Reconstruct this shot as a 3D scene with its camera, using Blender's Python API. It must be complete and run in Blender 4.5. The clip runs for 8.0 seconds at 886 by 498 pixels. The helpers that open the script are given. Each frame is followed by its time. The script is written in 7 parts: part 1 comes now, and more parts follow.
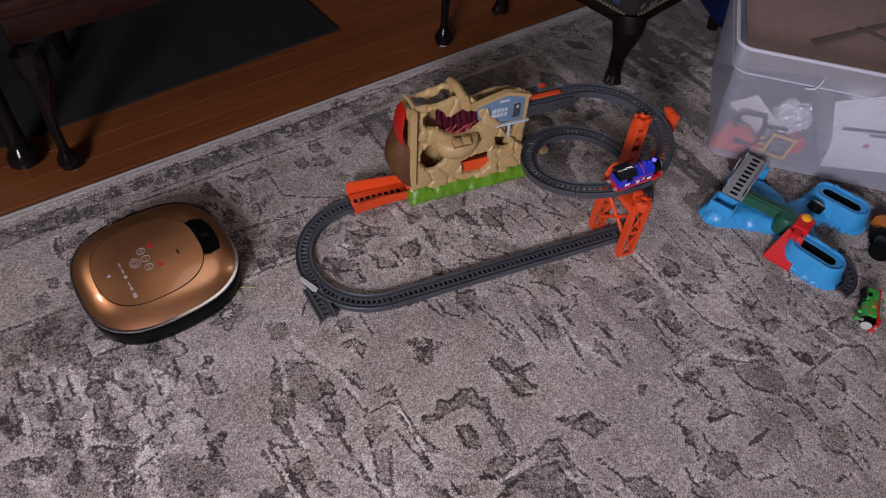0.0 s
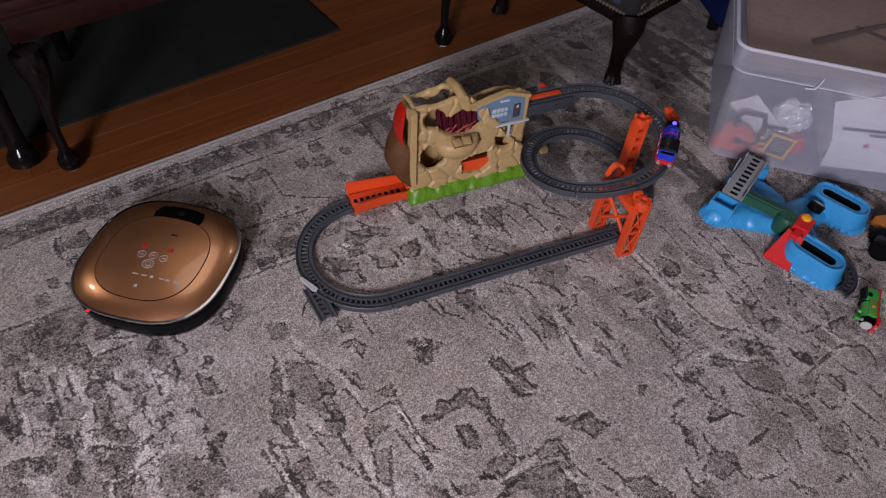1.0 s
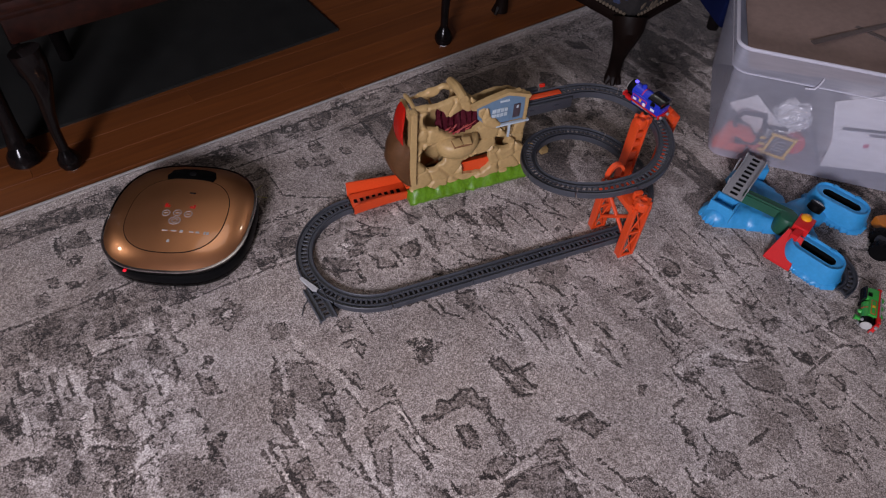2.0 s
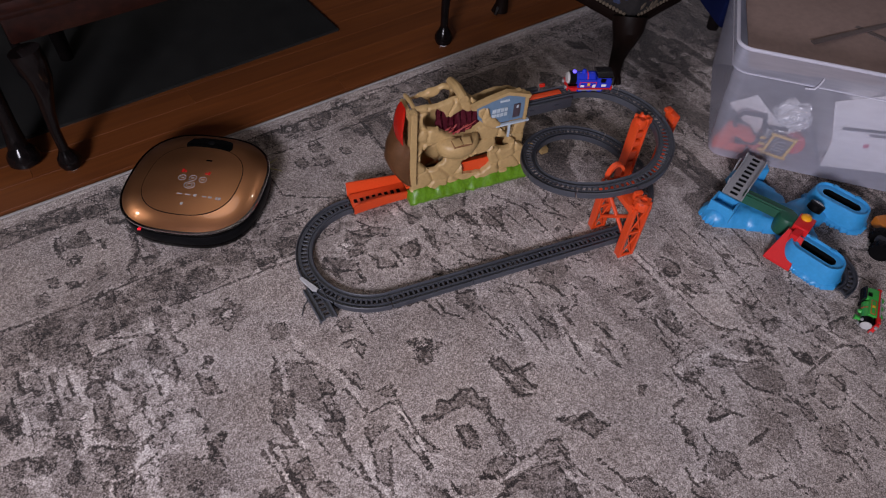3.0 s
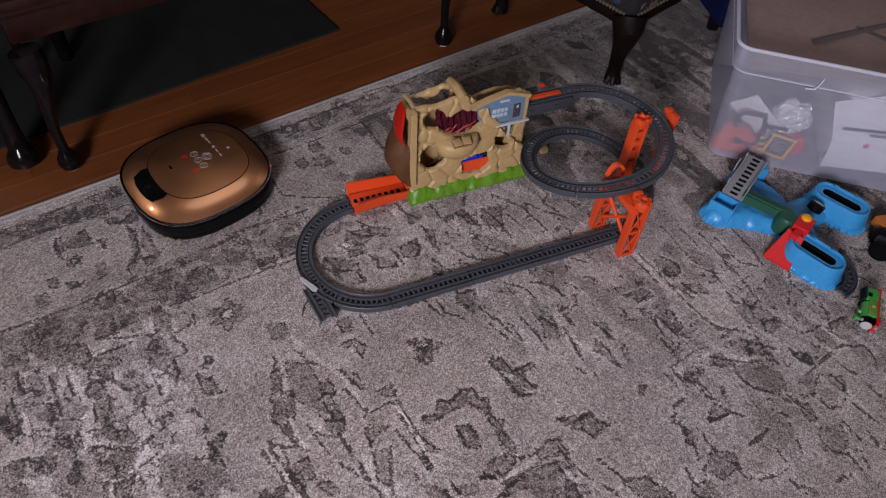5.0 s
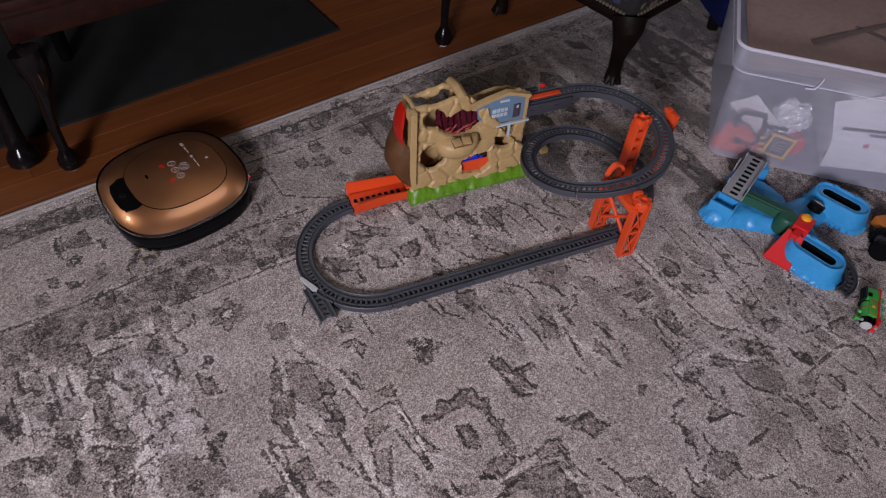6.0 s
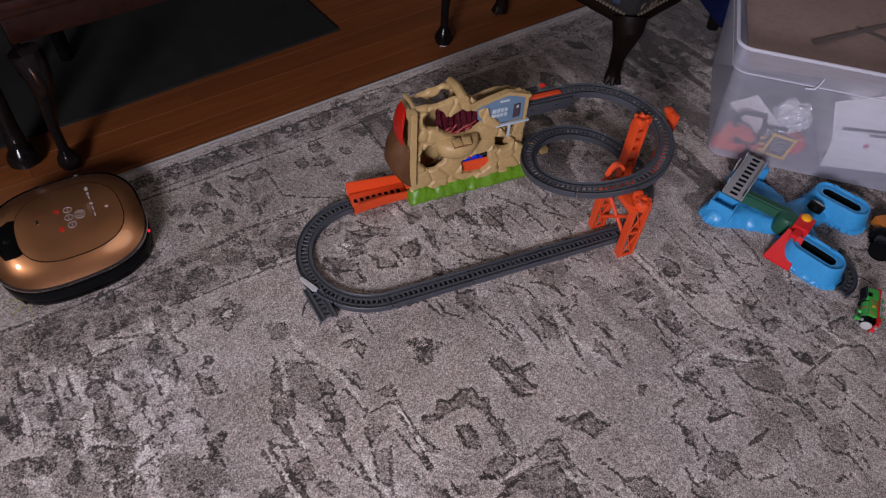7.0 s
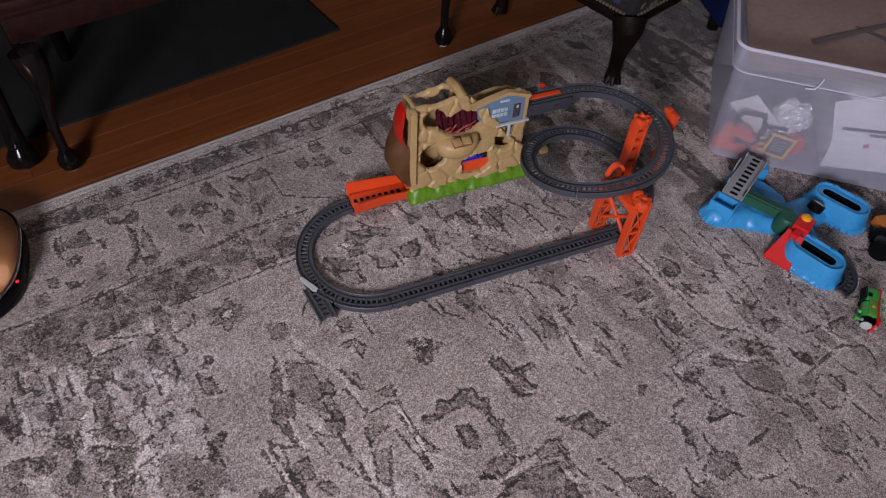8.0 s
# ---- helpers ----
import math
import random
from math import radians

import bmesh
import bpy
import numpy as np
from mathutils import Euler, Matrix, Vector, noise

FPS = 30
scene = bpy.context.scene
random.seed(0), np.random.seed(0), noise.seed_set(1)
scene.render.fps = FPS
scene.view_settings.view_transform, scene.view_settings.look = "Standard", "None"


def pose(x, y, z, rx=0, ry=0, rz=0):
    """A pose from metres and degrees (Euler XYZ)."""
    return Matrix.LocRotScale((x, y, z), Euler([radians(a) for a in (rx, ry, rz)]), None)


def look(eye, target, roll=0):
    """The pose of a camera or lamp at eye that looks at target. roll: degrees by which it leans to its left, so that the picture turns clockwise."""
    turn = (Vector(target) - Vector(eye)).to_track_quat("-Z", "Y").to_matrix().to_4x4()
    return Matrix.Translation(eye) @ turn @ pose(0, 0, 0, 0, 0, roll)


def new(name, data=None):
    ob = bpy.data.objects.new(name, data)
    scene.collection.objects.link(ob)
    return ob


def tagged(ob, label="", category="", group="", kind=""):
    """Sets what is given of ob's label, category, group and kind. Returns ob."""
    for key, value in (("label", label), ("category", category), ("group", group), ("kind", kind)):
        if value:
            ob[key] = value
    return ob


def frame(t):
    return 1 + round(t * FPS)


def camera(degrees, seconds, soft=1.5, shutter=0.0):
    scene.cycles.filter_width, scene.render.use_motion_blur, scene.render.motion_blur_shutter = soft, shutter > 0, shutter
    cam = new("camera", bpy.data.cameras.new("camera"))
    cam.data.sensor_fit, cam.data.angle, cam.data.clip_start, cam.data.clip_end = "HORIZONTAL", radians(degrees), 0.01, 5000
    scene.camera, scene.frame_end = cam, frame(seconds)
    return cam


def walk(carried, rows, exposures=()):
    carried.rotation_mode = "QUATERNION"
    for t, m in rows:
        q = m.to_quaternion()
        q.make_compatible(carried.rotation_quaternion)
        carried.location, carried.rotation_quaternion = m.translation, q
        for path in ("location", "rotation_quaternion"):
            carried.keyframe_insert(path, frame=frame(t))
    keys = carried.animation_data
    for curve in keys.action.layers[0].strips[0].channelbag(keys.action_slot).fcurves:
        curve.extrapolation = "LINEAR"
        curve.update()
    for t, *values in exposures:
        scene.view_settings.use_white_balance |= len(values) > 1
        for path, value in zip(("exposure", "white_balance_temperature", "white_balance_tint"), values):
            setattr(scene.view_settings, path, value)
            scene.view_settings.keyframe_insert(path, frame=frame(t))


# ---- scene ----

# ================= camera =================
cam = camera(66.4, 8.0, soft=1.12)
PITCH, HIGH = 50.62, 1.292
EYE = (0.0, 0.0, HIGH)
AIM = (0.0, math.cos(radians(PITCH)), HIGH - math.sin(radians(PITCH)))
VIEW = look(EYE, AIM, 4.02)
walk(cam, [(0.0, VIEW), (8.0, VIEW)], exposures=[(0.0, 0.0, 6500, 10), (8.0, 0.0, 6500, 10)])

# ================= world and lamps =================
world = bpy.data.worlds.new("world")
scene.world = world
world.use_nodes = True
world.node_tree.nodes["Background"].inputs["Color"].default_value = (0.75, 0.82, 1.0, 1)
world.node_tree.nodes["Background"].inputs["Strength"].default_value = 0.05


def area(name, eye, target, size, watts, colour):
    data = bpy.data.lights.new(name, "AREA")
    data.shape, data.size, data.energy, data.color = "DISK", size, watts, colour
    ob = new(name, data)
    ob.matrix_basis = look(eye, target)
    return ob


area("window_light", (-0.75, -2.27, 1.75), (0.15, 1.2, 0), 1.0, 69, (0.99, 0.95, 1.10)).data.spread = radians(125)
# assumed source out of view, placed for the left rim glint
area("assumed_floor_light", (-2.35, 1.30, 1.62), (-0.4, 1.0, 0), 0.16, 3.5, (1.0, 0.94, 0.90))
# weak overhead disc, added so the robot's cover reflects something bright
area("added_overhead_glow", (-0.70, 2.05, 2.352), (-0.70, 2.05, 0), 1.3, 5.0, (1.0, 0.93, 0.87))
# assumed source out of view, placed for the right rim glint
area("assumed_spot_light", (0.75, 2.75, 2.20), (0.2, 1.0, 0), 0.10, 1.3, (1.0, 0.95, 0.93))

# ================= mesh helpers =================
BASES = {}
SET = pose(-0.178, 1.034, 0, 0, 0, 24.7)      # frame of the railway: x along its straights
RUG = pose(-1.034, 1.078, 0, 0, 0, 36.9)      # frame of the rug: x along its far edge, -y over the rug
IDENT = Matrix.Identity(4)


def thing(name, label, category, base=(0, 0, 0), m=IDENT, group="", kind=""):
    """An Empty at the thing's base; parts are given in the coordinates of the frame m."""
    ob = new(name)
    ob.empty_display_size = 0.02
    ob.matrix_basis = m @ Matrix.Translation(base)
    BASES[ob.name] = Vector(base)
    return tagged(ob, label, category, group, kind)


def part(name, bm, material, parent, label="", smooth=35, kind=""):
    base = BASES.get(parent.name, Vector((0, 0, 0)))
    for v in bm.verts:
        v.co -= base
    me = bpy.data.meshes.new(name)
    bmesh.ops.recalc_face_normals(bm, faces=bm.faces[:])
    bm.to_mesh(me)
    bm.free()
    me.materials.append(material)
    if smooth:
        me.shade_smooth()
        me.set_sharp_from_angle(angle=radians(smooth))
    ob = new(name, me)
    ob.parent = parent
    BASES[ob.name] = base
    return tagged(ob, label=label, kind=kind)


def single(name, bm, material, label, category, m=IDENT, group="", kind="", smooth=35):
    me = bpy.data.meshes.new(name)
    bmesh.ops.recalc_face_normals(bm, faces=bm.faces[:])
    bm.to_mesh(me)
    bm.free()
    me.materials.append(material)
    if smooth:
        me.shade_smooth()
        me.set_sharp_from_angle(angle=radians(smooth))
    ob = new(name, me)
    ob.matrix_basis = m
    return tagged(ob, label, category, group, kind)


def box(c, s, bevel=0.0, turn=None, bm=None, seg=2):
    bm = bm or bmesh.new()
    made = bmesh.ops.create_cube(bm, size=1)["verts"]
    m = Matrix.Translation(c) @ (turn or IDENT) @ Matrix.Diagonal((*s, 1))
    bmesh.ops.transform(bm, matrix=m, verts=made)
    if bevel:
        edges = list({e for v in made for e in v.link_edges})
        bmesh.ops.bevel(bm, geom=edges, offset=bevel, segments=seg, affect="EDGES", profile=0.6)
    return bm


def rod(a, b, r, r2=None, n=16, bm=None):
    bm = bm or bmesh.new()
    a, b = Vector(a), Vector(b)
    d = b - a
    m = Matrix.Translation((a + b) / 2) @ d.to_track_quat("Z", "Y").to_matrix().to_4x4()
    bmesh.ops.create_cone(bm, cap_ends=True, segments=n, radius1=r, radius2=r if r2 is None else r2, depth=d.length, matrix=m)
    return bm


def lathe(profile, c=(0, 0, 0), turn=None, n=28, bm=None):
    """Turns (radius, height) pairs round z."""
    bm = bm or bmesh.new()
    m = Matrix.Translation(c) @ (turn or IDENT)
    rings = []
    for r, z in profile:
        rings.append([bm.verts.new(m @ Vector((r * math.cos(2 * math.pi * k / n), r * math.sin(2 * math.pi * k / n), z))) for k in range(n)])
    for a, b in zip(rings, rings[1:]):
        for k in range(n):
            bm.faces.new((a[k], a[(k + 1) % n], b[(k + 1) % n], b[k]))
    bm.faces.new(rings[0])
    bm.faces.new(rings[-1])
    return bm


def sweep(profile, path, bm=None, closed=False):
    """Carries a closed outline of (across, up) pairs along a path of points; across is level and to the path's left."""
    bm = bm or bmesh.new()
    path = [Vector(p) for p in path]
    rings = []
    for i, p in enumerate(path):
        d = path[min(i + 1, len(path) - 1)] - path[max(i - 1, 0)]
        left = Vector((-d.y, d.x, 0)).normalized()
        up = d.normalized().cross(left) * 1.0
        if up.z < 0:
            up = -up
        rings.append([bm.verts.new(p + left * a + up * u) for a, u in profile])
    n = len(profile)
    for a, b in zip(rings, rings[1:]):
        for k in range(n):
            bm.faces.new((a[k], a[(k + 1) % n], b[(k + 1) % n], b[k]))
    bm.faces.new(rings[0])
    bm.faces.new(rings[-1])
    return bm


def tube(path, radii, n=10, bm=None):
    bm = bm or bmesh.new()
    path = [Vector(p) for p in path]
    if not isinstance(radii, (list, tuple)):
        radii = [radii] * len(path)
    rings = []
    side = None
    for i, p in enumerate(path):
        d = (path[min(i + 1, len(path) - 1)] - path[max(i - 1, 0)]).normalized()
        if side is None:
            side = Vector((0.31, 0.9, 0.2)) if abs(d.y) < 0.8 else Vector((0.9, 0.1, 0.3))
        side = (side - d * side.dot(d)).normalized()
        up = d.cross(side)
        rings.append([bm.verts.new(p + (side * math.cos(2 * math.pi * k / n) + up * math.sin(2 * math.pi * k / n)) * radii[i]) for k in range(n)])
    for a, b in zip(rings, rings[1:]):
        for k in range(n):
            bm.faces.new((a[k], a[(k + 1) % n], b[(k + 1) % n], b[k]))
    bm.faces.new(rings[0])
    bm.faces.new(rings[-1])
    return bm


def slab(outline, z0, z1, bevel=0.0, bm=None):
    """An outline of (x, y) pairs, raised from z0 to z1."""
    bm = bm or bmesh.new()
    lo = [bm.verts.new((x, y, z0)) for x, y in outline]
    hi = [bm.verts.new((x, y, z1)) for x, y in outline]
    n = len(lo)
    bm.faces.new(lo[::-1])
    top = bm.faces.new(hi)
    for k in range(n):
        bm.faces.new((lo[k], lo[(k + 1) % n], hi[(k + 1) % n], hi[k]))
    if bevel:
        bmesh.ops.bevel(bm, geom=list(top.edges), offset=bevel, segments=2, affect="EDGES")
    return bm


def plate(outline, y0, y1, bevel=0.0):
    """An outline of (x, z) pairs, upright, from y0 to y1."""
    bm = slab(outline, 0, 1)
    for v in bm.verts:
        x, z, s = v.co
        v.co = (x, y0 + (y1 - y0) * s, z)
    if bevel:
        bmesh.ops.bevel(bm, geom=bm.edges[:], offset=bevel, segments=2, affect="EDGES")
    return bm


def inside(poly, x, y):
    hit = False
    for (x0, y0), (x1, y1) in zip(poly, poly[1:] + poly[:1]):
        if (y0 > y) != (y1 > y) and x < (x1 - x0) * (y - y0) / (y1 - y0) + x0:
            hit = not hit
    return hit


def stadium(ax, ay, bx, by, r, n=8):
    a = math.atan2(by - ay, bx - ax)
    pts = [(bx + r * math.cos(a - math.pi / 2 + math.pi * k / n), by + r * math.sin(a - math.pi / 2 + math.pi * k / n)) for k in range(n + 1)]
    return pts + [(ax + r * math.cos(a + math.pi / 2 + math.pi * k / n), ay + r * math.sin(a + math.pi / 2 + math.pi * k / n)) for k in range(n + 1)]


# ================= materials =================
def material(name, colour, rough=0.5, metal=0.0, grain=200.0, vary=0.15, bump=0.1, blotch=12.0, coat=0.0, sheen=0.0, random=0.0, glow=None, spec=0.5):
    m = bpy.data.materials.new(name)
    m.use_nodes = True
    t = m.node_tree
    b = t.nodes["Principled BSDF"]
    b.inputs["Roughness"].default_value, b.inputs["Metallic"].default_value = rough, metal
    b.inputs["Coat Weight"].default_value, b.inputs["Coat Roughness"].default_value = coat, 0.12
    b.inputs["Sheen Weight"].default_value = sheen
    b.inputs["Specular IOR Level"].default_value = spec
    co = t.nodes.new("ShaderNodeTexCoord")
    fine, wide = t.nodes.new("ShaderNodeTexNoise"), t.nodes.new("ShaderNodeTexNoise")
    fine.inputs["Scale"].default_value, wide.inputs["Scale"].default_value = grain, blotch
    fine.inputs["Detail"].default_value, wide.inputs["Detail"].default_value = 3, 4
    for k in (fine, wide):
        t.links.new(co.outputs["Object"], k.inputs["Vector"])
    both = t.nodes.new("ShaderNodeMath")
    both.operation = "ADD"
    t.links.new(fine.outputs["Fac"], both.inputs[0])
    t.links.new(wide.outputs["Fac"], both.inputs[1])
    value = t.nodes.new("ShaderNodeMapRange")
    value.inputs["From Min"].default_value, value.inputs["From Max"].default_value = 0.6, 1.4
    value.inputs["To Min"].default_value, value.inputs["To Max"].default_value = 1 - vary, 1 + vary
    t.links.new(both.outputs[0], value.inputs["Value"])
    out = value.outputs["Result"]
    if random:
        info = t.nodes.new("ShaderNodeObjectInfo")
        r = t.nodes.new("ShaderNodeMapRange")
        r.inputs["To Min"].default_value, r.inputs["To Max"].default_value = 1 - random, 1 + random
        t.links.new(info.outputs["Random"], r.inputs["Value"])
        k = t.nodes.new("ShaderNodeMath")
        k.operation = "MULTIPLY"
        t.links.new(out, k.inputs[0])
        t.links.new(r.outputs["Result"], k.inputs[1])
        out = k.outputs[0]
    mix = t.nodes.new("ShaderNodeVectorMath")
    mix.operation = "SCALE"
    mix.inputs[0].default_value = colour
    t.links.new(out, mix.inputs["Scale"])
    t.links.new(mix.outputs["Vector"], b.inputs["Base Color"])
    rr = t.nodes.new("ShaderNodeMapRange")
    rr.inputs["To Min"].default_value, rr.inputs["To Max"].default_value = max(rough - 0.06, 0.02), min(rough + 0.08, 1)
    t.links.new(wide.outputs["Fac"], rr.inputs["Value"])
    t.links.new(rr.outputs["Result"], b.inputs["Roughness"])
    if bump:
        k = t.nodes.new("ShaderNodeBump")
        k.inputs["Strength"].default_value, k.inputs["Distance"].default_value = bump, 0.002
        t.links.new(fine.outputs["Fac"], k.inputs["Height"])
        t.links.new(k.outputs["Normal"], b.inputs["Normal"])
    if glow:
        b.inputs["Emission Color"].default_value, b.inputs["Emission Strength"].default_value = (*glow[:3], 1), glow[3]
    return m


def rug_material():
    """Yarn tufts; the woven drawing comes from the attribute 'drawing' and is broken up by wear."""
    m = bpy.data.materials.new("rug_pile")
    m.use_nodes = True
    t = m.node_tree
    b = t.nodes["Principled BSDF"]
    b.inputs["Roughness"].default_value, b.inputs["Sheen Weight"].default_value = 0.95, 0.25
    b.inputs["Specular IOR Level"].default_value = 0.1
    at = t.nodes.new("ShaderNodeAttribute")
    at.attribute_name = "drawing"
    co = t.nodes.new("ShaderNodeTexCoord")

    def noise_at(scale, detail, rough=0.6):
        k = t.nodes.new("ShaderNodeTexNoise")
        k.inputs["Scale"].default_value, k.inputs["Detail"].default_value, k.inputs["Roughness"].default_value = scale, detail, rough
        t.links.new(co.outputs["Object"], k.inputs["Vector"])
        return k.outputs["Fac"]

    def maths(op, a, c, d=None):
        k = t.nodes.new("ShaderNodeMath")
        k.operation = op
        for i, x in enumerate((a, c, d)):
            if x is None:
                continue
            if isinstance(x, (int, float)):
                k.inputs[i].default_value = x
            else:
                t.links.new(x, k.inputs[i])
        return k.outputs[0]

    mid, wide = noise_at(150, 4, 0.7), noise_at(7, 3)
    tuft = t.nodes.new("ShaderNodeTexVoronoi")
    tuft.inputs["Scale"].default_value = 480
    t.links.new(co.outputs["Object"], tuft.inputs["Vector"])
    one = t.nodes.new("ShaderNodeSeparateColor")
    t.links.new(tuft.outputs["Color"], one.inputs["Color"])
    yarn = one.outputs["Red"]
    sk = t.nodes.new("ShaderNodeAttribute")
    sk.attribute_name = "stroke"
    line = maths("ADD", sk.outputs["Fac"], maths("MULTIPLY", maths("SUBTRACT", mid, 0.5), 0.40))
    line = maths("ADD", line, maths("MULTIPLY", maths("SUBTRACT", yarn, 0.5), 0.30))
    line = t.nodes.new("ShaderNodeMapRange"), line
    t.links.new(line[1], line[0].inputs["Value"])
    line = line[0]
    line.inputs["From Min"].default_value, line.inputs["From Max"].default_value = 0.40, 0.60
    line = line.outputs["Result"]
    d = maths("ADD", at.outputs["Fac"], maths("MULTIPLY", maths("SUBTRACT", mid, 0.5), 0.38))
    d = maths("ADD", d, maths("MULTIPLY", maths("SUBTRACT", yarn, 0.5), 0.76))
    d = maths("ADD", d, maths("MULTIPLY", maths("SUBTRACT", wide, 0.5), 0.3))
    d = maths("ADD", d, maths("MULTIPLY", line, 0.60))
    tip = t.nodes.new("ShaderNodeMapRange")
    tip.inputs["From Min"].default_value, tip.inputs["From Max"].default_value = 0.60, 0.74
    t.links.new(noise_at(270, 2, 0.5), tip.inputs["Value"])
    d = maths("SUBTRACT", d, maths("MULTIPLY", tip.outputs["Result"], 0.38))
    d = maths("MULTIPLY", maths("ADD", d, 0.5), 0.625)
    ramp = t.nodes.new("ShaderNodeValToRGB")
    e = ramp.color_ramp.elements
    e[0].position, e[0].color = 0.0, (0.90, 0.87, 0.86, 1)
    e[1].position, e[1].color = 1.0, (0.026, 0.021, 0.020, 1)
    for pos, c in ((0.24, (0.58, 0.525, 0.515)), (0.40, (0.385, 0.338, 0.325)), (0.56, (0.225, 0.190, 0.178)), (0.76, (0.090, 0.072, 0.067))):
        k = e.new(pos)
        k.color = (*c, 1)
    t.links.new(d, ramp.inputs["Fac"])
    tint = t.nodes.new("ShaderNodeMix")
    tint.data_type, tint.blend_type = "RGBA", "MULTIPLY"
    tan = t.nodes.new("ShaderNodeAttribute")
    tan.attribute_name = "taupe"
    t.links.new(tan.outputs["Fac"], tint.inputs["Factor"])
    t.links.new(ramp.outputs["Color"], tint.inputs["A"])
    tint.inputs["B"].default_value = (1.0, 0.95, 0.89, 1)
    t.links.new(tint.outputs["Result"], b.inputs["Base Color"])
    k = t.nodes.new("ShaderNodeBump")
    k.inputs["Strength"].default_value, k.inputs["Distance"].default_value = 0.9, 0.004
    t.links.new(maths("ADD", yarn, maths("MULTIPLY", mid, 0.6)), k.inputs["Height"])
    t.links.new(k.outputs["Normal"], b.inputs["Normal"])
    return m


def wood_material(name, colour, dark, rough, coat=0.3):
    m = bpy.data.materials.new(name)
    m.use_nodes = True
    t = m.node_tree
    b = t.nodes["Principled BSDF"]
    b.inputs["Coat Weight"].default_value, b.inputs["Coat Roughness"].default_value = coat, 0.2
    b.inputs["Roughness"].default_value = rough
    co, info = t.nodes.new("ShaderNodeTexCoord"), t.nodes.new("ShaderNodeObjectInfo")
    sc = t.nodes.new("ShaderNodeMapping")
    sc.inputs["Scale"].default_value = (1.6, 34, 34)
    add = t.nodes.new("ShaderNodeVectorMath")
    off = t.nodes.new("ShaderNodeVectorMath")
    off.operation = "SCALE"
    off.inputs[0].default_value = (7, 3, 5)
    t.links.new(info.outputs["Random"], off.inputs["Scale"])
    t.links.new(co.outputs["Object"], add.inputs[0])
    t.links.new(off.outputs["Vector"], add.inputs[1])
    t.links.new(add.outputs["Vector"], sc.inputs["Vector"])
    n = t.nodes.new("ShaderNodeTexNoise")
    n.inputs["Scale"].default_value, n.inputs["Detail"].default_value, n.inputs["Distortion"].default_value = 1.6, 7, 0.6
    t.links.new(sc.outputs["Vector"], n.inputs["Vector"])
    ramp = t.nodes.new("ShaderNodeValToRGB")
    e = ramp.color_ramp.elements
    e[0].position, e[0].color, e[1].position, e[1].color = 0.3, (*dark, 1), 0.7, (*colour, 1)
    t.links.new(n.outputs["Fac"], ramp.inputs["Fac"])
    r = t.nodes.new("ShaderNodeMapRange")
    r.inputs["To Min"].default_value, r.inputs["To Max"].default_value = 0.86, 1.14
    t.links.new(info.outputs["Random"], r.inputs["Value"])
    k = t.nodes.new("ShaderNodeVectorMath")
    k.operation = "SCALE"
    t.links.new(ramp.outputs["Color"], k.inputs[0])
    t.links.new(r.outputs["Result"], k.inputs["Scale"])
    t.links.new(k.outputs["Vector"], b.inputs["Base Color"])
    u = t.nodes.new("ShaderNodeBump")
    u.inputs["Strength"].default_value, u.inputs["Distance"].default_value = 0.15, 0.001
    t.links.new(n.outputs["Fac"], u.inputs["Height"])
    t.links.new(u.outputs["Normal"], b.inputs["Normal"])
    return m


def translucent(name, colour, clear, rough=0.35):
    m = bpy.data.materials.new(name)
    m.use_nodes = True
    t = m.node_tree
    b = t.nodes["Principled BSDF"]
    b.inputs["Base Color"].default_value, b.inputs["Roughness"].default_value = (*colour, 1), rough
    n = t.nodes.new("ShaderNodeTexNoise")
    n.inputs["Scale"].default_value, n.inputs["Detail"].default_value = 9, 4
    see, trans = t.nodes.new("ShaderNodeBsdfTransparent"), t.nodes.new("ShaderNodeBsdfTranslucent")
    trans.inputs["Color"].default_value = (*colour, 1)
    m1, m2 = t.nodes.new("ShaderNodeMixShader"), t.nodes.new("ShaderNodeMixShader")
    m1.inputs["Fac"].default_value = 0.3
    t.links.new(b.outputs["BSDF"], m1.inputs[1])
    t.links.new(trans.outputs["BSDF"], m1.inputs[2])
    r = t.nodes.new("ShaderNodeMapRange")
    r.inputs["To Min"].default_value, r.inputs["To Max"].default_value = 1 - clear - 0.06, 1 - clear + 0.06
    t.links.new(n.outputs["Fac"], r.inputs["Value"])
    t.links.new(r.outputs["Result"], m2.inputs["Fac"])
    t.links.new(see.outputs["BSDF"], m2.inputs[1])
    t.links.new(m1.outputs["Shader"], m2.inputs[2])
    t.links.new(m2.outputs["Shader"], t.nodes["Material Output"].inputs["Surface"])
    return m


M_RUG = rug_material()
M_BIND = material("rug_binding", (0.34, 0.32, 0.31), 0.95, grain=400, vary=0.3, bump=0.6)
M_PLANK = wood_material("oak_floor", (0.180, 0.053, 0.011), (0.115, 0.032, 0.007), 0.50, 0.05)
M_MAHOG = wood_material("mahogany", (0.020, 0.005, 0.003), (0.007, 0.002, 0.0015), 0.38, 0.0)
M_BLACKWOOD = wood_material("ebonised_wood", (0.007, 0.005, 0.005), (0.003, 0.0025, 0.0025), 0.15, 0.0)
for m in (M_MAHOG, M_BLACKWOOD):
    m.node_tree.nodes["Principled BSDF"].inputs["Specular IOR Level"].default_value = 0.22
M_TOE = material("dull_dark_wood", (0.006, 0.003, 0.0022), 0.5, vary=0.2, spec=0.10)
M_MAT = material("mat_pile", (0.012, 0.012, 0.011), 0.95, grain=350, vary=0.45, bump=0.6, spec=0.2)
# walls out of view, near black so the robot's cover reflects dark
M_WALL = material("near_black_wall", (0.030, 0.022, 0.020), 0.9, grain=60, vary=0.06, bump=0.05)
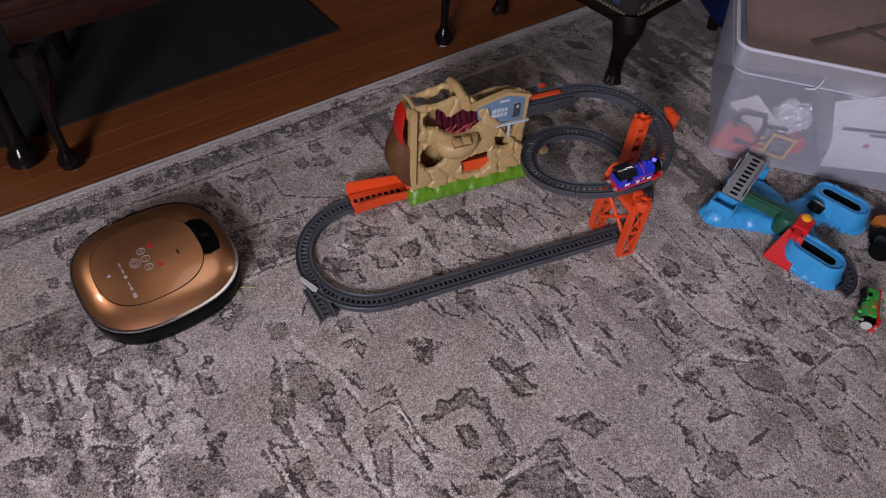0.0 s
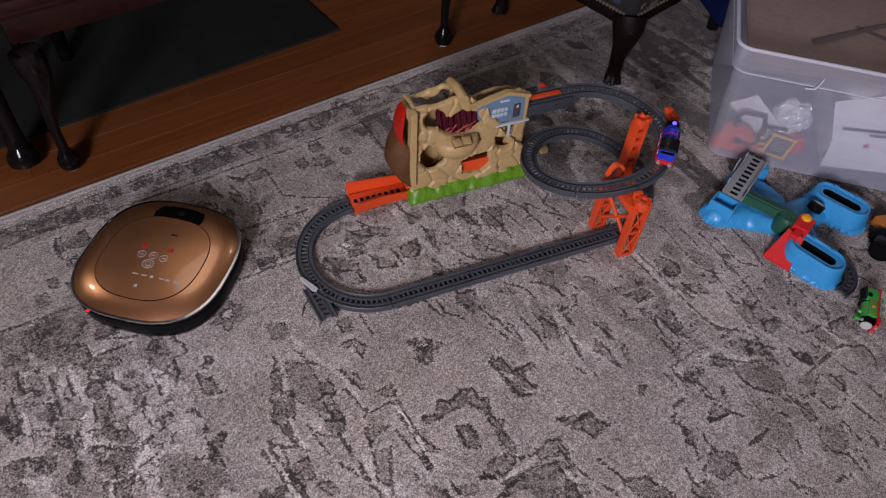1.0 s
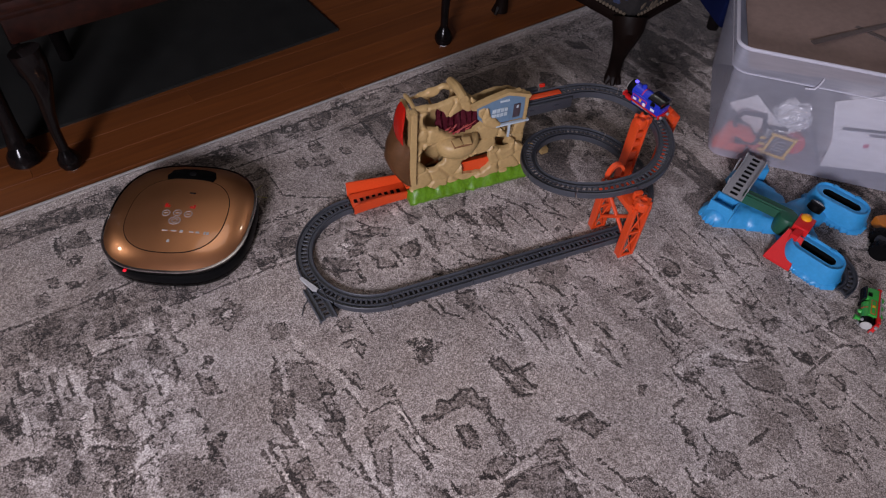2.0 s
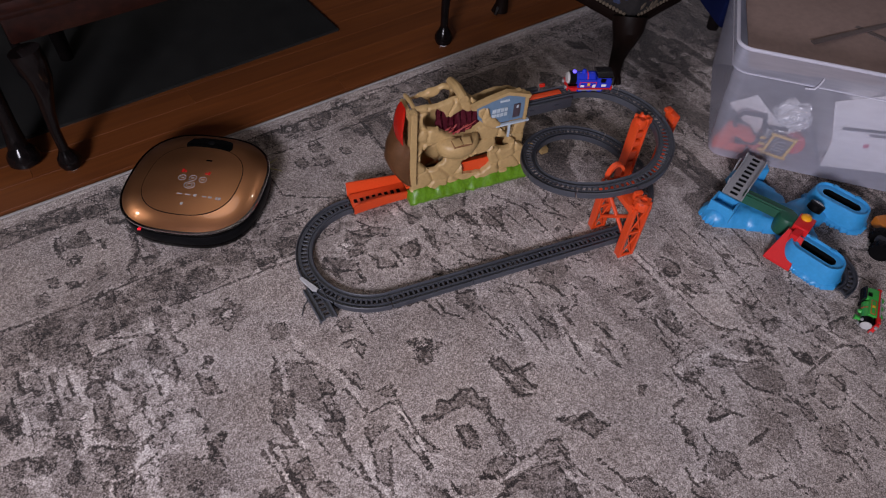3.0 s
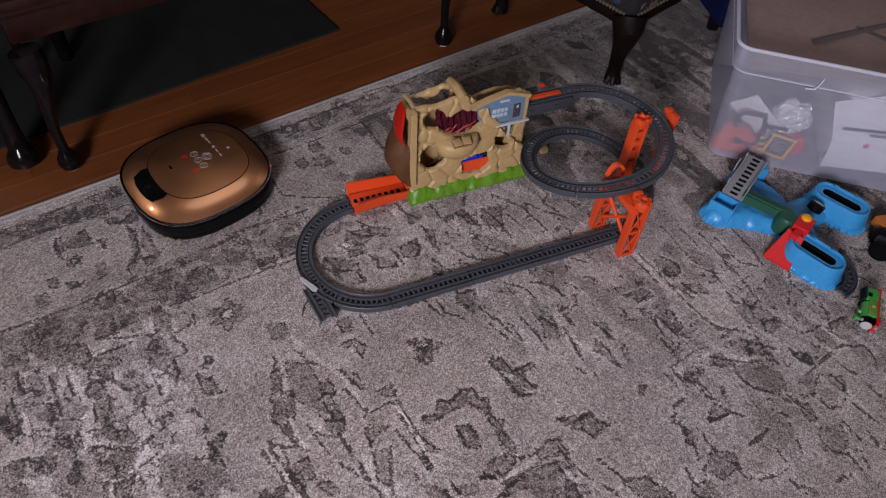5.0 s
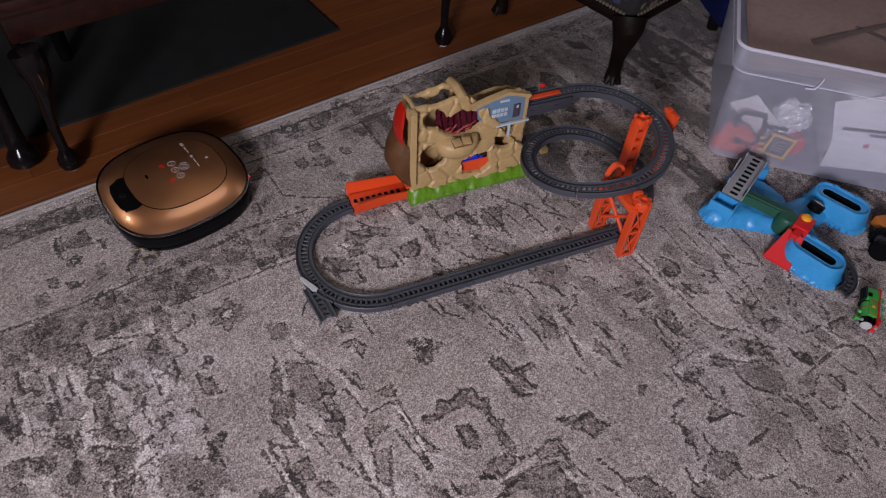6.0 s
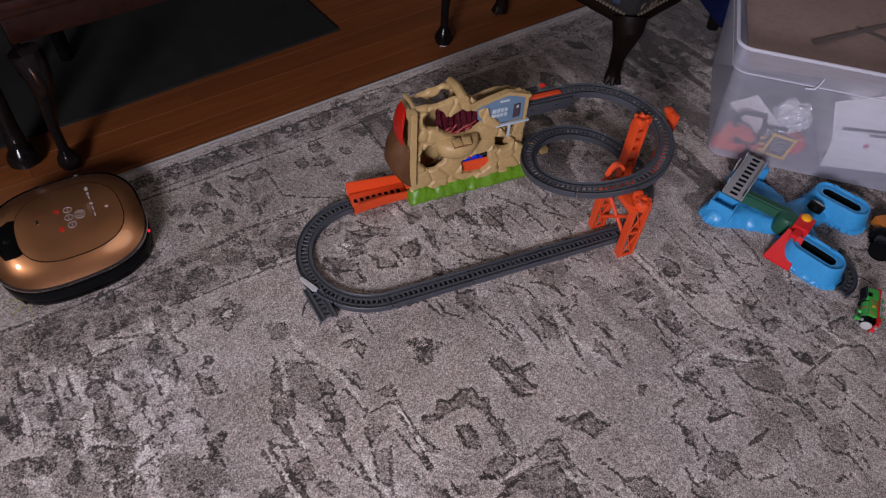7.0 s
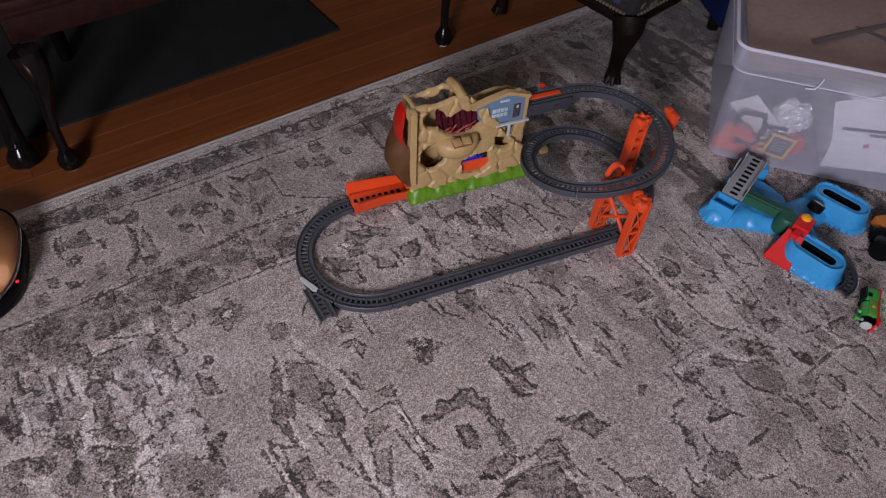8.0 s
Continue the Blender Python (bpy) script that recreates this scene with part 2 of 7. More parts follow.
M_CEIL = material("ceiling_paint", (0.60, 0.58, 0.56), 0.9, grain=60, vary=0.05, bump=0.05)
M_SUBFLOOR = wood_material("plain_floor", (0.20, 0.062, 0.014), (0.11, 0.031, 0.008), 0.5, 0.05)
M_NAVY = material("navy_cloth", (0.004, 0.008, 0.045), 0.9, grain=500, vary=0.3, bump=0.5, sheen=0.0, spec=0.1)
M_TAPESTRY = material("tapestry_cloth", (0.007, 0.005, 0.005), 0.9, grain=120, vary=0.8, bump=0.5, blotch=60)
M_CREAMCLOTH = material("tapestry_leaf", (0.08, 0.06, 0.04), 0.9, grain=300, vary=0.3)
M_WINECLOTH = material("tapestry_wine", (0.06, 0.010, 0.012), 0.9, grain=300, vary=0.3)
M_BLUECLOTH = material("tapestry_blue", (0.016, 0.024, 0.06), 0.9, grain=300, vary=0.3)
M_BRONZE = material("bronze_lacquer", (0.62, 0.285, 0.135), 0.31, 0.95, grain=900, vary=0.07, bump=0.0, coat=1.0)
M_BRONZE.node_tree.nodes["Principled BSDF"].inputs["Coat Roughness"].default_value = 0.04
M_CHROME = material("chrome", (0.62, 0.60, 0.60), 0.12, 1.0, vary=0.05, bump=0)
M_GLOSSBLACK = material("black_gloss_plastic", (0.003, 0.003, 0.003), 0.10, vary=0.1, bump=0, spec=0.12)
M_BLACK = material("black_plastic", (0.004, 0.004, 0.0045), 0.34, vary=0.2, bump=0.05, spec=0.08)
M_PRINT = material("white_print", (0.36, 0.34, 0.33), 0.5, vary=0.1, bump=0)
M_REDLED = material("red_led", (0.3, 0.0, 0.0), 0.4, glow=(1.0, 0.02, 0.02, 0.11), bump=0)
M_REDSPOT = material("red_led_spot", (0.3, 0.0, 0.0), 0.4, glow=(1.0, 0.02, 0.05, 0.8), bump=0)
M_BRISTLE = material("yellow_bristle", (0.35, 0.32, 0.06), 0.8)
M_TRACK = material("grey_track_plastic", (0.046, 0.049, 0.060), 0.42, grain=500, vary=0.14, bump=0.12, random=0.10)
M_TRACKDARK = material("dark_track_plastic", (0.036, 0.038, 0.047), 0.42, grain=500, vary=0.14, bump=0.12)
M_LEVER = material("pale_grey_plastic", (0.42, 0.42, 0.43), 0.45)
M_ORANGE = material("orange_plastic", (0.62, 0.060, 0.012), 0.36, grain=300, vary=0.10, bump=0.05)
M_REDGLOSS = material("red_gloss_plastic", (0.62, 0.022, 0.012), 0.18, vary=0.08, bump=0.02, coat=0.5)
M_SAND = material("sandstone_plastic", (0.39, 0.262, 0.112), 0.46, grain=140, vary=0.14, bump=0.25, blotch=30)
M_BROWN = material("brown_plastic", (0.17, 0.075, 0.030), 0.5, grain=160, vary=0.2, bump=0.2)
M_GRASS = material("green_plastic", (0.095, 0.215, 0.008), 0.42, grain=160, vary=0.3, bump=0.3, blotch=40)
M_LAVA = material("maroon_plastic", (0.12, 0.016, 0.028), 0.2, grain=90, vary=0.4, bump=0.3)
M_LAVAGLOW = material("lava_red_plastic", (0.36, 0.06, 0.055), 0.35, grain=90, vary=0.4, bump=0.2)
M_SHED = material("shed_blue_sticker", (0.115, 0.185, 0.265), 0.4, grain=60, vary=0.15, bump=0.02)
M_SHEDPALE = material("shed_pale_sticker", (0.40, 0.46, 0.50), 0.4, vary=0.2, bump=0)
M_SHEDDARK = material("shed_dark_sticker", (0.06, 0.045, 0.055), 0.4, vary=0.2, bump=0)
M_BLUE = material("blue_engine_plastic", (0.016, 0.034, 0.46), 0.24, vary=0.07, bump=0.02, coat=0.4)
M_RED = material("red_engine_plastic", (0.55, 0.014, 0.016), 0.3, vary=0.07, bump=0.02)
M_ROOF = material("black_roof_plastic", (0.008, 0.008, 0.010), 0.2, vary=0.1, bump=0.02, coat=1.0)
M_FACE = material("grey_face_plastic", (0.45, 0.44, 0.43), 0.5, vary=0.05)
M_WHITE = material("white_plastic", (0.72, 0.72, 0.72), 0.4, vary=0.05)
M_HEADLAMP = material("engine_headlamp", (0.1, 0.1, 0.9), 0.3, glow=(0.14, 0.09, 1.0, 1.6), bump=0)
M_STEEL = material("steel_grey_plastic", (0.33, 0.33, 0.34), 0.35, 0.2, vary=0.15)
M_SKY = material("sky_blue_plastic", (0.035, 0.27, 0.56), 0.36, grain=120, vary=0.10, bump=0.2, blotch=30)
M_DKGREEN = material("dark_green_plastic", (0.012, 0.075, 0.042), 0.4, vary=0.15)
M_LOCOGREEN = material("green_engine_plastic", (0.04, 0.32, 0.05), 0.3, vary=0.08, coat=0.3)
M_YELLOW = material("yellow_plastic", (0.68, 0.40, 0.02), 0.4, vary=0.08)
M_BUTTON = material("amber_plastic", (0.80, 0.34, 0.01), 0.3, vary=0.08)
M_TRAY = material("tray_plastic", (0.42, 0.13, 0.012), 0.4, vary=0.1)
M_TOTE = translucent("clear_tote_plastic", (0.86, 0.87, 1.0), 0.66, 0.22)
M_TOTERIM = translucent("tote_rim_plastic", (0.80, 0.79, 0.88), 0.25)
M_CARD = material("white_cardboard", (0.80, 0.78, 0.80), 0.8, grain=60, vary=0.08, bump=0.1)
M_KRAFT = material("brown_cardboard", (0.25, 0.175, 0.15), 0.85, grain=60, vary=0.15, bump=0.1)
M_SEAM = material("dark_cardboard_fold", (0.11, 0.085, 0.08), 0.85)
M_FOIL = material("clear_bag_film", (0.75, 0.75, 0.78), 0.38, 0.2, grain=40, vary=0.2, bump=0.6)
M_PINK = material("pink_print", (0.55, 0.06, 0.16), 0.6)

# ================= the room =================
def room():
    bm = box((0, 0.6, -0.03), (6.2, 6.0, 0.03))
    single("floor", bm, M_SUBFLOOR, "reddish-brown wooden floor of the room", "floor", kind="structure")
    single("ceiling", box((0, 0.6, 2.46), (6.2, 6.0, 0.1)), M_CEIL, "plain white ceiling", "ceiling", kind="structure")
    # unseen walls; the north one also sets where the cover's reflection darkens
    for name, c, s in (("wall_north", (0, 3.25, 1.2), (6.0, 0.1, 2.44)),                        ("wall_east", (3.05, 0.6, 1.2), (0.1, 5.8, 2.44)), ("wall_west", (-3.05, 0.6, 1.2), (0.1, 5.8, 2.44))):
        single(name, box(c, s), M_WALL, "plain unseen living room wall, made near black for dark reflections", "wall", kind="structure")
    bm = bmesh.new()
    for c, q in (((-2.25, -2.35, 1.2), (1.7, 0.1, 2.44)), ((1.50, -2.35, 1.2), (3.2, 0.1, 2.44)), ((-0.75, -2.35, 0.555), (1.3, 0.1, 1.15)), ((-0.75, -2.35, 2.39), (1.3, 0.1, 0.08))):
        box(c, q, bm=bm)
    single("wall_south", bm, M_WALL, "plain painted wall with a window opening", "wall", kind="structure")
    win = thing("window_1", "white-framed window behind the camera", "window", (-0.75, -2.35, 1.13), kind="structure")
    for c, q in (((-1.375, -2.35, 1.74), (0.05, 0.06, 1.22)), ((-0.125, -2.35, 1.74), (0.05, 0.06, 1.22)), ((-0.75, -2.35, 1.155), (1.2, 0.06, 0.05)), ((-0.75, -2.35, 2.325), (1.2, 0.06, 0.05)), ((-0.75, -2.35, 1.74), (0.04, 0.05, 1.12))):
        part("window_frame", box(c, q, 0.004), M_WHITE, win)
    part("window_sill", box((-0.75, -2.28, 1.12), (1.4, 0.12, 0.025), 0.006), M_WHITE, win)
    # unseen lamps, assumed from glints on the polished things; their bodies are made up
    lamp = thing("assumed_floor_lamp", "assumed unseen floor lamp, slim and black with a small round head", "lamp", (-2.42, 1.30, -0.014))
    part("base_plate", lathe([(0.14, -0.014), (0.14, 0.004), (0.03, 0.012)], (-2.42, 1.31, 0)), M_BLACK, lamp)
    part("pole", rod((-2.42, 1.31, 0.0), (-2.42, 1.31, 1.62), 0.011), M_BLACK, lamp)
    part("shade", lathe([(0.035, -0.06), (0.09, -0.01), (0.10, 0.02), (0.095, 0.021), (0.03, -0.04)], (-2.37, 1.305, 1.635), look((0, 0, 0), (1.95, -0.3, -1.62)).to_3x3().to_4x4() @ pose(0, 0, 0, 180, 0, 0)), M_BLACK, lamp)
    # made-up fixture round the added overhead disc
    lamp = thing("added_ceiling_light", "large round white rim of an added, unseen overhead light", "lamp", (-0.70, 2.05, 2.41))
    part("rim", lathe([(0.690, 0.0), (0.690, -0.045), (0.680, -0.050), (0.668, -0.045), (0.668, -0.012)], (-0.70, 2.05, 2.41), n=48), M_WHITE, lamp, "flat white rim")
    lamp = thing("assumed_ceiling_spot", "assumed unseen ceiling spot lamp, small and black", "lamp", (0.75, 2.79, 2.41))
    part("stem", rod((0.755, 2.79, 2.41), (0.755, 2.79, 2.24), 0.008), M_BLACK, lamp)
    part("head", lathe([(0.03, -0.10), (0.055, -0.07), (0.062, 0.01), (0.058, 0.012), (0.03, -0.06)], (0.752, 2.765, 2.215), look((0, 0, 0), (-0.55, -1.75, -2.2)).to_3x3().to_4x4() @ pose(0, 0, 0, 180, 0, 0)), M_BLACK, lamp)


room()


def drawing(p, q):
    """How dark the woven ground is, and where its dark outlines run, at p along the far edge and q in from it (arrays, metres)."""
    def lattice(x, y, seed):
        r = np.random.default_rng(seed).random((64, 64))
        i, j = np.floor(x).astype(int), np.floor(y).astype(int)
        u, w = x - i, y - j
        u, w = u * u * (3 - 2 * u), w * w * (3 - 2 * w)
        g = lambda a, b: r[a % 64, b % 64]
        return (g(i, j) * (1 - u) + g(i + 1, j) * u) * (1 - w) + (g(i, j + 1) * (1 - u) + g(i + 1, j + 1) * u) * w

    # knots of about 5 mm, in rows that waver
    knot = 0.0050
    i, j = np.floor(p / knot).astype(int), np.floor(q / knot).astype(int)
    shift = np.random.default_rng(12).random((2, 97, 101)) - 0.5
    jp = (i + 0.5) * knot + 0.0066 * shift[0, i % 97, j % 101] + 0.003 * (lattice(p * 60, q * 60, 1) - 0.5)
    jq = (j + 0.5) * knot + 0.0066 * shift[1, i % 97, j % 101] + 0.003 * (lattice(p * 60, q * 60, 2) - 0.5)
    jp, jq = 0.75 * jp + 0.25 * p, 0.75 * jq + 0.25 * q
    worn, wear, speck = lattice(p * 8, q * 8, 6), lattice(p * 45, q * 45, 31), 0.45 * lattice(p * 160, q * 160, 34) + 0.55 * (shift[0, j % 97, i % 101] + 0.5)
    ink = np.zeros(p.shape)
    d = 0.215 + 0.17 * ((q > 0.082) & (q < 0.325)) * (0.2 + 0.8 * lattice(p * 14, q * 14, 71)) + 0.14 * (lattice(p * 5, q * 5, 3) - 0.5) + 0.13 * (lattice(p * 24, q * 24, 4) - 0.5)

    def terrace(freq, seed, steps, x=1.0, y=1.0):
        """Flat angular shapes one inside another: their tone and their dark outline."""
        v = (0.65 * lattice(jp * freq * x + 9.1, jq * freq * y + 4.3, seed) + 0.35 * lattice(jp * freq * 2.3 * x, jq * freq * 2.3 * y, seed + 1)) * steps
        n = np.floor(v)
        off = np.abs(v - np.round(v)) / (steps * freq)
        tone = np.random.default_rng(seed).random(40)[n.astype(int) % 40] - 0.5
        return tone, np.clip(1.35 - off / 0.0017, 0, 1)

    def draw(where, v):
        ink[where] = np.maximum(ink[where], v[where])

    edge = q < 0.0
    narrow, inner = (q > 0.020) & (q < 0.082), (q > 0.325) & (q < 0.452)
    side = (p < 0.16) & (q >= 0.452)
    # border strips darkened, partly for their weave, partly for light falling off leftwards
    for where, freq, seed, k in ((narrow, 21, 44, 0.40), (inner, 17, 54, 0.42), (side, 13, 64, 0.62)):
        t1, t2 = terrace(freq, seed, 5)
        t3, t4 = terrace(freq * 2.1, seed + 3, 4)
        d = d + np.where(where, 0.20 + k * t1 + 0.24 * t3, 0)
        draw(where, np.maximum(t2 * (0.10 + 0.75 * wear), 0.6 * t4 * (wear > 0.5)))
    # beyond the toys: larger worn shapes, on a ground darkened for the dimmer light
    far = np.clip((p - 0.9 * q - 0.62) * 5, 0, 1) * (q > 0.10)
    near = (1 - far) * (q > 0.452) * (p >= 0.16)
    busy = 0.22 + 0.78 * np.clip((p - 0.55 * q - 0.22) * 3, 0, 1)
    t1, t2 = terrace(8, 47, 6, 1.5, 0.7)
    t3, t4 = terrace(17, 52, 5, 1.4, 0.8)
    d = d + far * (0.30 + 0.60 * t1 + 0.34 * t3) + near * busy * (0.26 * t1 + 0.20 * t3)
    draw(far > 0.1, far * np.maximum(0.85 * t2 * (0.3 + 0.8 * wear), 0.6 * t4 * wear))
    draw(near > 0.5, busy * np.maximum(0.85 * t2 * (worn > 0.42), 0.8 * t4 * (worn > 0.5)) * np.clip(3 * (wear - 0.36), 0, 1))
    d = np.where(edge, 0.10 + 0.16 * (wear - 0.5), d)
    # fine flecks of dark and pale knots all over
    d = d + 0.55 * np.clip(speck - 0.55, 0, 1) * (0.5 + worn) * ~edge - 0.40 * np.clip(0.32 - speck, 0, 1)
    sway = 0.004 * (lattice(p * 40, q * 40, 7) - 0.5)
    for at, k in ((0.019, 0.62), (0.082, 0.72)):
        draw(q < 0.5, k * np.clip(1.4 - np.abs(q - at - sway) / 0.0024, 0, 1) * (0.55 + 0.6 * wear))

    def window(xs, ys, m):
        i = np.searchsorted(p[0], (min(xs) - m, max(xs) + m))
        j = np.searchsorted(q[:, 0], (min(ys) - m, max(ys) + m))
        return slice(*j), slice(*i)

    def near_path(w, xs, ys):
        best = np.full(p[w].shape, 9.0)
        for x0, y0, x1, y1 in zip(xs, ys, xs[1:], ys[1:]):
            dx, dy = x1 - x0, y1 - y0
            t = np.clip(((jp[w] - x0) * dx + (jq[w] - y0) * dy) / max(dx * dx + dy * dy, 1e-9), 0, 1)
            best = np.minimum(best, np.hypot(jp[w] - x0 - t * dx, jq[w] - y0 - t * dy))
        return best

    def outline(*c, k=1.0):
        """A dark knotted line through the points, worn away here and there, with a paler row of knots along it."""
        xs, ys = c[0::2], c[1::2]
        w = window(xs, ys, 0.02)
        r = near_path(w, xs, ys)
        ink[w] = np.maximum(ink[w], k * np.clip(2.0 - r / 0.0018, 0, 1) * (0.48 + 0.80 * wear[w]))
        d[w] -= 0.09 * k * ((r > 0.005) & (r < 0.011))

    def pale(*c):
        xs, ys = c[0::2], c[1::2]
        w = window(xs, ys, 0.02)
        d[w] -= 0.19 * np.clip(1.5 - near_path(w, xs, ys) / 0.0050, 0, 1) * (0.5 + 0.8 * wear[w])

    def shade(k, *c):
        """A darker, mottled shape with a ragged edge."""
        xs, ys = c[0::2], c[1::2]
        w = window(xs, ys, 0.01)
        hit = np.zeros(p[w].shape, bool)
        for x0, y0, x1, y1 in zip(xs, ys, xs[1:] + xs[:1], ys[1:] + ys[:1]):
            if y0 != y1:
                hit ^= ((y0 > jq[w]) != (y1 > jq[w])) & (jp[w] < (x1 - x0) * (jq[w] - y0) / (y1 - y0) + x0)
        d[w] += np.where(hit, 1.55 * k * (0.78 + 1.1 * (speck[w] - 0.4) + 0.5 * (worn[w] - 0.5)), 0)
        outline(*c, *c[:2], k=0.62)

    def rosette(x, y, r):
        w = window((x - r, x + r), (y - r, y + r), 0.01)
        a, s = np.arctan2(jq[w] - y, jp[w] - x), np.hypot(jp[w] - x, jq[w] - y)
        rim = r * (0.84 + 0.20 * np.cos(a * 6 + 2 * worn[w]))
        d[w] += np.where((s < rim) & (s > 0.30 * r), 0.30 + 0.4 * (speck[w] - 0.5), 0) - 0.12 * (s < 0.28 * r)
        ink[w] = np.maximum(ink[w], np.clip(1.5 - np.minimum(np.abs(s - rim), np.abs(s - 0.36 * r)) / 0.0028, 0, 1) * (0.35 + 0.75 * wear[w]))

    # stepped medallion edge, left
    outline(0.300, 0.457, 0.253, 0.456, 0.212, 0.452, 0.214, 0.479, 0.223, 0.491, 0.223, 0.521, 0.198, 0.523, 0.176, 0.523, 0.176, 0.544, 0.185, 0.559, 0.188, 0.581, 0.164, 0.584, 0.154, 0.594, 0.157, 0.617, 0.146, 0.629)
    outline(0.109, 0.599, 0.110, 0.629, 0.108, 0.653)
    outline(0.125, 0.650, 0.125, 0.671, 0.093, 0.674, 0.068, 0.652, 0.064, 0.678, 0.067, 0.709)
    outline(0.091, 0.699, 0.089, 0.727, 0.058, 0.731, 0.038, 0.736, 0.035, 0.751)
    outline(0.056, 0.756, 0.057, 0.770, 0.033, 0.776, 0.013, 0.779, 0.016, 0.802, 0.019, 0.821)
    outline(0.144, 0.596, 0.119, 0.612, 0.109, 0.599)
    pale(0.183, 0.472, 0.190, 0.511, 0.157, 0.525, 0.148, 0.585, 0.130, 0.622, 0.111, 0.663, 0.087, 0.658, 0.075, 0.666, 0.078, 0.701, 0.059, 0.713, 0.047, 0.730, 0.044, 0.757, 0.025, 0.764, 0.012, 0.770, 0.012, 0.802)
    outline(0.236, 0.493, 0.228, 0.526)
    # rosette right of it
    rosette(0.297, 0.538, 0.041)
    # small flowers in the field
    outline(0.210, 0.617, 0.213, 0.636, 0.228, 0.630, 0.223, 0.617)
    outline(0.185, 0.649, 0.180, 0.676, 0.182, 0.696, 0.198, 0.711)
    outline(0.204, 0.712, 0.221, 0.714)
    outline(0.200, 0.669, 0.212, 0.671)
    shade(0.22, 0.214, 0.614, 0.230, 0.631, 0.207, 0.645, 0.202, 0.633)
    shade(0.20, 0.187, 0.645, 0.206, 0.667, 0.213, 0.709, 0.182, 0.701)
    shade(0.25, 0.145, 0.808, 0.179, 0.793, 0.183, 0.811, 0.161, 0.831, 0.141, 0.848, 0.136, 0.831)
    outline(0.145, 0.800, 0.152, 0.826, 0.140, 0.838)
    outline(0.173, 0.797, 0.184, 0.798, 0.167, 0.822)
    shade(0.22, 0.356, 0.612, 0.393, 0.621, 0.395, 0.658, 0.366, 0.663, 0.353, 0.642)
    # left rosettes in the side border
    shade(0.22, -0.163, 0.523, -0.146, 0.500, -0.143, 0.546, -0.149, 0.591, -0.170, 0.592)
    rosette(-0.162, 0.573, 0.017)
    outline(-0.147, 0.499, -0.145, 0.545, -0.147, 0.590, -0.168, 0.593)
    shade(0.17, -0.104, 0.458, -0.088, 0.460, -0.088, 0.514, -0.099, 0.525, -0.113, 0.498)
    shade(0.2, -0.134, 0.438, -0.117, 0.458, -0.122, 0.508, -0.137, 0.498)
    outline(-0.124, 0.442, -0.128, 0.489, -0.120, 0.509)
    shade(0.15, -0.124, 0.529, -0.094, 0.548, -0.083, 0.591, -0.099, 0.610, -0.128, 0.598, -0.129, 0.569)
    outline(-0.086, 0.538, -0.085, 0.597)
    outline(-0.072, 0.486, -0.070, 0.540, -0.074, 0.590)
    pale(-0.058, 0.455, -0.056, 0.535, -0.060, 0.584, -0.037, 0.621)
    pale(-0.030, 0.473, -0.034, 0.563, -0.028, 0.590)
    outline(-0.041, 0.505, -0.042, 0.559)
    shade(0.2, -0.056, 0.535, -0.034, 0.521, -0.038, 0.561, -0.056, 0.568)
    shade(0.22, -0.018, 0.559, 0.003, 0.552, 0.015, 0.558, 0.018, 0.604, 0.001, 0.604, -0.017, 0.574)
    outline(-0.020, 0.560, 0.001, 0.549, 0.016, 0.553, 0.017, 0.596, 0.024, 0.613)
    shade(0.15, -0.090, 0.615, -0.055, 0.626, -0.055, 0.679, -0.075, 0.680, -0.093, 0.648)
    outline(-0.082, 0.668, -0.056, 0.644, -0.055, 0.679)
    pale(-0.037, 0.621, -0.036, 0.657, -0.064, 0.687, -0.047, 0.718, -0.063, 0.753)
    shade(0.18, -0.016, 0.605, 0.017, 0.608, 0.010, 0.658, -0.006, 0.665, -0.019, 0.643)
    outline(-0.010, 0.597, -0.022, 0.645)
    outline(-0.040, 0.689, -0.010, 0.716, 0.030, 0.742)
    shade(0.18, -0.044, 0.686, -0.004, 0.712, 0.029, 0.747, 0.009, 0.774, -0.016, 0.751, -0.044, 0.720)
    shade(0.17, -0.017, 0.757, 0.006, 0.785, -0.011, 0.827, -0.033, 0.811)
    outline(-0.038, 0.655, -0.023, 0.658)
    shade(0.16, -0.133, 0.602, -0.094, 0.633, -0.102, 0.663, -0.137, 0.640)
    shade(0.2, -0.149, 0.646, -0.103, 0.670, -0.111, 0.691, -0.149, 0.672)
    pale(-0.151, 0.671, -0.128, 0.688, -0.121, 0.676)
    shade(0.16, -0.177, 0.634, -0.154, 0.645, -0.167, 0.680, -0.185, 0.662)
    outline(-0.048, 0.763, -0.040, 0.781, -0.045, 0.805)
    pale(-0.060, 0.783, -0.043, 0.760, -0.038, 0.807)
    shade(0.2, -0.189, 0.691, -0.163, 0.699, -0.167, 0.724, -0.193, 0.709)
    shade(0.17, -0.027, 0.423, 0.010, 0.452, 0.009, 0.498, 0.024, 0.520, 0.003, 0.518, -0.030, 0.473)
    outline(0.012, 0.454, 0.012, 0.487, 0.027, 0.509)
    outline(0.032, 0.492, 0.057, 0.495, 0.095, 0.496)
    shade(0.17, 0.067, 0.558, 0.089, 0.580, 0.088, 0.626, 0.055, 0.620, 0.046, 0.584)
    outline(0.036, 0.565, 0.053, 0.604, 0.080, 0.609)
    shade(0.15, 0.110, 0.479, 0.154, 0.516, 0.154, 0.569, 0.118, 0.567, 0.099, 0.535)
    outline(0.055, 0.461, 0.108, 0.487)
    pale(0.042, 0.543, 0.041, 0.629, 0.023, 0.652)
    shade(0.15, 0.007, 0.677, 0.037, 0.704, 0.032, 0.735, 0.003, 0.714)
    pale(-0.040, 0.672, -0.006, 0.702)
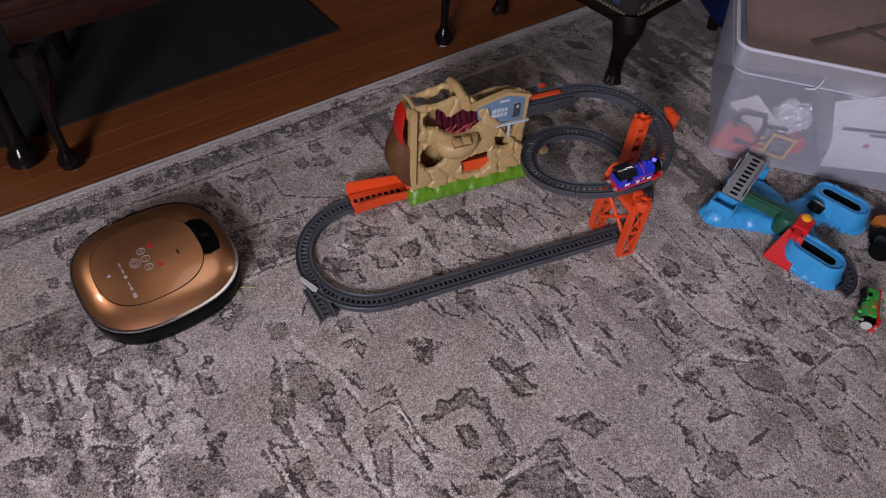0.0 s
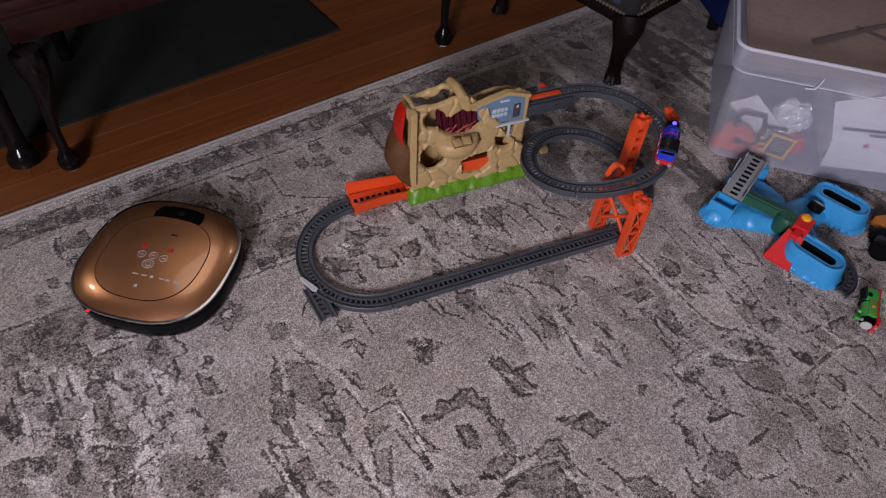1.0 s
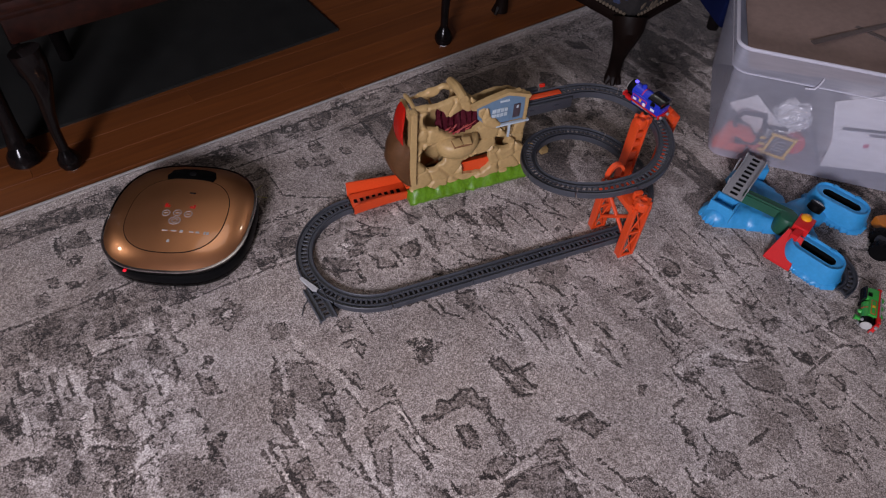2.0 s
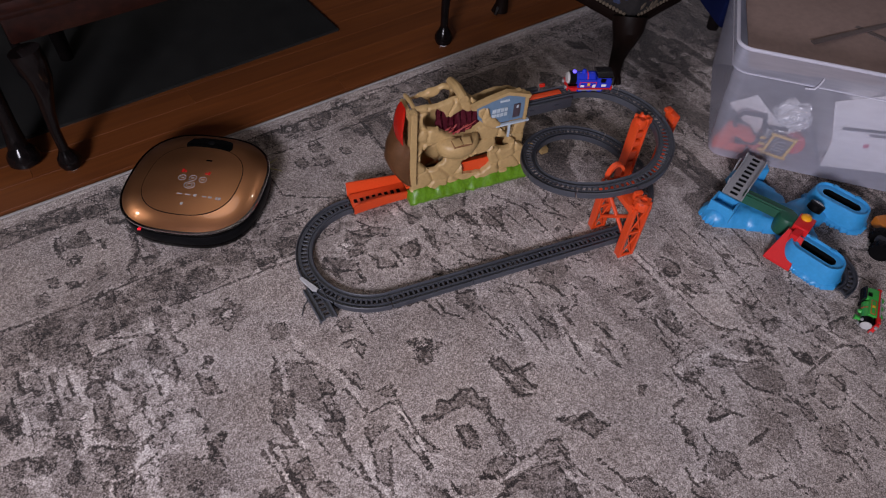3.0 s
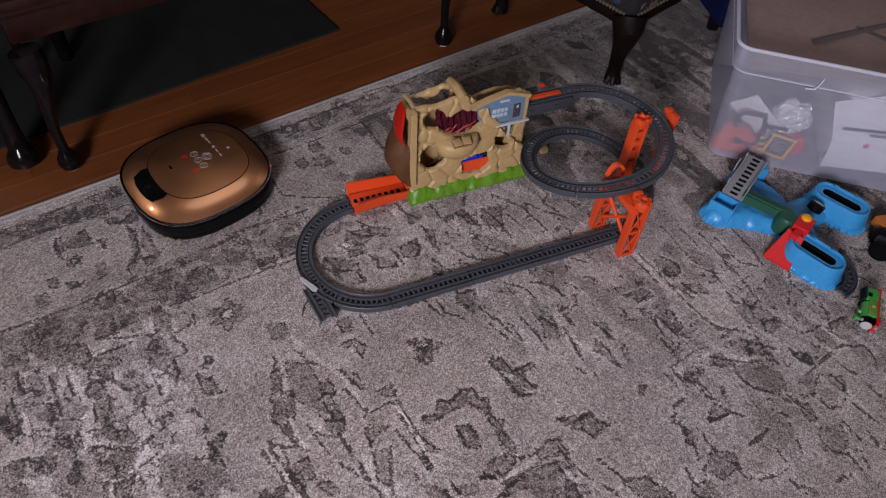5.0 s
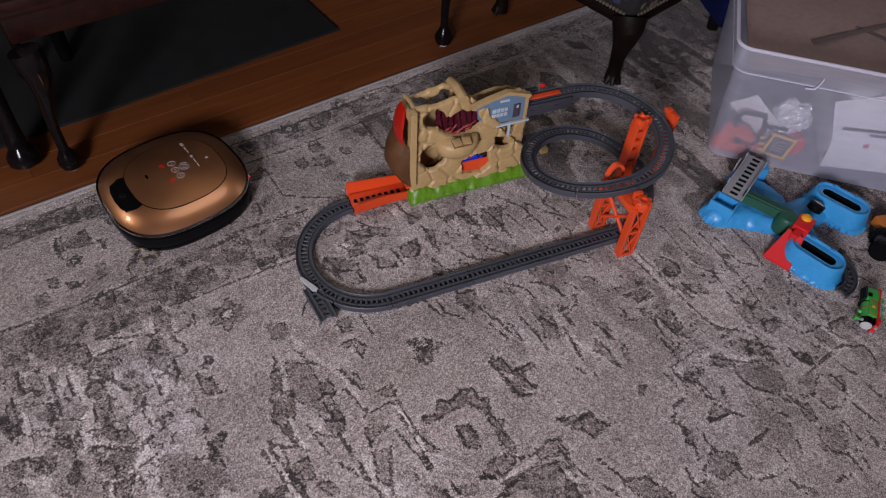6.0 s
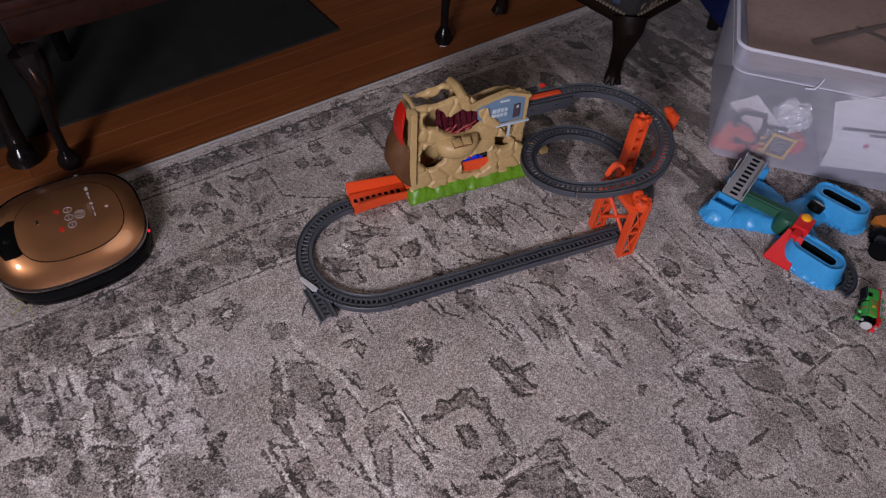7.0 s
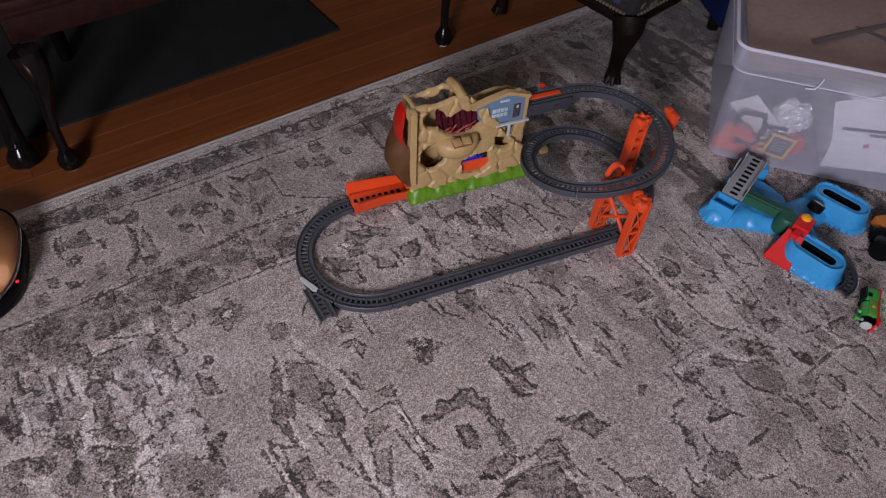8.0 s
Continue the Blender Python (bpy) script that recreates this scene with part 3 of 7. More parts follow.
    shade(0.13, -0.136, 0.340, -0.095, 0.363, -0.097, 0.430, -0.143, 0.417)
    shade(0.13, -0.081, 0.375, -0.031, 0.407, -0.039, 0.454, -0.089, 0.435)
    # border lines
    outline(-0.132, 0.322, -0.076, 0.330, -0.018, 0.333, 0.042, 0.338, 0.105, 0.337, 0.158, 0.340)
    outline(0.197, 0.446, 0.253, 0.456)
    outline(0.300, 0.457, 0.367, 0.462, 0.435, 0.469, 0.506, 0.474)
    outline(0.156, 0.337, 0.232, 0.349, 0.300, 0.351)
    outline(0.337, 0.336, 0.455, 0.328, 0.595, 0.342)
    outline(0.384, 0.319, 0.501, 0.325, 0.596, 0.324)
    outline(-0.003, 0.068, 0.084, 0.087, 0.151, 0.093, 0.214, 0.093, 0.321, 0.100, 0.387, 0.104, 0.473, 0.104)
    outline(0.473, 0.104, 0.584, 0.109, 0.699, 0.117, 0.806, 0.117, 0.879, 0.118, 0.992, 0.120)
    outline(0.022, 0.018, 0.130, 0.019, 0.261, 0.015, 0.397, 0.017, 0.541, 0.019, 0.673, 0.027, 0.819, 0.023, 0.973, 0.020, 1.136, 0.018, 1.262, 0.021)
    # inner border motifs
    shade(0.15, 0.160, 0.346, 0.198, 0.351, 0.231, 0.352, 0.222, 0.395, 0.168, 0.389)
    shade(0.2, 0.264, 0.373, 0.317, 0.386, 0.319, 0.436, 0.271, 0.427, 0.254, 0.401)
    outline(0.281, 0.383, 0.305, 0.374, 0.319, 0.410)
    shade(0.17, 0.063, 0.342, 0.104, 0.340, 0.098, 0.383, 0.067, 0.381)
    shade(0.17, 0.231, 0.391, 0.271, 0.426, 0.253, 0.457, 0.217, 0.435)
    shade(0.17, 0.360, 0.361, 0.422, 0.368, 0.418, 0.418, 0.358, 0.411)
    shade(0.15, 0.198, 0.331, 0.268, 0.325, 0.272, 0.358, 0.203, 0.354)
    pale(0.122, 0.342, 0.134, 0.405, 0.104, 0.422)
    pale(0.000, 0.357, 0.036, 0.358)
    shade(0.18, -0.065, 0.333, -0.020, 0.341, -0.022, 0.395, -0.066, 0.385)
    shade(0.18, 0.093, 0.415, 0.135, 0.424, 0.123, 0.478, 0.092, 0.467)
    shade(0.16, 0.041, 0.383, 0.085, 0.403, 0.075, 0.456, 0.035, 0.448)
    shade(0.16, 0.163, 0.433, 0.192, 0.463, 0.177, 0.521, 0.146, 0.501)
    shade(0.2, 0.416, 0.431, 0.458, 0.436, 0.450, 0.468, 0.413, 0.461)
    shade(0.18, 0.480, 0.404, 0.541, 0.403, 0.520, 0.460, 0.473, 0.451)
    outline(0.416, 0.447, 0.456, 0.455, 0.501, 0.455)
    # main border: blossom with ring, left
    rosette(0.055, 0.207, 0.018)
    shade(0.22, 0.031, 0.116, 0.048, 0.116, 0.041, 0.164, 0.022, 0.166)
    shade(0.24, 0.051, 0.139, 0.088, 0.124, 0.108, 0.149, 0.107, 0.178, 0.077, 0.172, 0.054, 0.162)
    outline(0.087, 0.128, 0.101, 0.124, 0.104, 0.162)
    shade(0.26, 0.118, 0.170, 0.137, 0.176, 0.130, 0.209, 0.118, 0.197)
    outline(0.118, 0.170, 0.125, 0.189, 0.128, 0.208)
    outline(0.034, 0.118, 0.029, 0.167, 0.034, 0.190)
    shade(0.2, -0.012, 0.230, 0.008, 0.233, 0.004, 0.268, -0.014, 0.261)
    shade(0.22, 0.023, 0.261, 0.042, 0.269, 0.045, 0.290, 0.022, 0.283)
    shade(0.2, 0.093, 0.246, 0.115, 0.244, 0.108, 0.285, 0.088, 0.292)
    shade(0.18, -0.049, 0.263, -0.021, 0.272, -0.023, 0.307, -0.050, 0.299)
    outline(0.022, 0.264, 0.038, 0.285, 0.058, 0.279)
    # S-shaped leaf
    shade(0.3, 0.156, 0.114, 0.179, 0.119, 0.184, 0.140, 0.211, 0.125, 0.226, 0.121, 0.224, 0.155, 0.200, 0.159, 0.171, 0.141, 0.155, 0.135)
    outline(0.152, 0.116, 0.160, 0.138, 0.189, 0.143, 0.222, 0.118, 0.226, 0.139, 0.204, 0.156)
    shade(0.24, 0.192, 0.162, 0.203, 0.186, 0.199, 0.231, 0.195, 0.269, 0.170, 0.294, 0.151, 0.306, 0.153, 0.283, 0.178, 0.263, 0.186, 0.212)
    outline(0.190, 0.156, 0.199, 0.188, 0.193, 0.248, 0.176, 0.278, 0.157, 0.286, 0.148, 0.297)
    shade(0.22, 0.221, 0.191, 0.229, 0.224, 0.226, 0.258, 0.243, 0.279, 0.225, 0.298, 0.206, 0.276, 0.204, 0.233)
    outline(0.222, 0.185, 0.227, 0.214, 0.225, 0.251)
    shade(0.25, 0.189, 0.278, 0.214, 0.285, 0.221, 0.310, 0.195, 0.310)
    outline(0.186, 0.280, 0.212, 0.290)
    # middle blossom
    rosette(0.365, 0.201, 0.028)
    shade(0.25, 0.298, 0.165, 0.327, 0.155, 0.331, 0.192, 0.308, 0.207, 0.292, 0.190)
    outline(0.291, 0.167, 0.297, 0.187, 0.311, 0.168)
    shade(0.25, 0.294, 0.225, 0.317, 0.230, 0.331, 0.252, 0.316, 0.264, 0.295, 0.243)
    outline(0.298, 0.223, 0.310, 0.243, 0.328, 0.241)
    shade(0.22, 0.340, 0.253, 0.344, 0.282)
    outline(0.342, 0.250, 0.343, 0.285)
    shade(0.26, 0.389, 0.134, 0.412, 0.116, 0.419, 0.160, 0.431, 0.191, 0.411, 0.173, 0.391, 0.161)
    outline(0.390, 0.142, 0.413, 0.122, 0.420, 0.165, 0.429, 0.194)
    outline(0.393, 0.207, 0.398, 0.226, 0.405, 0.203)
    shade(0.22, 0.406, 0.249, 0.430, 0.237, 0.431, 0.264, 0.410, 0.292, 0.396, 0.276)
    outline(0.407, 0.227, 0.408, 0.268, 0.422, 0.286)
    shade(0.22, 0.448, 0.182, 0.465, 0.206, 0.472, 0.239, 0.453, 0.241, 0.444, 0.203)
    outline(0.462, 0.161, 0.467, 0.193, 0.477, 0.214, 0.475, 0.246)
    shade(0.26, 0.465, 0.124, 0.499, 0.155, 0.533, 0.150, 0.564, 0.154, 0.572, 0.179, 0.523, 0.179, 0.482, 0.159)
    outline(0.467, 0.125, 0.495, 0.157, 0.553, 0.142, 0.561, 0.152)
    shade(0.2, 0.508, 0.170, 0.511, 0.221, 0.493, 0.233, 0.516, 0.259, 0.492, 0.279, 0.469, 0.288)
    outline(0.494, 0.257, 0.488, 0.295, 0.471, 0.311)
    outline(0.564, 0.154, 0.562, 0.227, 0.562, 0.256)
    shade(0.22, 0.514, 0.246, 0.539, 0.249, 0.518, 0.276, 0.493, 0.275)
    outline(0.562, 0.263, 0.607, 0.302, 0.682, 0.348)
    # next blossom right
    rosette(0.711, 0.204, 0.028)
    shade(0.24, 0.645, 0.164, 0.669, 0.161, 0.674, 0.195, 0.654, 0.208, 0.640, 0.189)
    shade(0.22, 0.703, 0.127, 0.731, 0.123, 0.740, 0.161, 0.718, 0.169, 0.699, 0.152)
    outline(0.701, 0.132, 0.728, 0.137, 0.735, 0.166)
    shade(0.22, 0.772, 0.180, 0.796, 0.194, 0.790, 0.218, 0.769, 0.205)
    shade(0.24, 0.700, 0.282, 0.733, 0.269, 0.745, 0.294, 0.725, 0.306)
    shade(0.25, 0.836, 0.129, 0.887, 0.137, 0.886, 0.176, 0.851, 0.167)
    outline(0.835, 0.123, 0.856, 0.158, 0.886, 0.165)
    shade(0.24, 0.865, 0.175, 0.889, 0.203, 0.882, 0.254, 0.869, 0.238)
    outline(0.881, 0.113, 0.878, 0.210, 0.872, 0.288)
    # narrow border flowers
    rosette(0.488, 0.036, 0.030)
    rosette(0.361, 0.039, 0.029)
    rosette(0.690, 0.037, 0.029)
    rosette(0.862, 0.013, 0.028)
    rosette(0.951, 0.025, 0.025)
    rosette(0.092, 0.061, 0.025)
    rosette(0.197, 0.034, 0.025)
    rosette(0.262, 0.033, 0.020)
    shade(0.16, 0.410, 0.023, 0.467, 0.031, 0.452, 0.086, 0.396, 0.082)
    shade(0.16, 0.122, 0.048, 0.168, 0.058, 0.160, 0.110, 0.112, 0.087)
    shade(0.18, 0.537, 0.028, 0.584, 0.035, 0.586, 0.068, 0.551, 0.073)
    shade(0.16, 0.761, 0.012, 0.821, 0.019, 0.809, 0.056, 0.748, 0.054)
    outline(0.945, 0.000, 1.055, 0.017, 1.184, 0.009)
    shade(0.16, 0.004, 0.036, 0.055, 0.045, 0.051, 0.087, 0.003, 0.072)
    # inside the loop
    shade(0.2, 0.639, 0.463, 0.691, 0.480, 0.689, 0.511, 0.654, 0.516, 0.623, 0.492)
    shade(0.2, 0.616, 0.505, 0.660, 0.519, 0.654, 0.549, 0.611, 0.537)
    outline(0.602, 0.490, 0.640, 0.541, 0.654, 0.558)
    outline(0.642, 0.457, 0.667, 0.493, 0.727, 0.530)
    shade(0.2, 0.694, 0.475, 0.739, 0.509, 0.730, 0.525, 0.694, 0.502)
    outline(0.683, 0.464, 0.739, 0.509)
    pale(0.600, 0.499, 0.643, 0.494, 0.693, 0.531)
    shade(0.18, 0.559, 0.505, 0.617, 0.555, 0.613, 0.589, 0.566, 0.564, 0.541, 0.524)
    outline(0.553, 0.511, 0.566, 0.540, 0.566, 0.564, 0.603, 0.579, 0.603, 0.607)
    outline(0.540, 0.527, 0.557, 0.574, 0.560, 0.592)
    shade(0.17, 0.554, 0.543, 0.599, 0.581, 0.605, 0.620, 0.570, 0.611)
    outline(0.603, 0.579, 0.609, 0.622)
    shade(0.15, 0.651, 0.555, 0.690, 0.592, 0.696, 0.621, 0.647, 0.606)
    outline(0.650, 0.551, 0.661, 0.582, 0.651, 0.603, 0.689, 0.620, 0.698, 0.605)
    outline(0.706, 0.565, 0.711, 0.593, 0.709, 0.628)
    outline(0.725, 0.570, 0.776, 0.574, 0.771, 0.605, 0.742, 0.624)
    shade(0.17, 0.727, 0.578, 0.772, 0.580, 0.765, 0.612, 0.734, 0.619, 0.720, 0.605)
    pale(0.715, 0.549, 0.786, 0.563, 0.789, 0.616, 0.811, 0.682)
    outline(0.811, 0.542, 0.812, 0.570, 0.802, 0.616)
    shade(0.22, 0.810, 0.553, 0.831, 0.572, 0.807, 0.618, 0.799, 0.590)
    shade(0.2, 0.800, 0.486, 0.831, 0.498, 0.825, 0.528, 0.789, 0.524)
    outline(0.797, 0.442, 0.803, 0.488, 0.821, 0.526)
    outline(0.870, 0.491, 0.869, 0.551, 0.873, 0.592)
    pale(0.890, 0.475, 0.890, 0.541, 0.892, 0.614)
    shade(0.24, 0.909, 0.552, 0.934, 0.554, 0.943, 0.612, 0.930, 0.615, 0.910, 0.576)
    outline(0.910, 0.553, 0.929, 0.587, 0.938, 0.625)
    outline(0.932, 0.552, 0.934, 0.595)
    shade(0.18, 0.974, 0.574, 1.023, 0.594, 0.989, 0.652, 0.957, 0.627)
    outline(0.942, 0.618, 0.981, 0.651)
    outline(0.974, 0.562, 0.988, 0.629, 0.985, 0.693)
    outline(0.895, 0.466, 0.900, 0.486, 0.946, 0.485)
    outline(0.770, 0.625, 0.779, 0.656, 0.795, 0.706)
    shade(0.22, 0.766, 0.664, 0.781, 0.690, 0.768, 0.702, 0.757, 0.689)
    outline(0.836, 0.645, 0.857, 0.689, 0.885, 0.721)
    outline(0.904, 0.622, 0.914, 0.693, 0.945, 0.733)
    outline(0.731, 0.425, 0.797, 0.442, 0.796, 0.476)
    shade(0.17, 0.726, 0.433, 0.774, 0.451, 0.766, 0.492, 0.719, 0.474)
    shade(0.15, 0.681, 0.440, 0.697, 0.468, 0.679, 0.472)
    outline(1.030, 0.548, 1.069, 0.620, 1.076, 0.671, 1.077, 0.761)
    outline(1.025, 0.628, 1.033, 0.690, 1.029, 0.764)
    pale(1.049, 0.572, 1.063, 0.675, 1.070, 0.746)
    outline(1.088, 0.620, 1.111, 0.662, 1.145, 0.713)
    outline(1.160, 0.590, 1.159, 0.627, 1.127, 0.643, 1.146, 0.690)
    # right of the loop, below the straight
    outline(0.626, 0.722, 0.653, 0.729, 0.694, 0.737, 0.698, 0.767, 0.707, 0.800)
    shade(0.2, 0.765, 0.762, 0.808, 0.770, 0.801, 0.803, 0.770, 0.812, 0.754, 0.793)
    outline(0.768, 0.745, 0.782, 0.772, 0.806, 0.772, 0.801, 0.813, 0.803, 0.833)
    shade(0.22, 0.766, 0.800, 0.797, 0.820, 0.794, 0.837, 0.766, 0.823)
    outline(0.717, 0.751, 0.717, 0.797, 0.737, 0.819, 0.748, 0.844)
    outline(0.784, 0.849, 0.790, 0.906, 0.797, 0.928)
    outline(0.792, 0.826, 0.799, 0.862, 0.825, 0.902, 0.819, 0.951)
    outline(0.807, 0.872, 0.811, 0.920)
    outline(0.856, 0.894, 0.860, 0.950, 0.854, 0.998)
    shade(0.18, 0.908, 0.870, 0.926, 0.910, 0.908, 0.963, 0.885, 0.940, 0.888, 0.905)
    shade(0.17, 0.895, 0.918, 0.908, 0.963, 0.894, 0.989, 0.869, 0.970)
    outline(0.976, 0.913, 1.009, 0.915, 0.986, 0.938, 0.946, 0.928)
    outline(0.946, 0.928, 0.945, 0.959, 0.946, 0.983)
    outline(0.939, 0.831, 0.974, 0.863, 0.981, 0.907)
    pale(0.928, 0.939, 0.916, 1.003, 0.935, 1.058)
    outline(0.924, 0.964, 0.918, 1.004, 0.903, 1.038)
    outline(0.881, 0.795, 0.917, 0.837, 0.919, 0.877)
    outline(1.077, 0.836, 1.096, 0.858)
    # field flowers
    shade(0.22, 0.480, 0.737, 0.499, 0.740, 0.499, 0.761, 0.476, 0.757)
    shade(0.2, 0.497, 0.770, 0.499, 0.791, 0.520, 0.779, 0.516, 0.760)
    outline(0.470, 0.742, 0.504, 0.744, 0.518, 0.770)
    outline(0.495, 0.772, 0.499, 0.798)
    outline(0.547, 0.700, 0.548, 0.754)
    shade(0.22, 0.495, 0.685, 0.521, 0.687, 0.515, 0.724, 0.489, 0.717)
    outline(0.490, 0.691, 0.501, 0.710, 0.517, 0.713)
    shade(0.34, 0.600, 0.842, 0.627, 0.842, 0.633, 0.867, 0.624, 0.887, 0.607, 0.876, 0.601, 0.859)
    shade(0.30, 0.601, 0.813, 0.627, 0.818, 0.609, 0.835)
    shade(0.30, 0.654, 0.846, 0.665, 0.863, 0.645, 0.870)
    shade(0.30, 0.636, 0.823, 0.652, 0.837, 0.639, 0.846)
    outline(0.594, 0.859, 0.608, 0.885)
    rosette(0.627, 0.842, 0.021)
    # double bracket motif
    shade(0.28, 0.728, 0.953, 0.753, 0.955, 0.758, 0.991, 0.800, 1.001, 0.805, 1.015, 0.771, 1.013, 0.770, 1.052, 0.756, 1.051, 0.747, 1.029, 0.750, 0.999, 0.734, 0.981)
    outline(0.725, 0.954, 0.729, 0.989, 0.734, 1.021, 0.731, 1.050, 0.763, 1.068)
    outline(0.750, 0.953, 0.753, 0.995, 0.802, 1.007)
    outline(0.759, 0.988, 0.764, 1.027, 0.776, 1.055)
    shade(0.26, 0.728, 0.998, 0.745, 1.016, 0.747, 1.053, 0.758, 1.068, 0.727, 1.055, 0.722, 1.030)
    pale(0.746, 1.005, 0.751, 1.048)
    outline(0.728, 0.953, 0.741, 0.944)
    # long double lines, centre left
    outline(0.383, 0.693, 0.395, 0.742, 0.414, 0.770)
    pale(0.394, 0.674, 0.413, 0.745, 0.436, 0.784, 0.439, 0.849, 0.442, 0.904)
    outline(0.434, 0.783, 0.447, 0.810, 0.459, 0.862)
    shade(0.17, 0.441, 0.795, 0.467, 0.828, 0.464, 0.865, 0.447, 0.839)
    outline(0.431, 0.844, 0.437, 0.876, 0.441, 0.908)
    shade(0.14, 0.354, 0.716, 0.392, 0.748, 0.394, 0.821, 0.401, 0.871, 0.397, 0.906, 0.362, 0.883, 0.347, 0.837, 0.329, 0.795)
    shade(0.2, 0.385, 0.800, 0.412, 0.801, 0.408, 0.837, 0.385, 0.831)
    outline(0.409, 0.843, 0.391, 0.828, 0.371, 0.834)
    outline(0.376, 0.848, 0.380, 0.884)
    shade(0.22, 0.394, 0.859, 0.400, 0.882, 0.392, 0.902, 0.377, 0.885)
    pale(0.359, 0.852, 0.361, 0.872, 0.343, 0.878)
    outline(0.328, 0.875, 0.331, 0.906, 0.335, 0.950)
    pale(0.344, 0.871, 0.353, 0.913, 0.369, 0.930)
    outline(0.335, 0.899, 0.369, 0.930, 0.386, 0.927)
    shade(0.16, 0.364, 0.880, 0.395, 0.911, 0.380, 0.928, 0.351, 0.904)
    outline(0.373, 0.933, 0.375, 0.966, 0.375, 1.010, 0.376, 1.043, 0.382, 1.079)
    outline(0.420, 0.945, 0.416, 0.974)
    outline(0.436, 0.916, 0.468, 0.917, 0.494, 0.918, 0.502, 0.928)
    outline(0.489, 0.881, 0.515, 0.882, 0.517, 0.902)
    shade(0.22, 0.485, 0.882, 0.516, 0.886, 0.509, 0.912, 0.489, 0.904)
    outline(0.446, 0.907, 0.434, 0.918)
    outline(0.512, 0.911, 0.507, 0.953, 0.505, 1.010)
    pale(0.500, 0.942, 0.502, 0.994, 0.497, 1.054)
    outline(0.495, 0.953, 0.496, 0.990, 0.494, 1.032, 0.489, 1.076)
    shade(0.18, 0.519, 0.998, 0.521, 1.028, 0.519, 1.061, 0.503, 1.051)
    outline(0.508, 0.976, 0.508, 1.026, 0.522, 1.063)
    shade(0.24, 0.481, 1.037, 0.497, 1.054, 0.492, 1.092, 0.482, 1.072)
    outline(0.445, 1.000, 0.408, 1.070, 0.398, 1.091)
    outline(0.473, 0.976, 0.481, 1.037)
    shade(0.3, 0.452, 1.073, 0.462, 1.068, 0.453, 1.089)
    shade(0.18, 0.423, 0.937, 0.466, 0.964, 0.426, 0.967, 0.411, 0.981)
    pale(0.401, 0.930, 0.391, 0.993, 0.390, 1.032)
    outline(0.344, 0.976, 0.367, 1.024, 0.379, 1.038)
    shade(0.16, 0.318, 1.025, 0.310, 0.994, 0.288, 0.990, 0.304, 1.028)
    shade(0.14, 0.411, 0.992, 0.442, 1.005, 0.404, 1.068, 0.390, 1.045)
    outline(0.267, 0.886, 0.258, 0.934, 0.265, 0.978, 0.263, 1.005)
    pale(0.299, 0.850, 0.290, 0.901, 0.304, 0.923)
    outline(0.290, 0.851, 0.288, 0.893, 0.304, 0.923)
    shade(0.2, 0.252, 0.930, 0.268, 0.934, 0.274, 0.983, 0.253, 0.989)
    # arrow on the left of it
    outline(0.339, 0.673, 0.337, 0.705, 0.319, 0.726, 0.341, 0.724)
    shade(0.24, 0.317, 0.725, 0.336, 0.729, 0.316, 0.771, 0.297, 0.774)
    outline(0.337, 0.738, 0.318, 0.773, 0.309, 0.812, 0.297, 0.849, 0.295, 0.890)
    outline(0.290, 0.778, 0.290, 0.800, 0.271, 0.825, 0.285, 0.848, 0.282, 0.868)
    shade(0.26, 0.290, 0.785, 0.312, 0.791, 0.292, 0.838, 0.274, 0.841)
    pale(0.334, 0.751, 0.311, 0.814, 0.301, 0.880, 0.304, 0.923)
    outline(0.264, 0.863, 0.244, 0.864, 0.266, 0.888, 0.293, 0.903)
    outline(0.228, 0.867, 0.235, 0.899, 0.240, 0.943, 0.241, 0.990)
    outline(0.244, 0.878, 0.252, 0.930, 0.260, 0.975, 0.260, 1.000)
    pale(0.231, 0.876, 0.239, 0.922, 0.244, 0.964, 0.243, 0.991)
    shade(0.25, 0.325, 0.777, 0.340, 0.786, 0.314, 0.845, 0.301, 0.836)
    shade(0.22, 0.271, 0.929, 0.299, 0.934, 0.292, 0.982, 0.272, 0.963)
    shade(0.26, 0.194, 0.947, 0.232, 0.959, 0.228, 0.982, 0.188, 0.956)
    # stepped diamond in the middle
    shade(0.27, 0.534, 0.982, 0.553, 0.995, 0.588, 0.967, 0.598, 0.984, 0.627, 0.977, 0.659, 0.986, 0.654, 1.009, 0.670, 1.020, 0.655, 1.048, 0.658, 1.072, 0.657, 1.093, 0.652, 1.133, 0.645, 1.145, 0.631, 1.127, 0.643, 1.084, 0.643, 1.033, 0.633, 1.011, 0.592, 1.004, 0.558, 1.004, 0.528, 0.999)
    outline(0.534, 0.982, 0.557, 0.993, 0.581, 0.967, 0.596, 0.988, 0.633, 0.976, 0.661, 0.984, 0.654, 1.014, 0.673, 1.020, 0.651, 1.058, 0.666, 1.077, 0.651, 1.097, 0.658, 1.125, 0.649, 1.145)
    outline(0.659, 0.986, 0.660, 0.990)
    shade(0.28, 0.580, 1.041, 0.606, 1.049, 0.602, 1.080, 0.595, 1.099, 0.577, 1.093, 0.571, 1.074)
    pale(0.585, 1.059, 0.592, 1.073, 0.589, 1.085, 0.582, 1.071, 0.585, 1.059)
    outline(0.582, 1.039, 0.606, 1.049, 0.600, 1.097, 0.575, 1.092, 0.580, 1.041)
    shade(0.2, 0.560, 1.149, 0.598, 1.133, 0.632, 1.134, 0.642, 1.154, 0.621, 1.168, 0.585, 1.169)
    outline(0.558, 1.154, 0.570, 1.149, 0.590, 1.172)
    outline(0.629, 1.139, 0.652, 1.164, 0.685, 1.168)
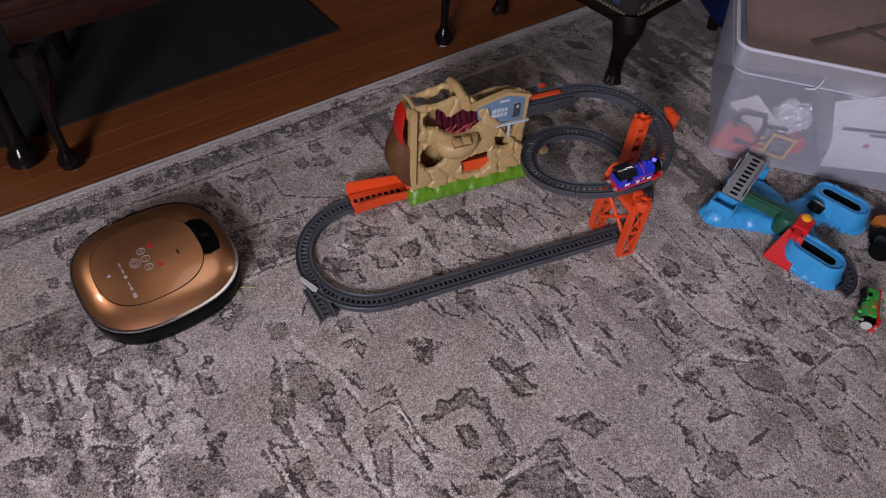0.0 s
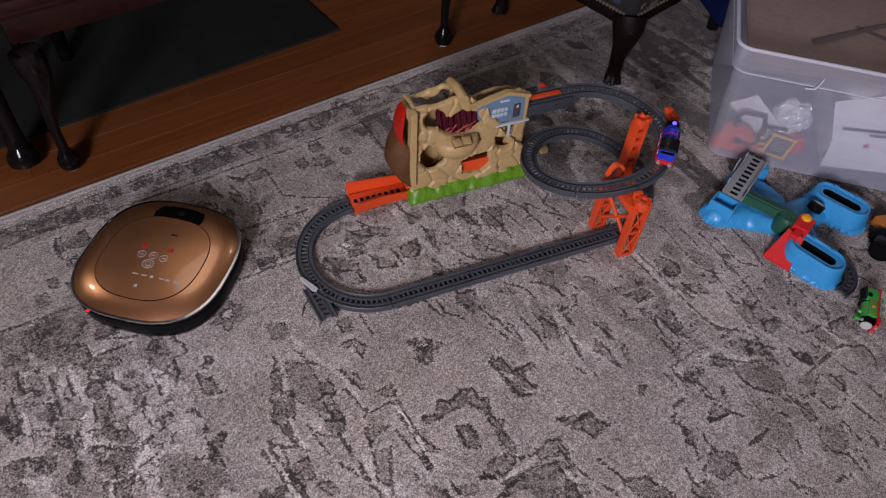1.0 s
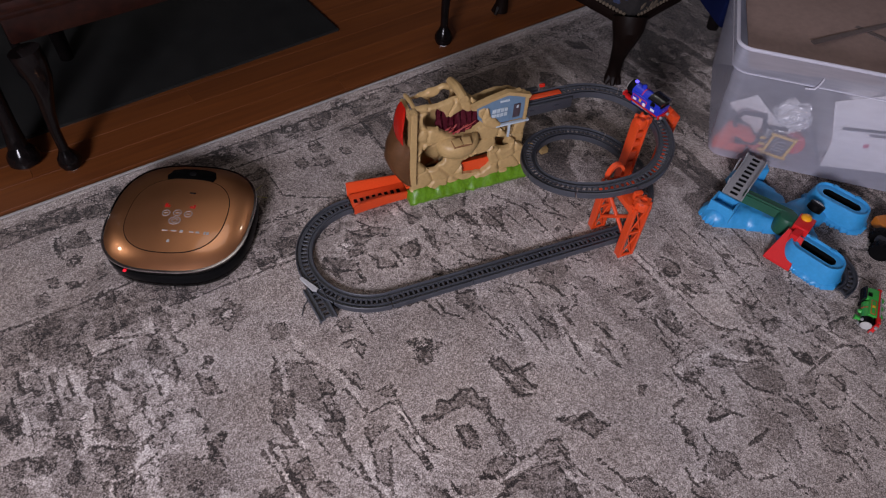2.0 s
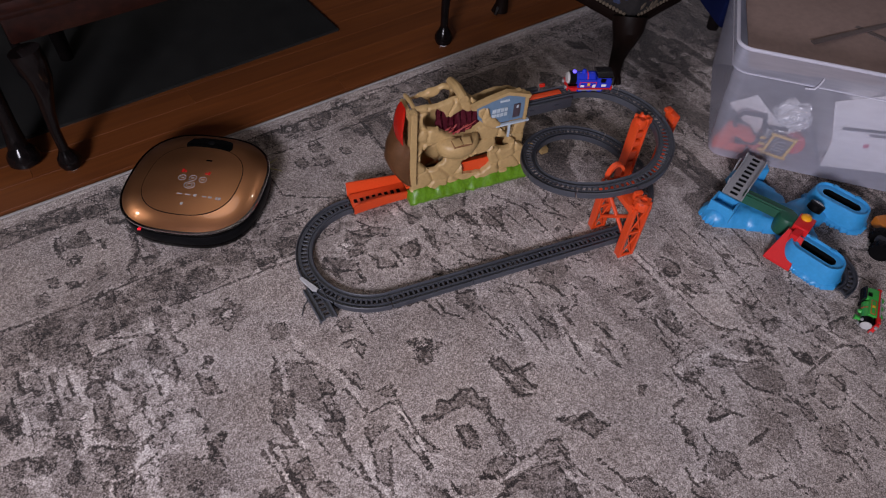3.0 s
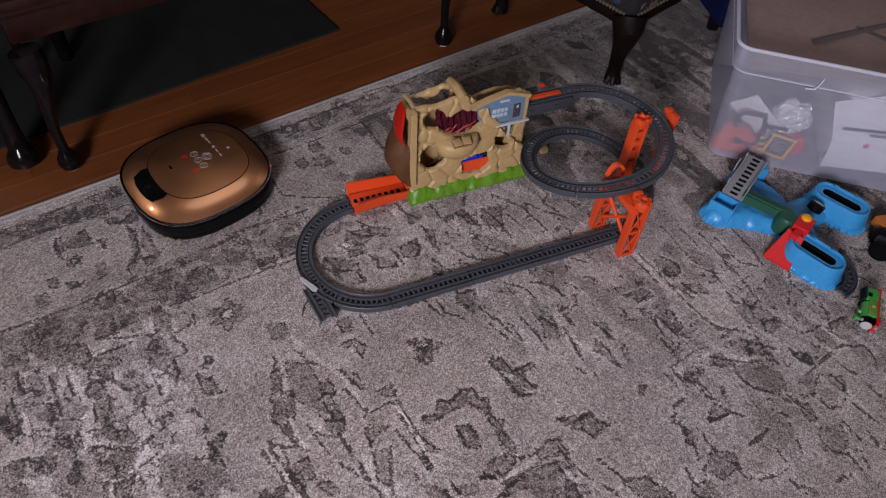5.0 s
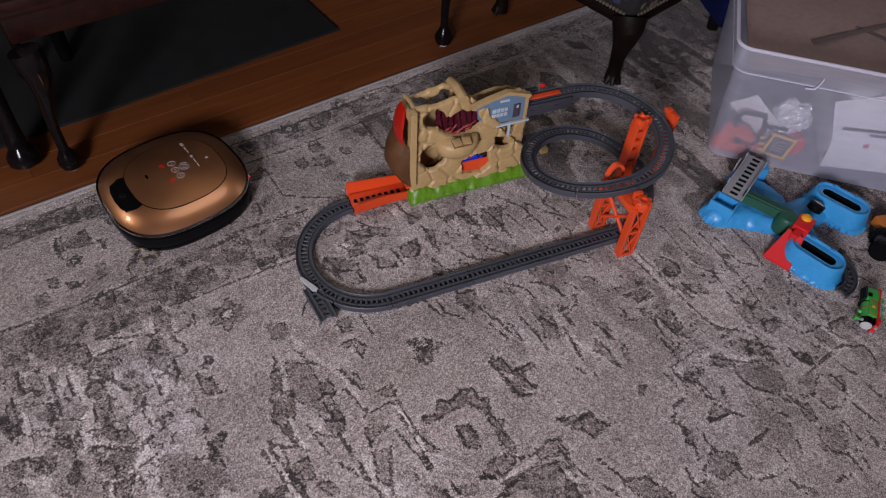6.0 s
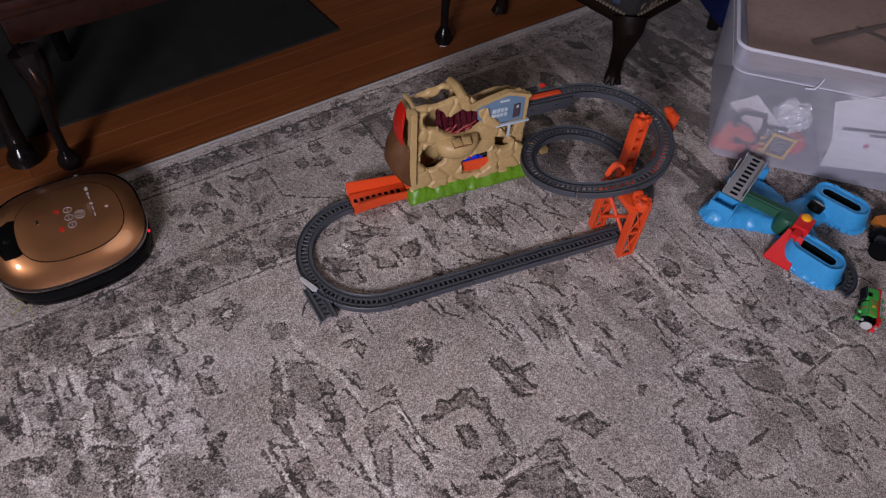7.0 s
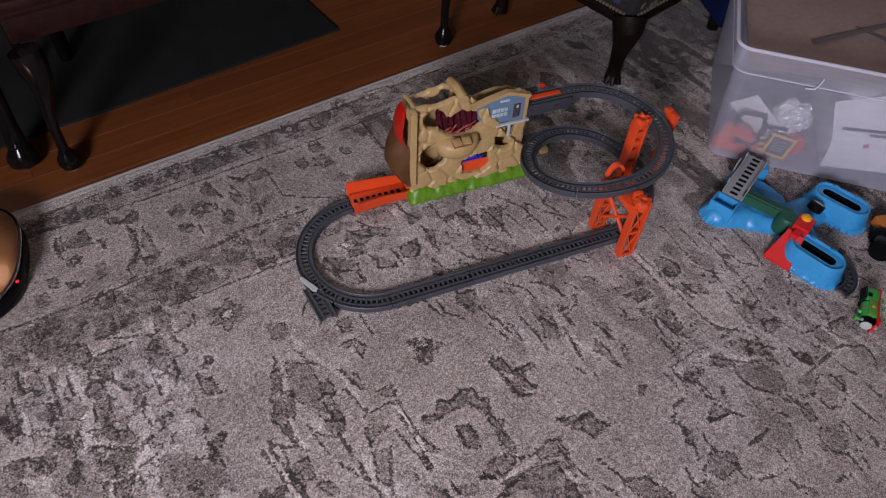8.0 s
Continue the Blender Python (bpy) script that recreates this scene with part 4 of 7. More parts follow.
    outline(0.689, 1.164, 0.721, 1.163, 0.742, 1.170, 0.737, 1.194)
    shade(0.2, 0.683, 1.167, 0.734, 1.171, 0.738, 1.202, 0.729, 1.238, 0.713, 1.230, 0.715, 1.194, 0.683, 1.188)
    outline(0.726, 1.181, 0.725, 1.208, 0.718, 1.251)
    outline(0.588, 1.184, 0.641, 1.188, 0.681, 1.191)
    pale(0.608, 1.176, 0.664, 1.176, 0.709, 1.184, 0.714, 1.204)
    shade(0.26, 0.620, 1.187, 0.668, 1.198, 0.707, 1.203, 0.700, 1.246, 0.700, 1.287, 0.636, 1.246, 0.620, 1.214, 0.572, 1.205, 0.590, 1.190)
    outline(0.565, 1.197, 0.596, 1.192, 0.634, 1.196, 0.702, 1.200, 0.703, 1.234)
    pale(0.655, 1.232, 0.681, 1.240, 0.678, 1.264)
    shade(0.2, 0.457, 1.095, 0.486, 1.121, 0.491, 1.152, 0.455, 1.129)
    shade(0.18, 0.503, 1.134, 0.544, 1.152, 0.541, 1.175, 0.506, 1.159)
    outline(0.507, 1.128, 0.509, 1.155)
    outline(0.594, 1.157, 0.603, 1.183)
    outline(0.699, 1.238, 0.705, 1.265, 0.700, 1.287)
    # bar on the right
    shade(0.27, 0.765, 1.133, 0.804, 1.151, 0.829, 1.167, 0.848, 1.204, 0.821, 1.206, 0.800, 1.211, 0.797, 1.186, 0.776, 1.166)
    outline(0.765, 1.133, 0.789, 1.160, 0.834, 1.162, 0.833, 1.189, 0.848, 1.204)
    outline(0.798, 1.176, 0.802, 1.210)
    pale(0.759, 1.076, 0.769, 1.129)
    # right-hand leaf system
    shade(0.22, 0.959, 1.031, 0.969, 1.054, 0.963, 1.101, 0.962, 1.117, 0.952, 1.094, 0.948, 1.066)
    outline(0.964, 1.030, 0.969, 1.067, 0.964, 1.115)
    outline(0.940, 1.053, 0.952, 1.069)
    shade(0.2, 1.007, 1.069, 1.007, 1.095, 0.990, 1.127, 0.984, 1.106)
    shade(0.2, 0.916, 1.003, 0.920, 1.037, 0.901, 1.055)
    outline(0.918, 1.001, 0.904, 1.055)
    outline(0.879, 1.065, 0.886, 1.085)
    outline(0.901, 1.095, 0.901, 1.114)
    shade(0.2, 0.959, 1.172, 0.979, 1.177, 0.959, 1.196, 0.949, 1.186)
    # stepped edge then leaf
    outline(1.091, 1.113, 1.091, 1.140, 1.088, 1.160, 1.086, 1.179, 1.054, 1.176)
    outline(1.054, 1.176, 1.105, 1.178, 1.135, 1.176, 1.171, 1.190)
    pale(1.065, 1.191, 1.118, 1.191, 1.164, 1.203, 1.200, 1.234, 1.232, 1.280)
    outline(1.033, 1.179, 1.034, 1.228)
    outline(1.054, 1.184, 1.053, 1.232)
    shade(0.24, 1.068, 1.201, 1.088, 1.211, 1.069, 1.234, 1.060, 1.216)
    shade(0.26, 1.107, 1.271, 1.126, 1.270, 1.103, 1.287)
    outline(1.081, 1.226, 1.082, 1.266, 1.082, 1.290)
    outline(1.071, 1.251, 1.072, 1.291, 1.092, 1.327, 1.105, 1.347)
    shade(0.2, 1.068, 1.289, 1.089, 1.322, 1.052, 1.324, 1.032, 1.311)
    outline(1.032, 1.311, 1.094, 1.326)
    outline(1.025, 1.246, 0.992, 1.248, 0.965, 1.276)
    outline(0.978, 1.277, 0.968, 1.307, 0.960, 1.338, 0.947, 1.357)
    shade(0.2, 0.972, 1.288, 0.978, 1.314, 0.962, 1.339, 0.954, 1.320)
    outline(0.998, 1.326, 0.991, 1.358, 1.004, 1.373)
    pale(1.016, 1.294, 1.008, 1.340, 1.014, 1.365)
    outline(1.058, 1.394, 1.093, 1.394, 1.121, 1.393)
    shade(0.18, 0.980, 1.358, 1.019, 1.383, 1.006, 1.416, 0.959, 1.413, 0.949, 1.386)
    outline(0.955, 1.370, 0.939, 1.387)
    outline(0.915, 1.357, 0.907, 1.379, 0.908, 1.393)
    outline(1.103, 1.430, 1.098, 1.455, 1.093, 1.472)
    outline(1.021, 1.453, 1.058, 1.466, 1.093, 1.470)
    outline(1.005, 1.402, 1.002, 1.434, 1.021, 1.453)
    outline(1.164, 1.366, 1.182, 1.392, 1.169, 1.414)
    shade(0.14, 1.178, 1.254, 1.232, 1.272, 1.253, 1.318, 1.234, 1.355, 1.181, 1.329, 1.166, 1.296)
    outline(1.172, 1.259, 1.166, 1.288, 1.181, 1.322, 1.207, 1.354)
    shade(0.2, 1.151, 1.203, 1.179, 1.212, 1.183, 1.249, 1.145, 1.233)
    outline(1.152, 1.207, 1.189, 1.244, 1.241, 1.277)
    shade(0.15, 1.218, 1.202, 1.280, 1.232, 1.297, 1.270, 1.261, 1.273, 1.217, 1.236)
    outline(1.246, 1.211, 1.277, 1.251, 1.294, 1.273)
    outline(1.323, 1.286, 1.320, 1.319, 1.337, 1.352)
    shade(0.2, 1.316, 1.299, 1.349, 1.320, 1.336, 1.346, 1.314, 1.324)
    outline(1.282, 1.303, 1.286, 1.323)
    outline(1.347, 1.353, 1.382, 1.349, 1.433, 1.350, 1.478, 1.379, 1.468, 1.412, 1.455, 1.426)
    outline(1.295, 1.353, 1.333, 1.355)
    outline(1.386, 1.369, 1.389, 1.396, 1.398, 1.419, 1.394, 1.457, 1.396, 1.477)
    outline(1.326, 1.368, 1.349, 1.388, 1.347, 1.411, 1.334, 1.435)
    outline(1.275, 1.405, 1.271, 1.434, 1.300, 1.445, 1.323, 1.436)
    shade(0.14, 1.273, 1.348, 1.328, 1.366, 1.270, 1.394, 1.244, 1.385)
    outline(1.223, 1.364, 1.227, 1.398, 1.231, 1.431)
    shade(0.2, 1.226, 1.381, 1.243, 1.400, 1.231, 1.438, 1.210, 1.425)
    outline(1.207, 1.354, 1.215, 1.378)
    outline(1.153, 1.440, 1.142, 1.462)
    shade(0.15, 1.214, 1.450, 1.266, 1.469, 1.233, 1.506, 1.192, 1.508, 1.182, 1.481)
    outline(1.204, 1.458, 1.197, 1.497, 1.217, 1.517)
    outline(1.327, 1.454, 1.330, 1.487, 1.338, 1.515)
    outline(1.272, 1.465, 1.269, 1.508)
    outline(1.222, 1.513, 1.212, 1.549)
    outline(1.247, 1.529, 1.230, 1.561)
    outline(1.301, 1.506, 1.288, 1.541)
    pale(1.346, 1.426, 1.341, 1.486)
    outline(0.789, 1.303, 0.831, 1.323, 0.842, 1.351)
    shade(0.22, 0.785, 1.307, 0.836, 1.334, 0.853, 1.371, 0.857, 1.389, 0.802, 1.353)
    outline(0.779, 1.249, 0.791, 1.285, 0.794, 1.306, 0.840, 1.329)
    outline(0.729, 1.203, 0.729, 1.238, 0.742, 1.273)
    shade(0.2, 0.696, 1.243, 0.725, 1.275, 0.714, 1.296, 0.673, 1.270)
    outline(0.748, 1.283, 0.765, 1.329)
    outline(1.074, 1.487, 1.075, 1.521)
    shade(0.18, 1.084, 1.507, 1.103, 1.532, 1.082, 1.535)
    outline(1.142, 1.537, 1.190, 1.549)
    shade(0.15, 0.894, 1.384, 0.939, 1.402, 0.927, 1.434, 0.890, 1.410)
    # near the trestle and play base
    outline(1.202, 0.903, 1.203, 0.955, 1.202, 0.995)
    outline(1.223, 0.905, 1.223, 0.964, 1.219, 1.026, 1.217, 1.082, 1.220, 1.150, 1.253, 1.189)
    pale(1.214, 0.904, 1.208, 0.979, 1.206, 1.056, 1.215, 1.137)
    shade(0.2, 1.240, 0.937, 1.274, 0.962, 1.281, 0.994, 1.246, 1.003, 1.226, 0.980)
    outline(1.225, 1.020, 1.241, 1.078)
    outline(1.265, 0.942, 1.283, 0.974, 1.277, 0.998, 1.238, 1.007)
    shade(0.2, 1.249, 1.025, 1.290, 1.060, 1.285, 1.083, 1.247, 1.063)
    outline(1.249, 1.025, 1.256, 1.064, 1.283, 1.085)
    outline(1.301, 0.975, 1.326, 1.028, 1.359, 1.062)
    outline(1.409, 0.932, 1.401, 1.016, 1.384, 1.058)
    outline(1.379, 0.891, 1.372, 0.976)
    outline(1.341, 0.868, 1.327, 0.970)
    outline(1.432, 0.969, 1.423, 1.061, 1.453, 1.090)
    outline(1.390, 1.071, 1.378, 1.125, 1.368, 1.168)
    outline(1.341, 1.041, 1.316, 1.135, 1.338, 1.168, 1.375, 1.162)
    outline(1.495, 0.962, 1.484, 1.045, 1.465, 1.097)
    shade(0.2, 1.125, 0.987, 1.160, 0.989, 1.167, 1.017, 1.125, 1.015)
    outline(1.119, 0.983, 1.119, 1.012, 1.160, 1.008)
    shade(0.24, 1.104, 1.027, 1.121, 1.032, 1.100, 1.047)
    shade(0.25, 1.128, 1.068, 1.173, 1.070, 1.158, 1.102, 1.158, 1.120, 1.130, 1.120, 1.121, 1.093)
    outline(1.127, 1.060, 1.127, 1.097, 1.128, 1.128)
    outline(1.165, 1.069, 1.158, 1.111)
    pale(1.143, 1.077, 1.147, 1.098)
    outline(1.119, 1.049, 1.102, 1.112)
    shade(0.26, 0.994, 1.002, 1.012, 1.010, 1.008, 1.043, 0.990, 1.050)
    outline(0.990, 0.996, 0.998, 1.055)
    outline(1.215, 1.119, 1.223, 1.164, 1.265, 1.196, 1.286, 1.236)
    shade(0.17, 1.303, 1.146, 1.362, 1.173, 1.362, 1.239, 1.318, 1.242, 1.294, 1.187)
    outline(1.309, 1.233, 1.329, 1.209, 1.364, 1.222, 1.373, 1.255)
    outline(1.502, 1.222, 1.483, 1.268, 1.445, 1.319)
    outline(1.482, 1.170, 1.476, 1.225, 1.487, 1.280)
    outline(1.506, 1.143, 1.468, 1.181, 1.420, 1.210)
    outline(1.383, 1.279, 1.443, 1.290, 1.445, 1.319, 1.449, 1.339)
    shade(0.16, 1.447, 1.302, 1.504, 1.300, 1.512, 1.333, 1.494, 1.353, 1.449, 1.339)
    outline(1.515, 1.307, 1.454, 1.297)
    outline(1.529, 1.389, 1.488, 1.372)
    outline(1.638, 1.205, 1.644, 1.250, 1.653, 1.276)
    outline(1.706, 1.182, 1.736, 1.212)
    outline(1.008, 0.875, 1.020, 0.902)
    outline(0.966, 0.944, 0.945, 0.949)
    return np.clip(d, -0.3, 1.1), ink


def rug():
    """The rug: a sheet of tufts with the woven drawing, 1 cm thick, and a pale bound edge."""
    # fine rows where the drawing is seen close by, coarser ones towards the ends
    along = np.concatenate([np.arange(-0.45, -0.20, 0.012), np.arange(-0.20, 1.75, 0.0023), np.arange(1.75, 2.75, 0.005)])
    down = np.concatenate([np.arange(-0.022, 1.45, 0.0023), np.arange(1.45, 2.0, 0.006)])
    nx, ny = len(along), len(down)
    p, q = np.meshgrid(along, down)
    z = 0.0012 * (np.random.default_rng(2).random(p.shape) - 0.5) - 0.004 * np.exp(-(q + 0.022) / 0.006)
    co = np.stack([p, -q, z], -1).reshape(-1, 3)
    k = np.arange(nx * ny).reshape(ny, nx)
    quads = np.stack([k[:-1, :-1], k[1:, :-1], k[1:, 1:], k[:-1, 1:]], -1).reshape(-1, 4)
    me = bpy.data.meshes.new("rug")
    me.vertices.add(len(co))
    me.vertices.foreach_set("co", co.ravel())
    me.loops.add(quads.size)
    me.loops.foreach_set("vertex_index", quads.ravel())
    me.polygons.add(len(quads))
    me.polygons.foreach_set("loop_start", np.arange(0, quads.size, 4))
    me.update(calc_edges=True)
    at = me.attributes.new("drawing", "FLOAT", "POINT")
    tone, ink = drawing(p, q)
    at.data.foreach_set("value", tone.ravel().astype(np.float32))
    at = me.attributes.new("stroke", "FLOAT", "POINT")
    at.data.foreach_set("value", ink.ravel().astype(np.float32))
    soft = lambda f, o: 0.5 + 0.5 * np.sin(p * f + 2.1 * np.sin(q * f * 0.7 + o) + o) * np.sin(q * f * 1.1 + 1.7 * np.sin(p * f * 0.6) + o)
    at = me.attributes.new("taupe", "FLOAT", "POINT")
    at.data.foreach_set("value", np.clip(0.15 + 0.5 * soft(5, 1.0) + 0.45 * soft(17, 2.0), 0, 1).ravel().astype(np.float32))
    me.materials.append(M_RUG)
    me.shade_smooth()
    ob = thing("rug", "worn grey and taupe rug with faded oriental pattern", "rug", (0, 0, -0.012), RUG)
    pile = new("woven_face", me)
    pile.parent = ob
    pile.location = (0, 0, 0.012)
    part("binding", box((1.15, 0.0245, -0.006), (3.2, 0.009, 0.010), 0.003), M_BIND, ob, "pale grey bound edge")
    part("backing", box((1.15, -0.99, -0.0085), (3.2, 2.01, 0.006)), M_BIND, ob)


rug()


def planks():
    """Oak boards along the rug's edge."""
    ob = thing("floorboards", "reddish-brown polished oak floorboards", "floor", (0, 0, -0.014), RUG, kind="structure")
    w, ln = 0.083, 1.35
    me = None
    for row in range(22):
        shift = (row * 0.47) % ln
        for n in range(-1, 3):
            x, y = -0.9 + n * ln + shift, -0.03 + row * w
            ends = [RUG @ Vector((x + u * ln, y + k * w, 0)) for u in (0, 1) for k in (0, 1)]
            if any(abs(e.x) > 2.98 or e.y > 3.18 for e in ends):
                continue
            if me is None:
                bm = box((0, 0, -0.007), (ln - 0.0005, w - 0.0006, 0.012), 0.0005, seg=1)
                me = bpy.data.meshes.new("plank")
                bm.to_mesh(me)
                bm.free()
                me.materials.append(M_PLANK)
            b = new("plank", me)
            b.parent = ob
            b.location = (x + ln / 2, y + w / 2, 0.004)


def mat():
    ob = thing("floor_mat", "thin charcoal mat lying on the floorboards", "mat", (-0.398, 1.978, -0.010), pose(0, 0, 0))
    m = pose(-0.398, 1.978, -0.008, 0, 0, 39.6)
    outline = [(-1.5, 0.01), (0.0, 0.0), (-0.005, 0.62), (-1.5, 0.62)]
    bm = slab(outline, -0.0015, 0.006, 0.002)
    bmesh.ops.transform(bm, matrix=m, verts=bm.verts[:])
    part("woven_face", bm, M_MAT, ob)


mat()


def cabriole(foot, knee, top, ob, name="leg", r=(0.030, 0.019, 0.014, 0.016), mat_=None, pad=0.03):
    """An S-shaped leg from the floor to the rail, with a pad foot."""
    foot, knee, top = Vector(foot), Vector(knee), Vector(top)
    out = knee - foot
    out.z = 0
    pts, rad = [], []
    for t, o, w in ((0.08, 0.1, 0.016), (0.18, 0.0, 0.0125), (0.35, 0.05, 0.013), (0.52, 0.28, 0.016), (0.68, 0.62, 0.022), (0.82, 0.85, 0.030), (0.93, 0.8, 0.036), (1.0, 0.7, 0.036)):
        pts.append(foot + out * o + Vector((0, 0, (top.z - foot.z) * t)))
        rad.append(w)
    leg = part(name, tube(pts, rad, 14), mat_ or M_BLACKWOOD, ob)
    part("foot", lathe([(pad * 0.55, 0.003), (pad * 0.85, 0.009), (pad, 0.024), (pad * 0.90, 0.038), (pad * 0.62, 0.052), (pad * 0.42, 0.066)], (foot.x, foot.y, foot.z)), mat_ or M_BLACKWOOD, leg, "polished ball foot")
    part("glide", lathe([(pad * 0.52, 0), (pad * 0.56, 0.002), (pad * 0.52, 0.0035)], (foot.x, foot.y, foot.z)), M_WHITE, leg, "white felt glide")
    return leg


def side_table():
    ob = thing("side_table", "dark mahogany table with curved legs and pad feet", "table", (-0.52, 1.6, -0.01))
    d, n = Vector((0.8, 0.6, 0)), Vector((-0.6, 0.8, 0))
    a = Vector((-1.0, 1.262, -0.010))
    b = Vector((-0.047, 1.945, -0.010))
    back = n * 0.45
    for c in (a, b, a + back, b + back):
        s = -1 if (c - a).length < 0.1 or (c - a - back).length < 0.1 else 1
        cabriole(c, c + Vector((0.045, -0.012, 0.3)) * (1 if s < 0 else 0.3), c + Vector((0, 0, 0.37)), ob)
    rot = pose(0, 0, 0, 0, 0, 38.4)
    c = Vector((-0.53, 1.640, 0)) + Vector((-0.621, 0.784, 0)) * 0.235
    part("apron", box((c.x, c.y, 0.395), (1.20, 0.47, 0.07), 0.006, rot), M_MAHOG, ob, "carved mahogany apron")
    part("moulding", box((c.x, c.y, 0.442), (1.25, 0.52, 0.022), 0.009, rot), M_MAHOG, ob)
    part("tabletop", box((c.x, c.y, 0.468), (1.29, 0.56, 0.028), 0.01, rot), M_MAHOG, ob, "polished mahogany top")


side_table()


def dark_chair():
    ob = thing("dark_chair", "black wooden chair with a heavy rounded foot", "chair", (-1.3, 1.4, -0.01))
    foot = Vector((-1.128, 1.270, -0.010))
    pts = [foot + Vector((0.012, -0.012, 0.02)), foot + Vector((0.0, 0, 0.05)), foot + Vector((0.0, 0.01, 0.12)), foot + Vector((0.0, 0.02, 0.25)), foot + Vector((0.0, 0.02, 0.42))]
    leg = part("leg", tube(pts, [0.03, 0.026, 0.02, 0.022, 0.032], 14), M_BLACKWOOD, ob)
    part("foot", lathe([(0.03, 0), (0.042, 0.012), (0.04, 0.03), (0.026, 0.05), (0.02, 0.06)], (foot.x + 0.004, foot.y - 0.004, -0.008)), M_BLACKWOOD, leg)
    part("glide", lathe([(0.027, 0), (0.029, 0.002), (0.027, 0.004)], (foot.x + 0.004, foot.y - 0.004, -0.010)), M_WHITE, leg, "white felt glide")
    for x, y in ((-1.55, 1.35), (-1.2, 1.72), (-1.6, 1.75)):
        part("leg", rod((x, y, -0.010), (x, y, 0.42), 0.02, 0.028), M_BLACKWOOD, ob)
    part("seat", box((-1.37, 1.52, 0.44), (0.56, 0.56, 0.06), 0.02, pose(0, 0, 0, 0, 0, 8)), M_MAHOG, ob)
    part("backrest", box((-1.42, 1.78, 0.72), (0.5, 0.05, 0.5), 0.02, pose(0, 0, 0, -8, 0, 8)), M_MAHOG, ob)


dark_chair()


def footstool():
    ob = thing("footstool", "carved dark wood footstool with tapestry seat", "footstool", (0.62, 1.95, 0.0))
    rot = pose(0, 0, 0, 0, 0, 45)
    mid = Vector((0.529, 2.175, 0))
    for cx, cy in ((-1, -1), (1, -1), (1, 1), (-1, 1)):
        foot = mid + rot @ Vector((0.30 * cx, 0.245 * cy, 0))
        out = (rot @ Vector((cx, cy, 0))).normalized()
        leg = part("leg", tube([foot + out * o + Vector((0, 0, z)) for o, z in ((0.004, 0.012), (0.0, 0.05), (0.002, 0.09), (0.010, 0.13), (0.022, 0.17), (0.026, 0.205), (0.010, 0.235))], [0.026, 0.0205, 0.022, 0.027, 0.036, 0.046, 0.050], 14), M_TOE, ob)
        for a in (-0.8, 0.0, 0.8):
            u = Matrix.Rotation(a, 3, "Z") @ out * 0.024
            part("toe", tube([foot + Vector((0, 0, 0.04)), foot + u * 0.7 + Vector((0, 0, 0.026)), foot + u * 1.25 + Vector((0, 0, 0.006))], [0.012, 0.012, 0.007], 8), M_TOE, leg, "carved claw toe")
    part("rail", box((mid.x, mid.y, 0.222), (0.66, 0.55, 0.035), 0.012, rot), M_TOE, ob, "carved dark rail")
    seat = part("seat", box((mid.x, mid.y, 0.285), (0.65, 0.54, 0.105), 0.03, rot, seg=4), M_TAPESTRY, ob, "flowered tapestry cover")
    rng = random.Random(4)
    for side in (0, 1):
        turn = rot @ pose(0, 0, 0, 0, 0, -90 * side)
        half, deep = (0.295, 0.2715) if side == 0 else (0.24, 0.3265)
        for k in range(70):
            u, w = rng.uniform(-half, half), rng.uniform(-0.035, 0.03)
            c = turn @ Vector((u, -deep + 0.001, 0.285 + w)) + mid
            bm = bmesh.new()
            sz = rng.uniform(0.006, 0.016)
            bmesh.ops.create_icosphere(bm, subdivisions=2, radius=1.0, matrix=Matrix.Translation(c) @ turn @ pose(0, 0, 0, 0, rng.uniform(-60, 60), 0) @ Matrix.Diagonal((sz, 0.002, sz * rng.uniform(0.25, 0.6), 1)))
            for v in bm.verts:
                v.co += Vector((0, 0, 0.006 * noise.noise(v.co * 120)))
            part("petal", bm, rng.choice((M_CREAMCLOTH, M_CREAMCLOTH, M_WINECLOTH, M_BLUECLOTH, M_TAPESTRY)), seat)
        for k in range(40):
            c = turn @ Vector((-half + 2 * half * k / 39, -deep + 0.001, 0.243)) + mid
            part("stud", lathe([(0.006, -0.002), (0.005, 0.002), (0.001, 0.004)], c, turn @ pose(0, 0, 0, 90, 0, 0), 8), M_CREAMCLOTH, seat)


footstool()


def navy_armchair():
    ob = thing("armchair", "navy blue upholstered armchair on the rug", "armchair", (1.35, 2.5, 0))
    rot = pose(0, 0, 0, 0, 0, 12)
    part("seat", box((1.30, 2.52, 0.24), (0.85, 0.7, 0.40), 0.05, rot, seg=3), M_NAVY, ob)
    part("backrest", box((1.24, 2.92, 0.5), (0.85, 0.2, 0.9), 0.06, rot, seg=3), M_NAVY, ob)
    part("armrest", box((0.86, 2.42, 0.31), (0.16, 0.75, 0.54), 0.05, rot, seg=3), M_NAVY, ob)
    for x, y in ((0.88, 2.14), (1.65, 2.3)):
        part("leg", rod((x, y, 0), (x, y, 0.06), 0.02, 0.025), M_BLACKWOOD, ob)


navy_armchair()

# ================= robot vacuum =================
def squircle(a, r, n=2.75):
    c, s = math.cos(a), math.sin(a)
    k = r / (abs(c) ** n + abs(s) ** n) ** (1 / n)
    return c * k, s * k


def dome(x, y, n=2.75):
    """Height of the lid over the floor."""
    r = (abs(x / 0.17) ** n + abs(y / 0.17) ** n) ** (1 / n)
    return 0.0850 - 0.0135 * r ** 2 - 0.0135 * max(0, (r - 0.62) / 0.38) ** 2.6


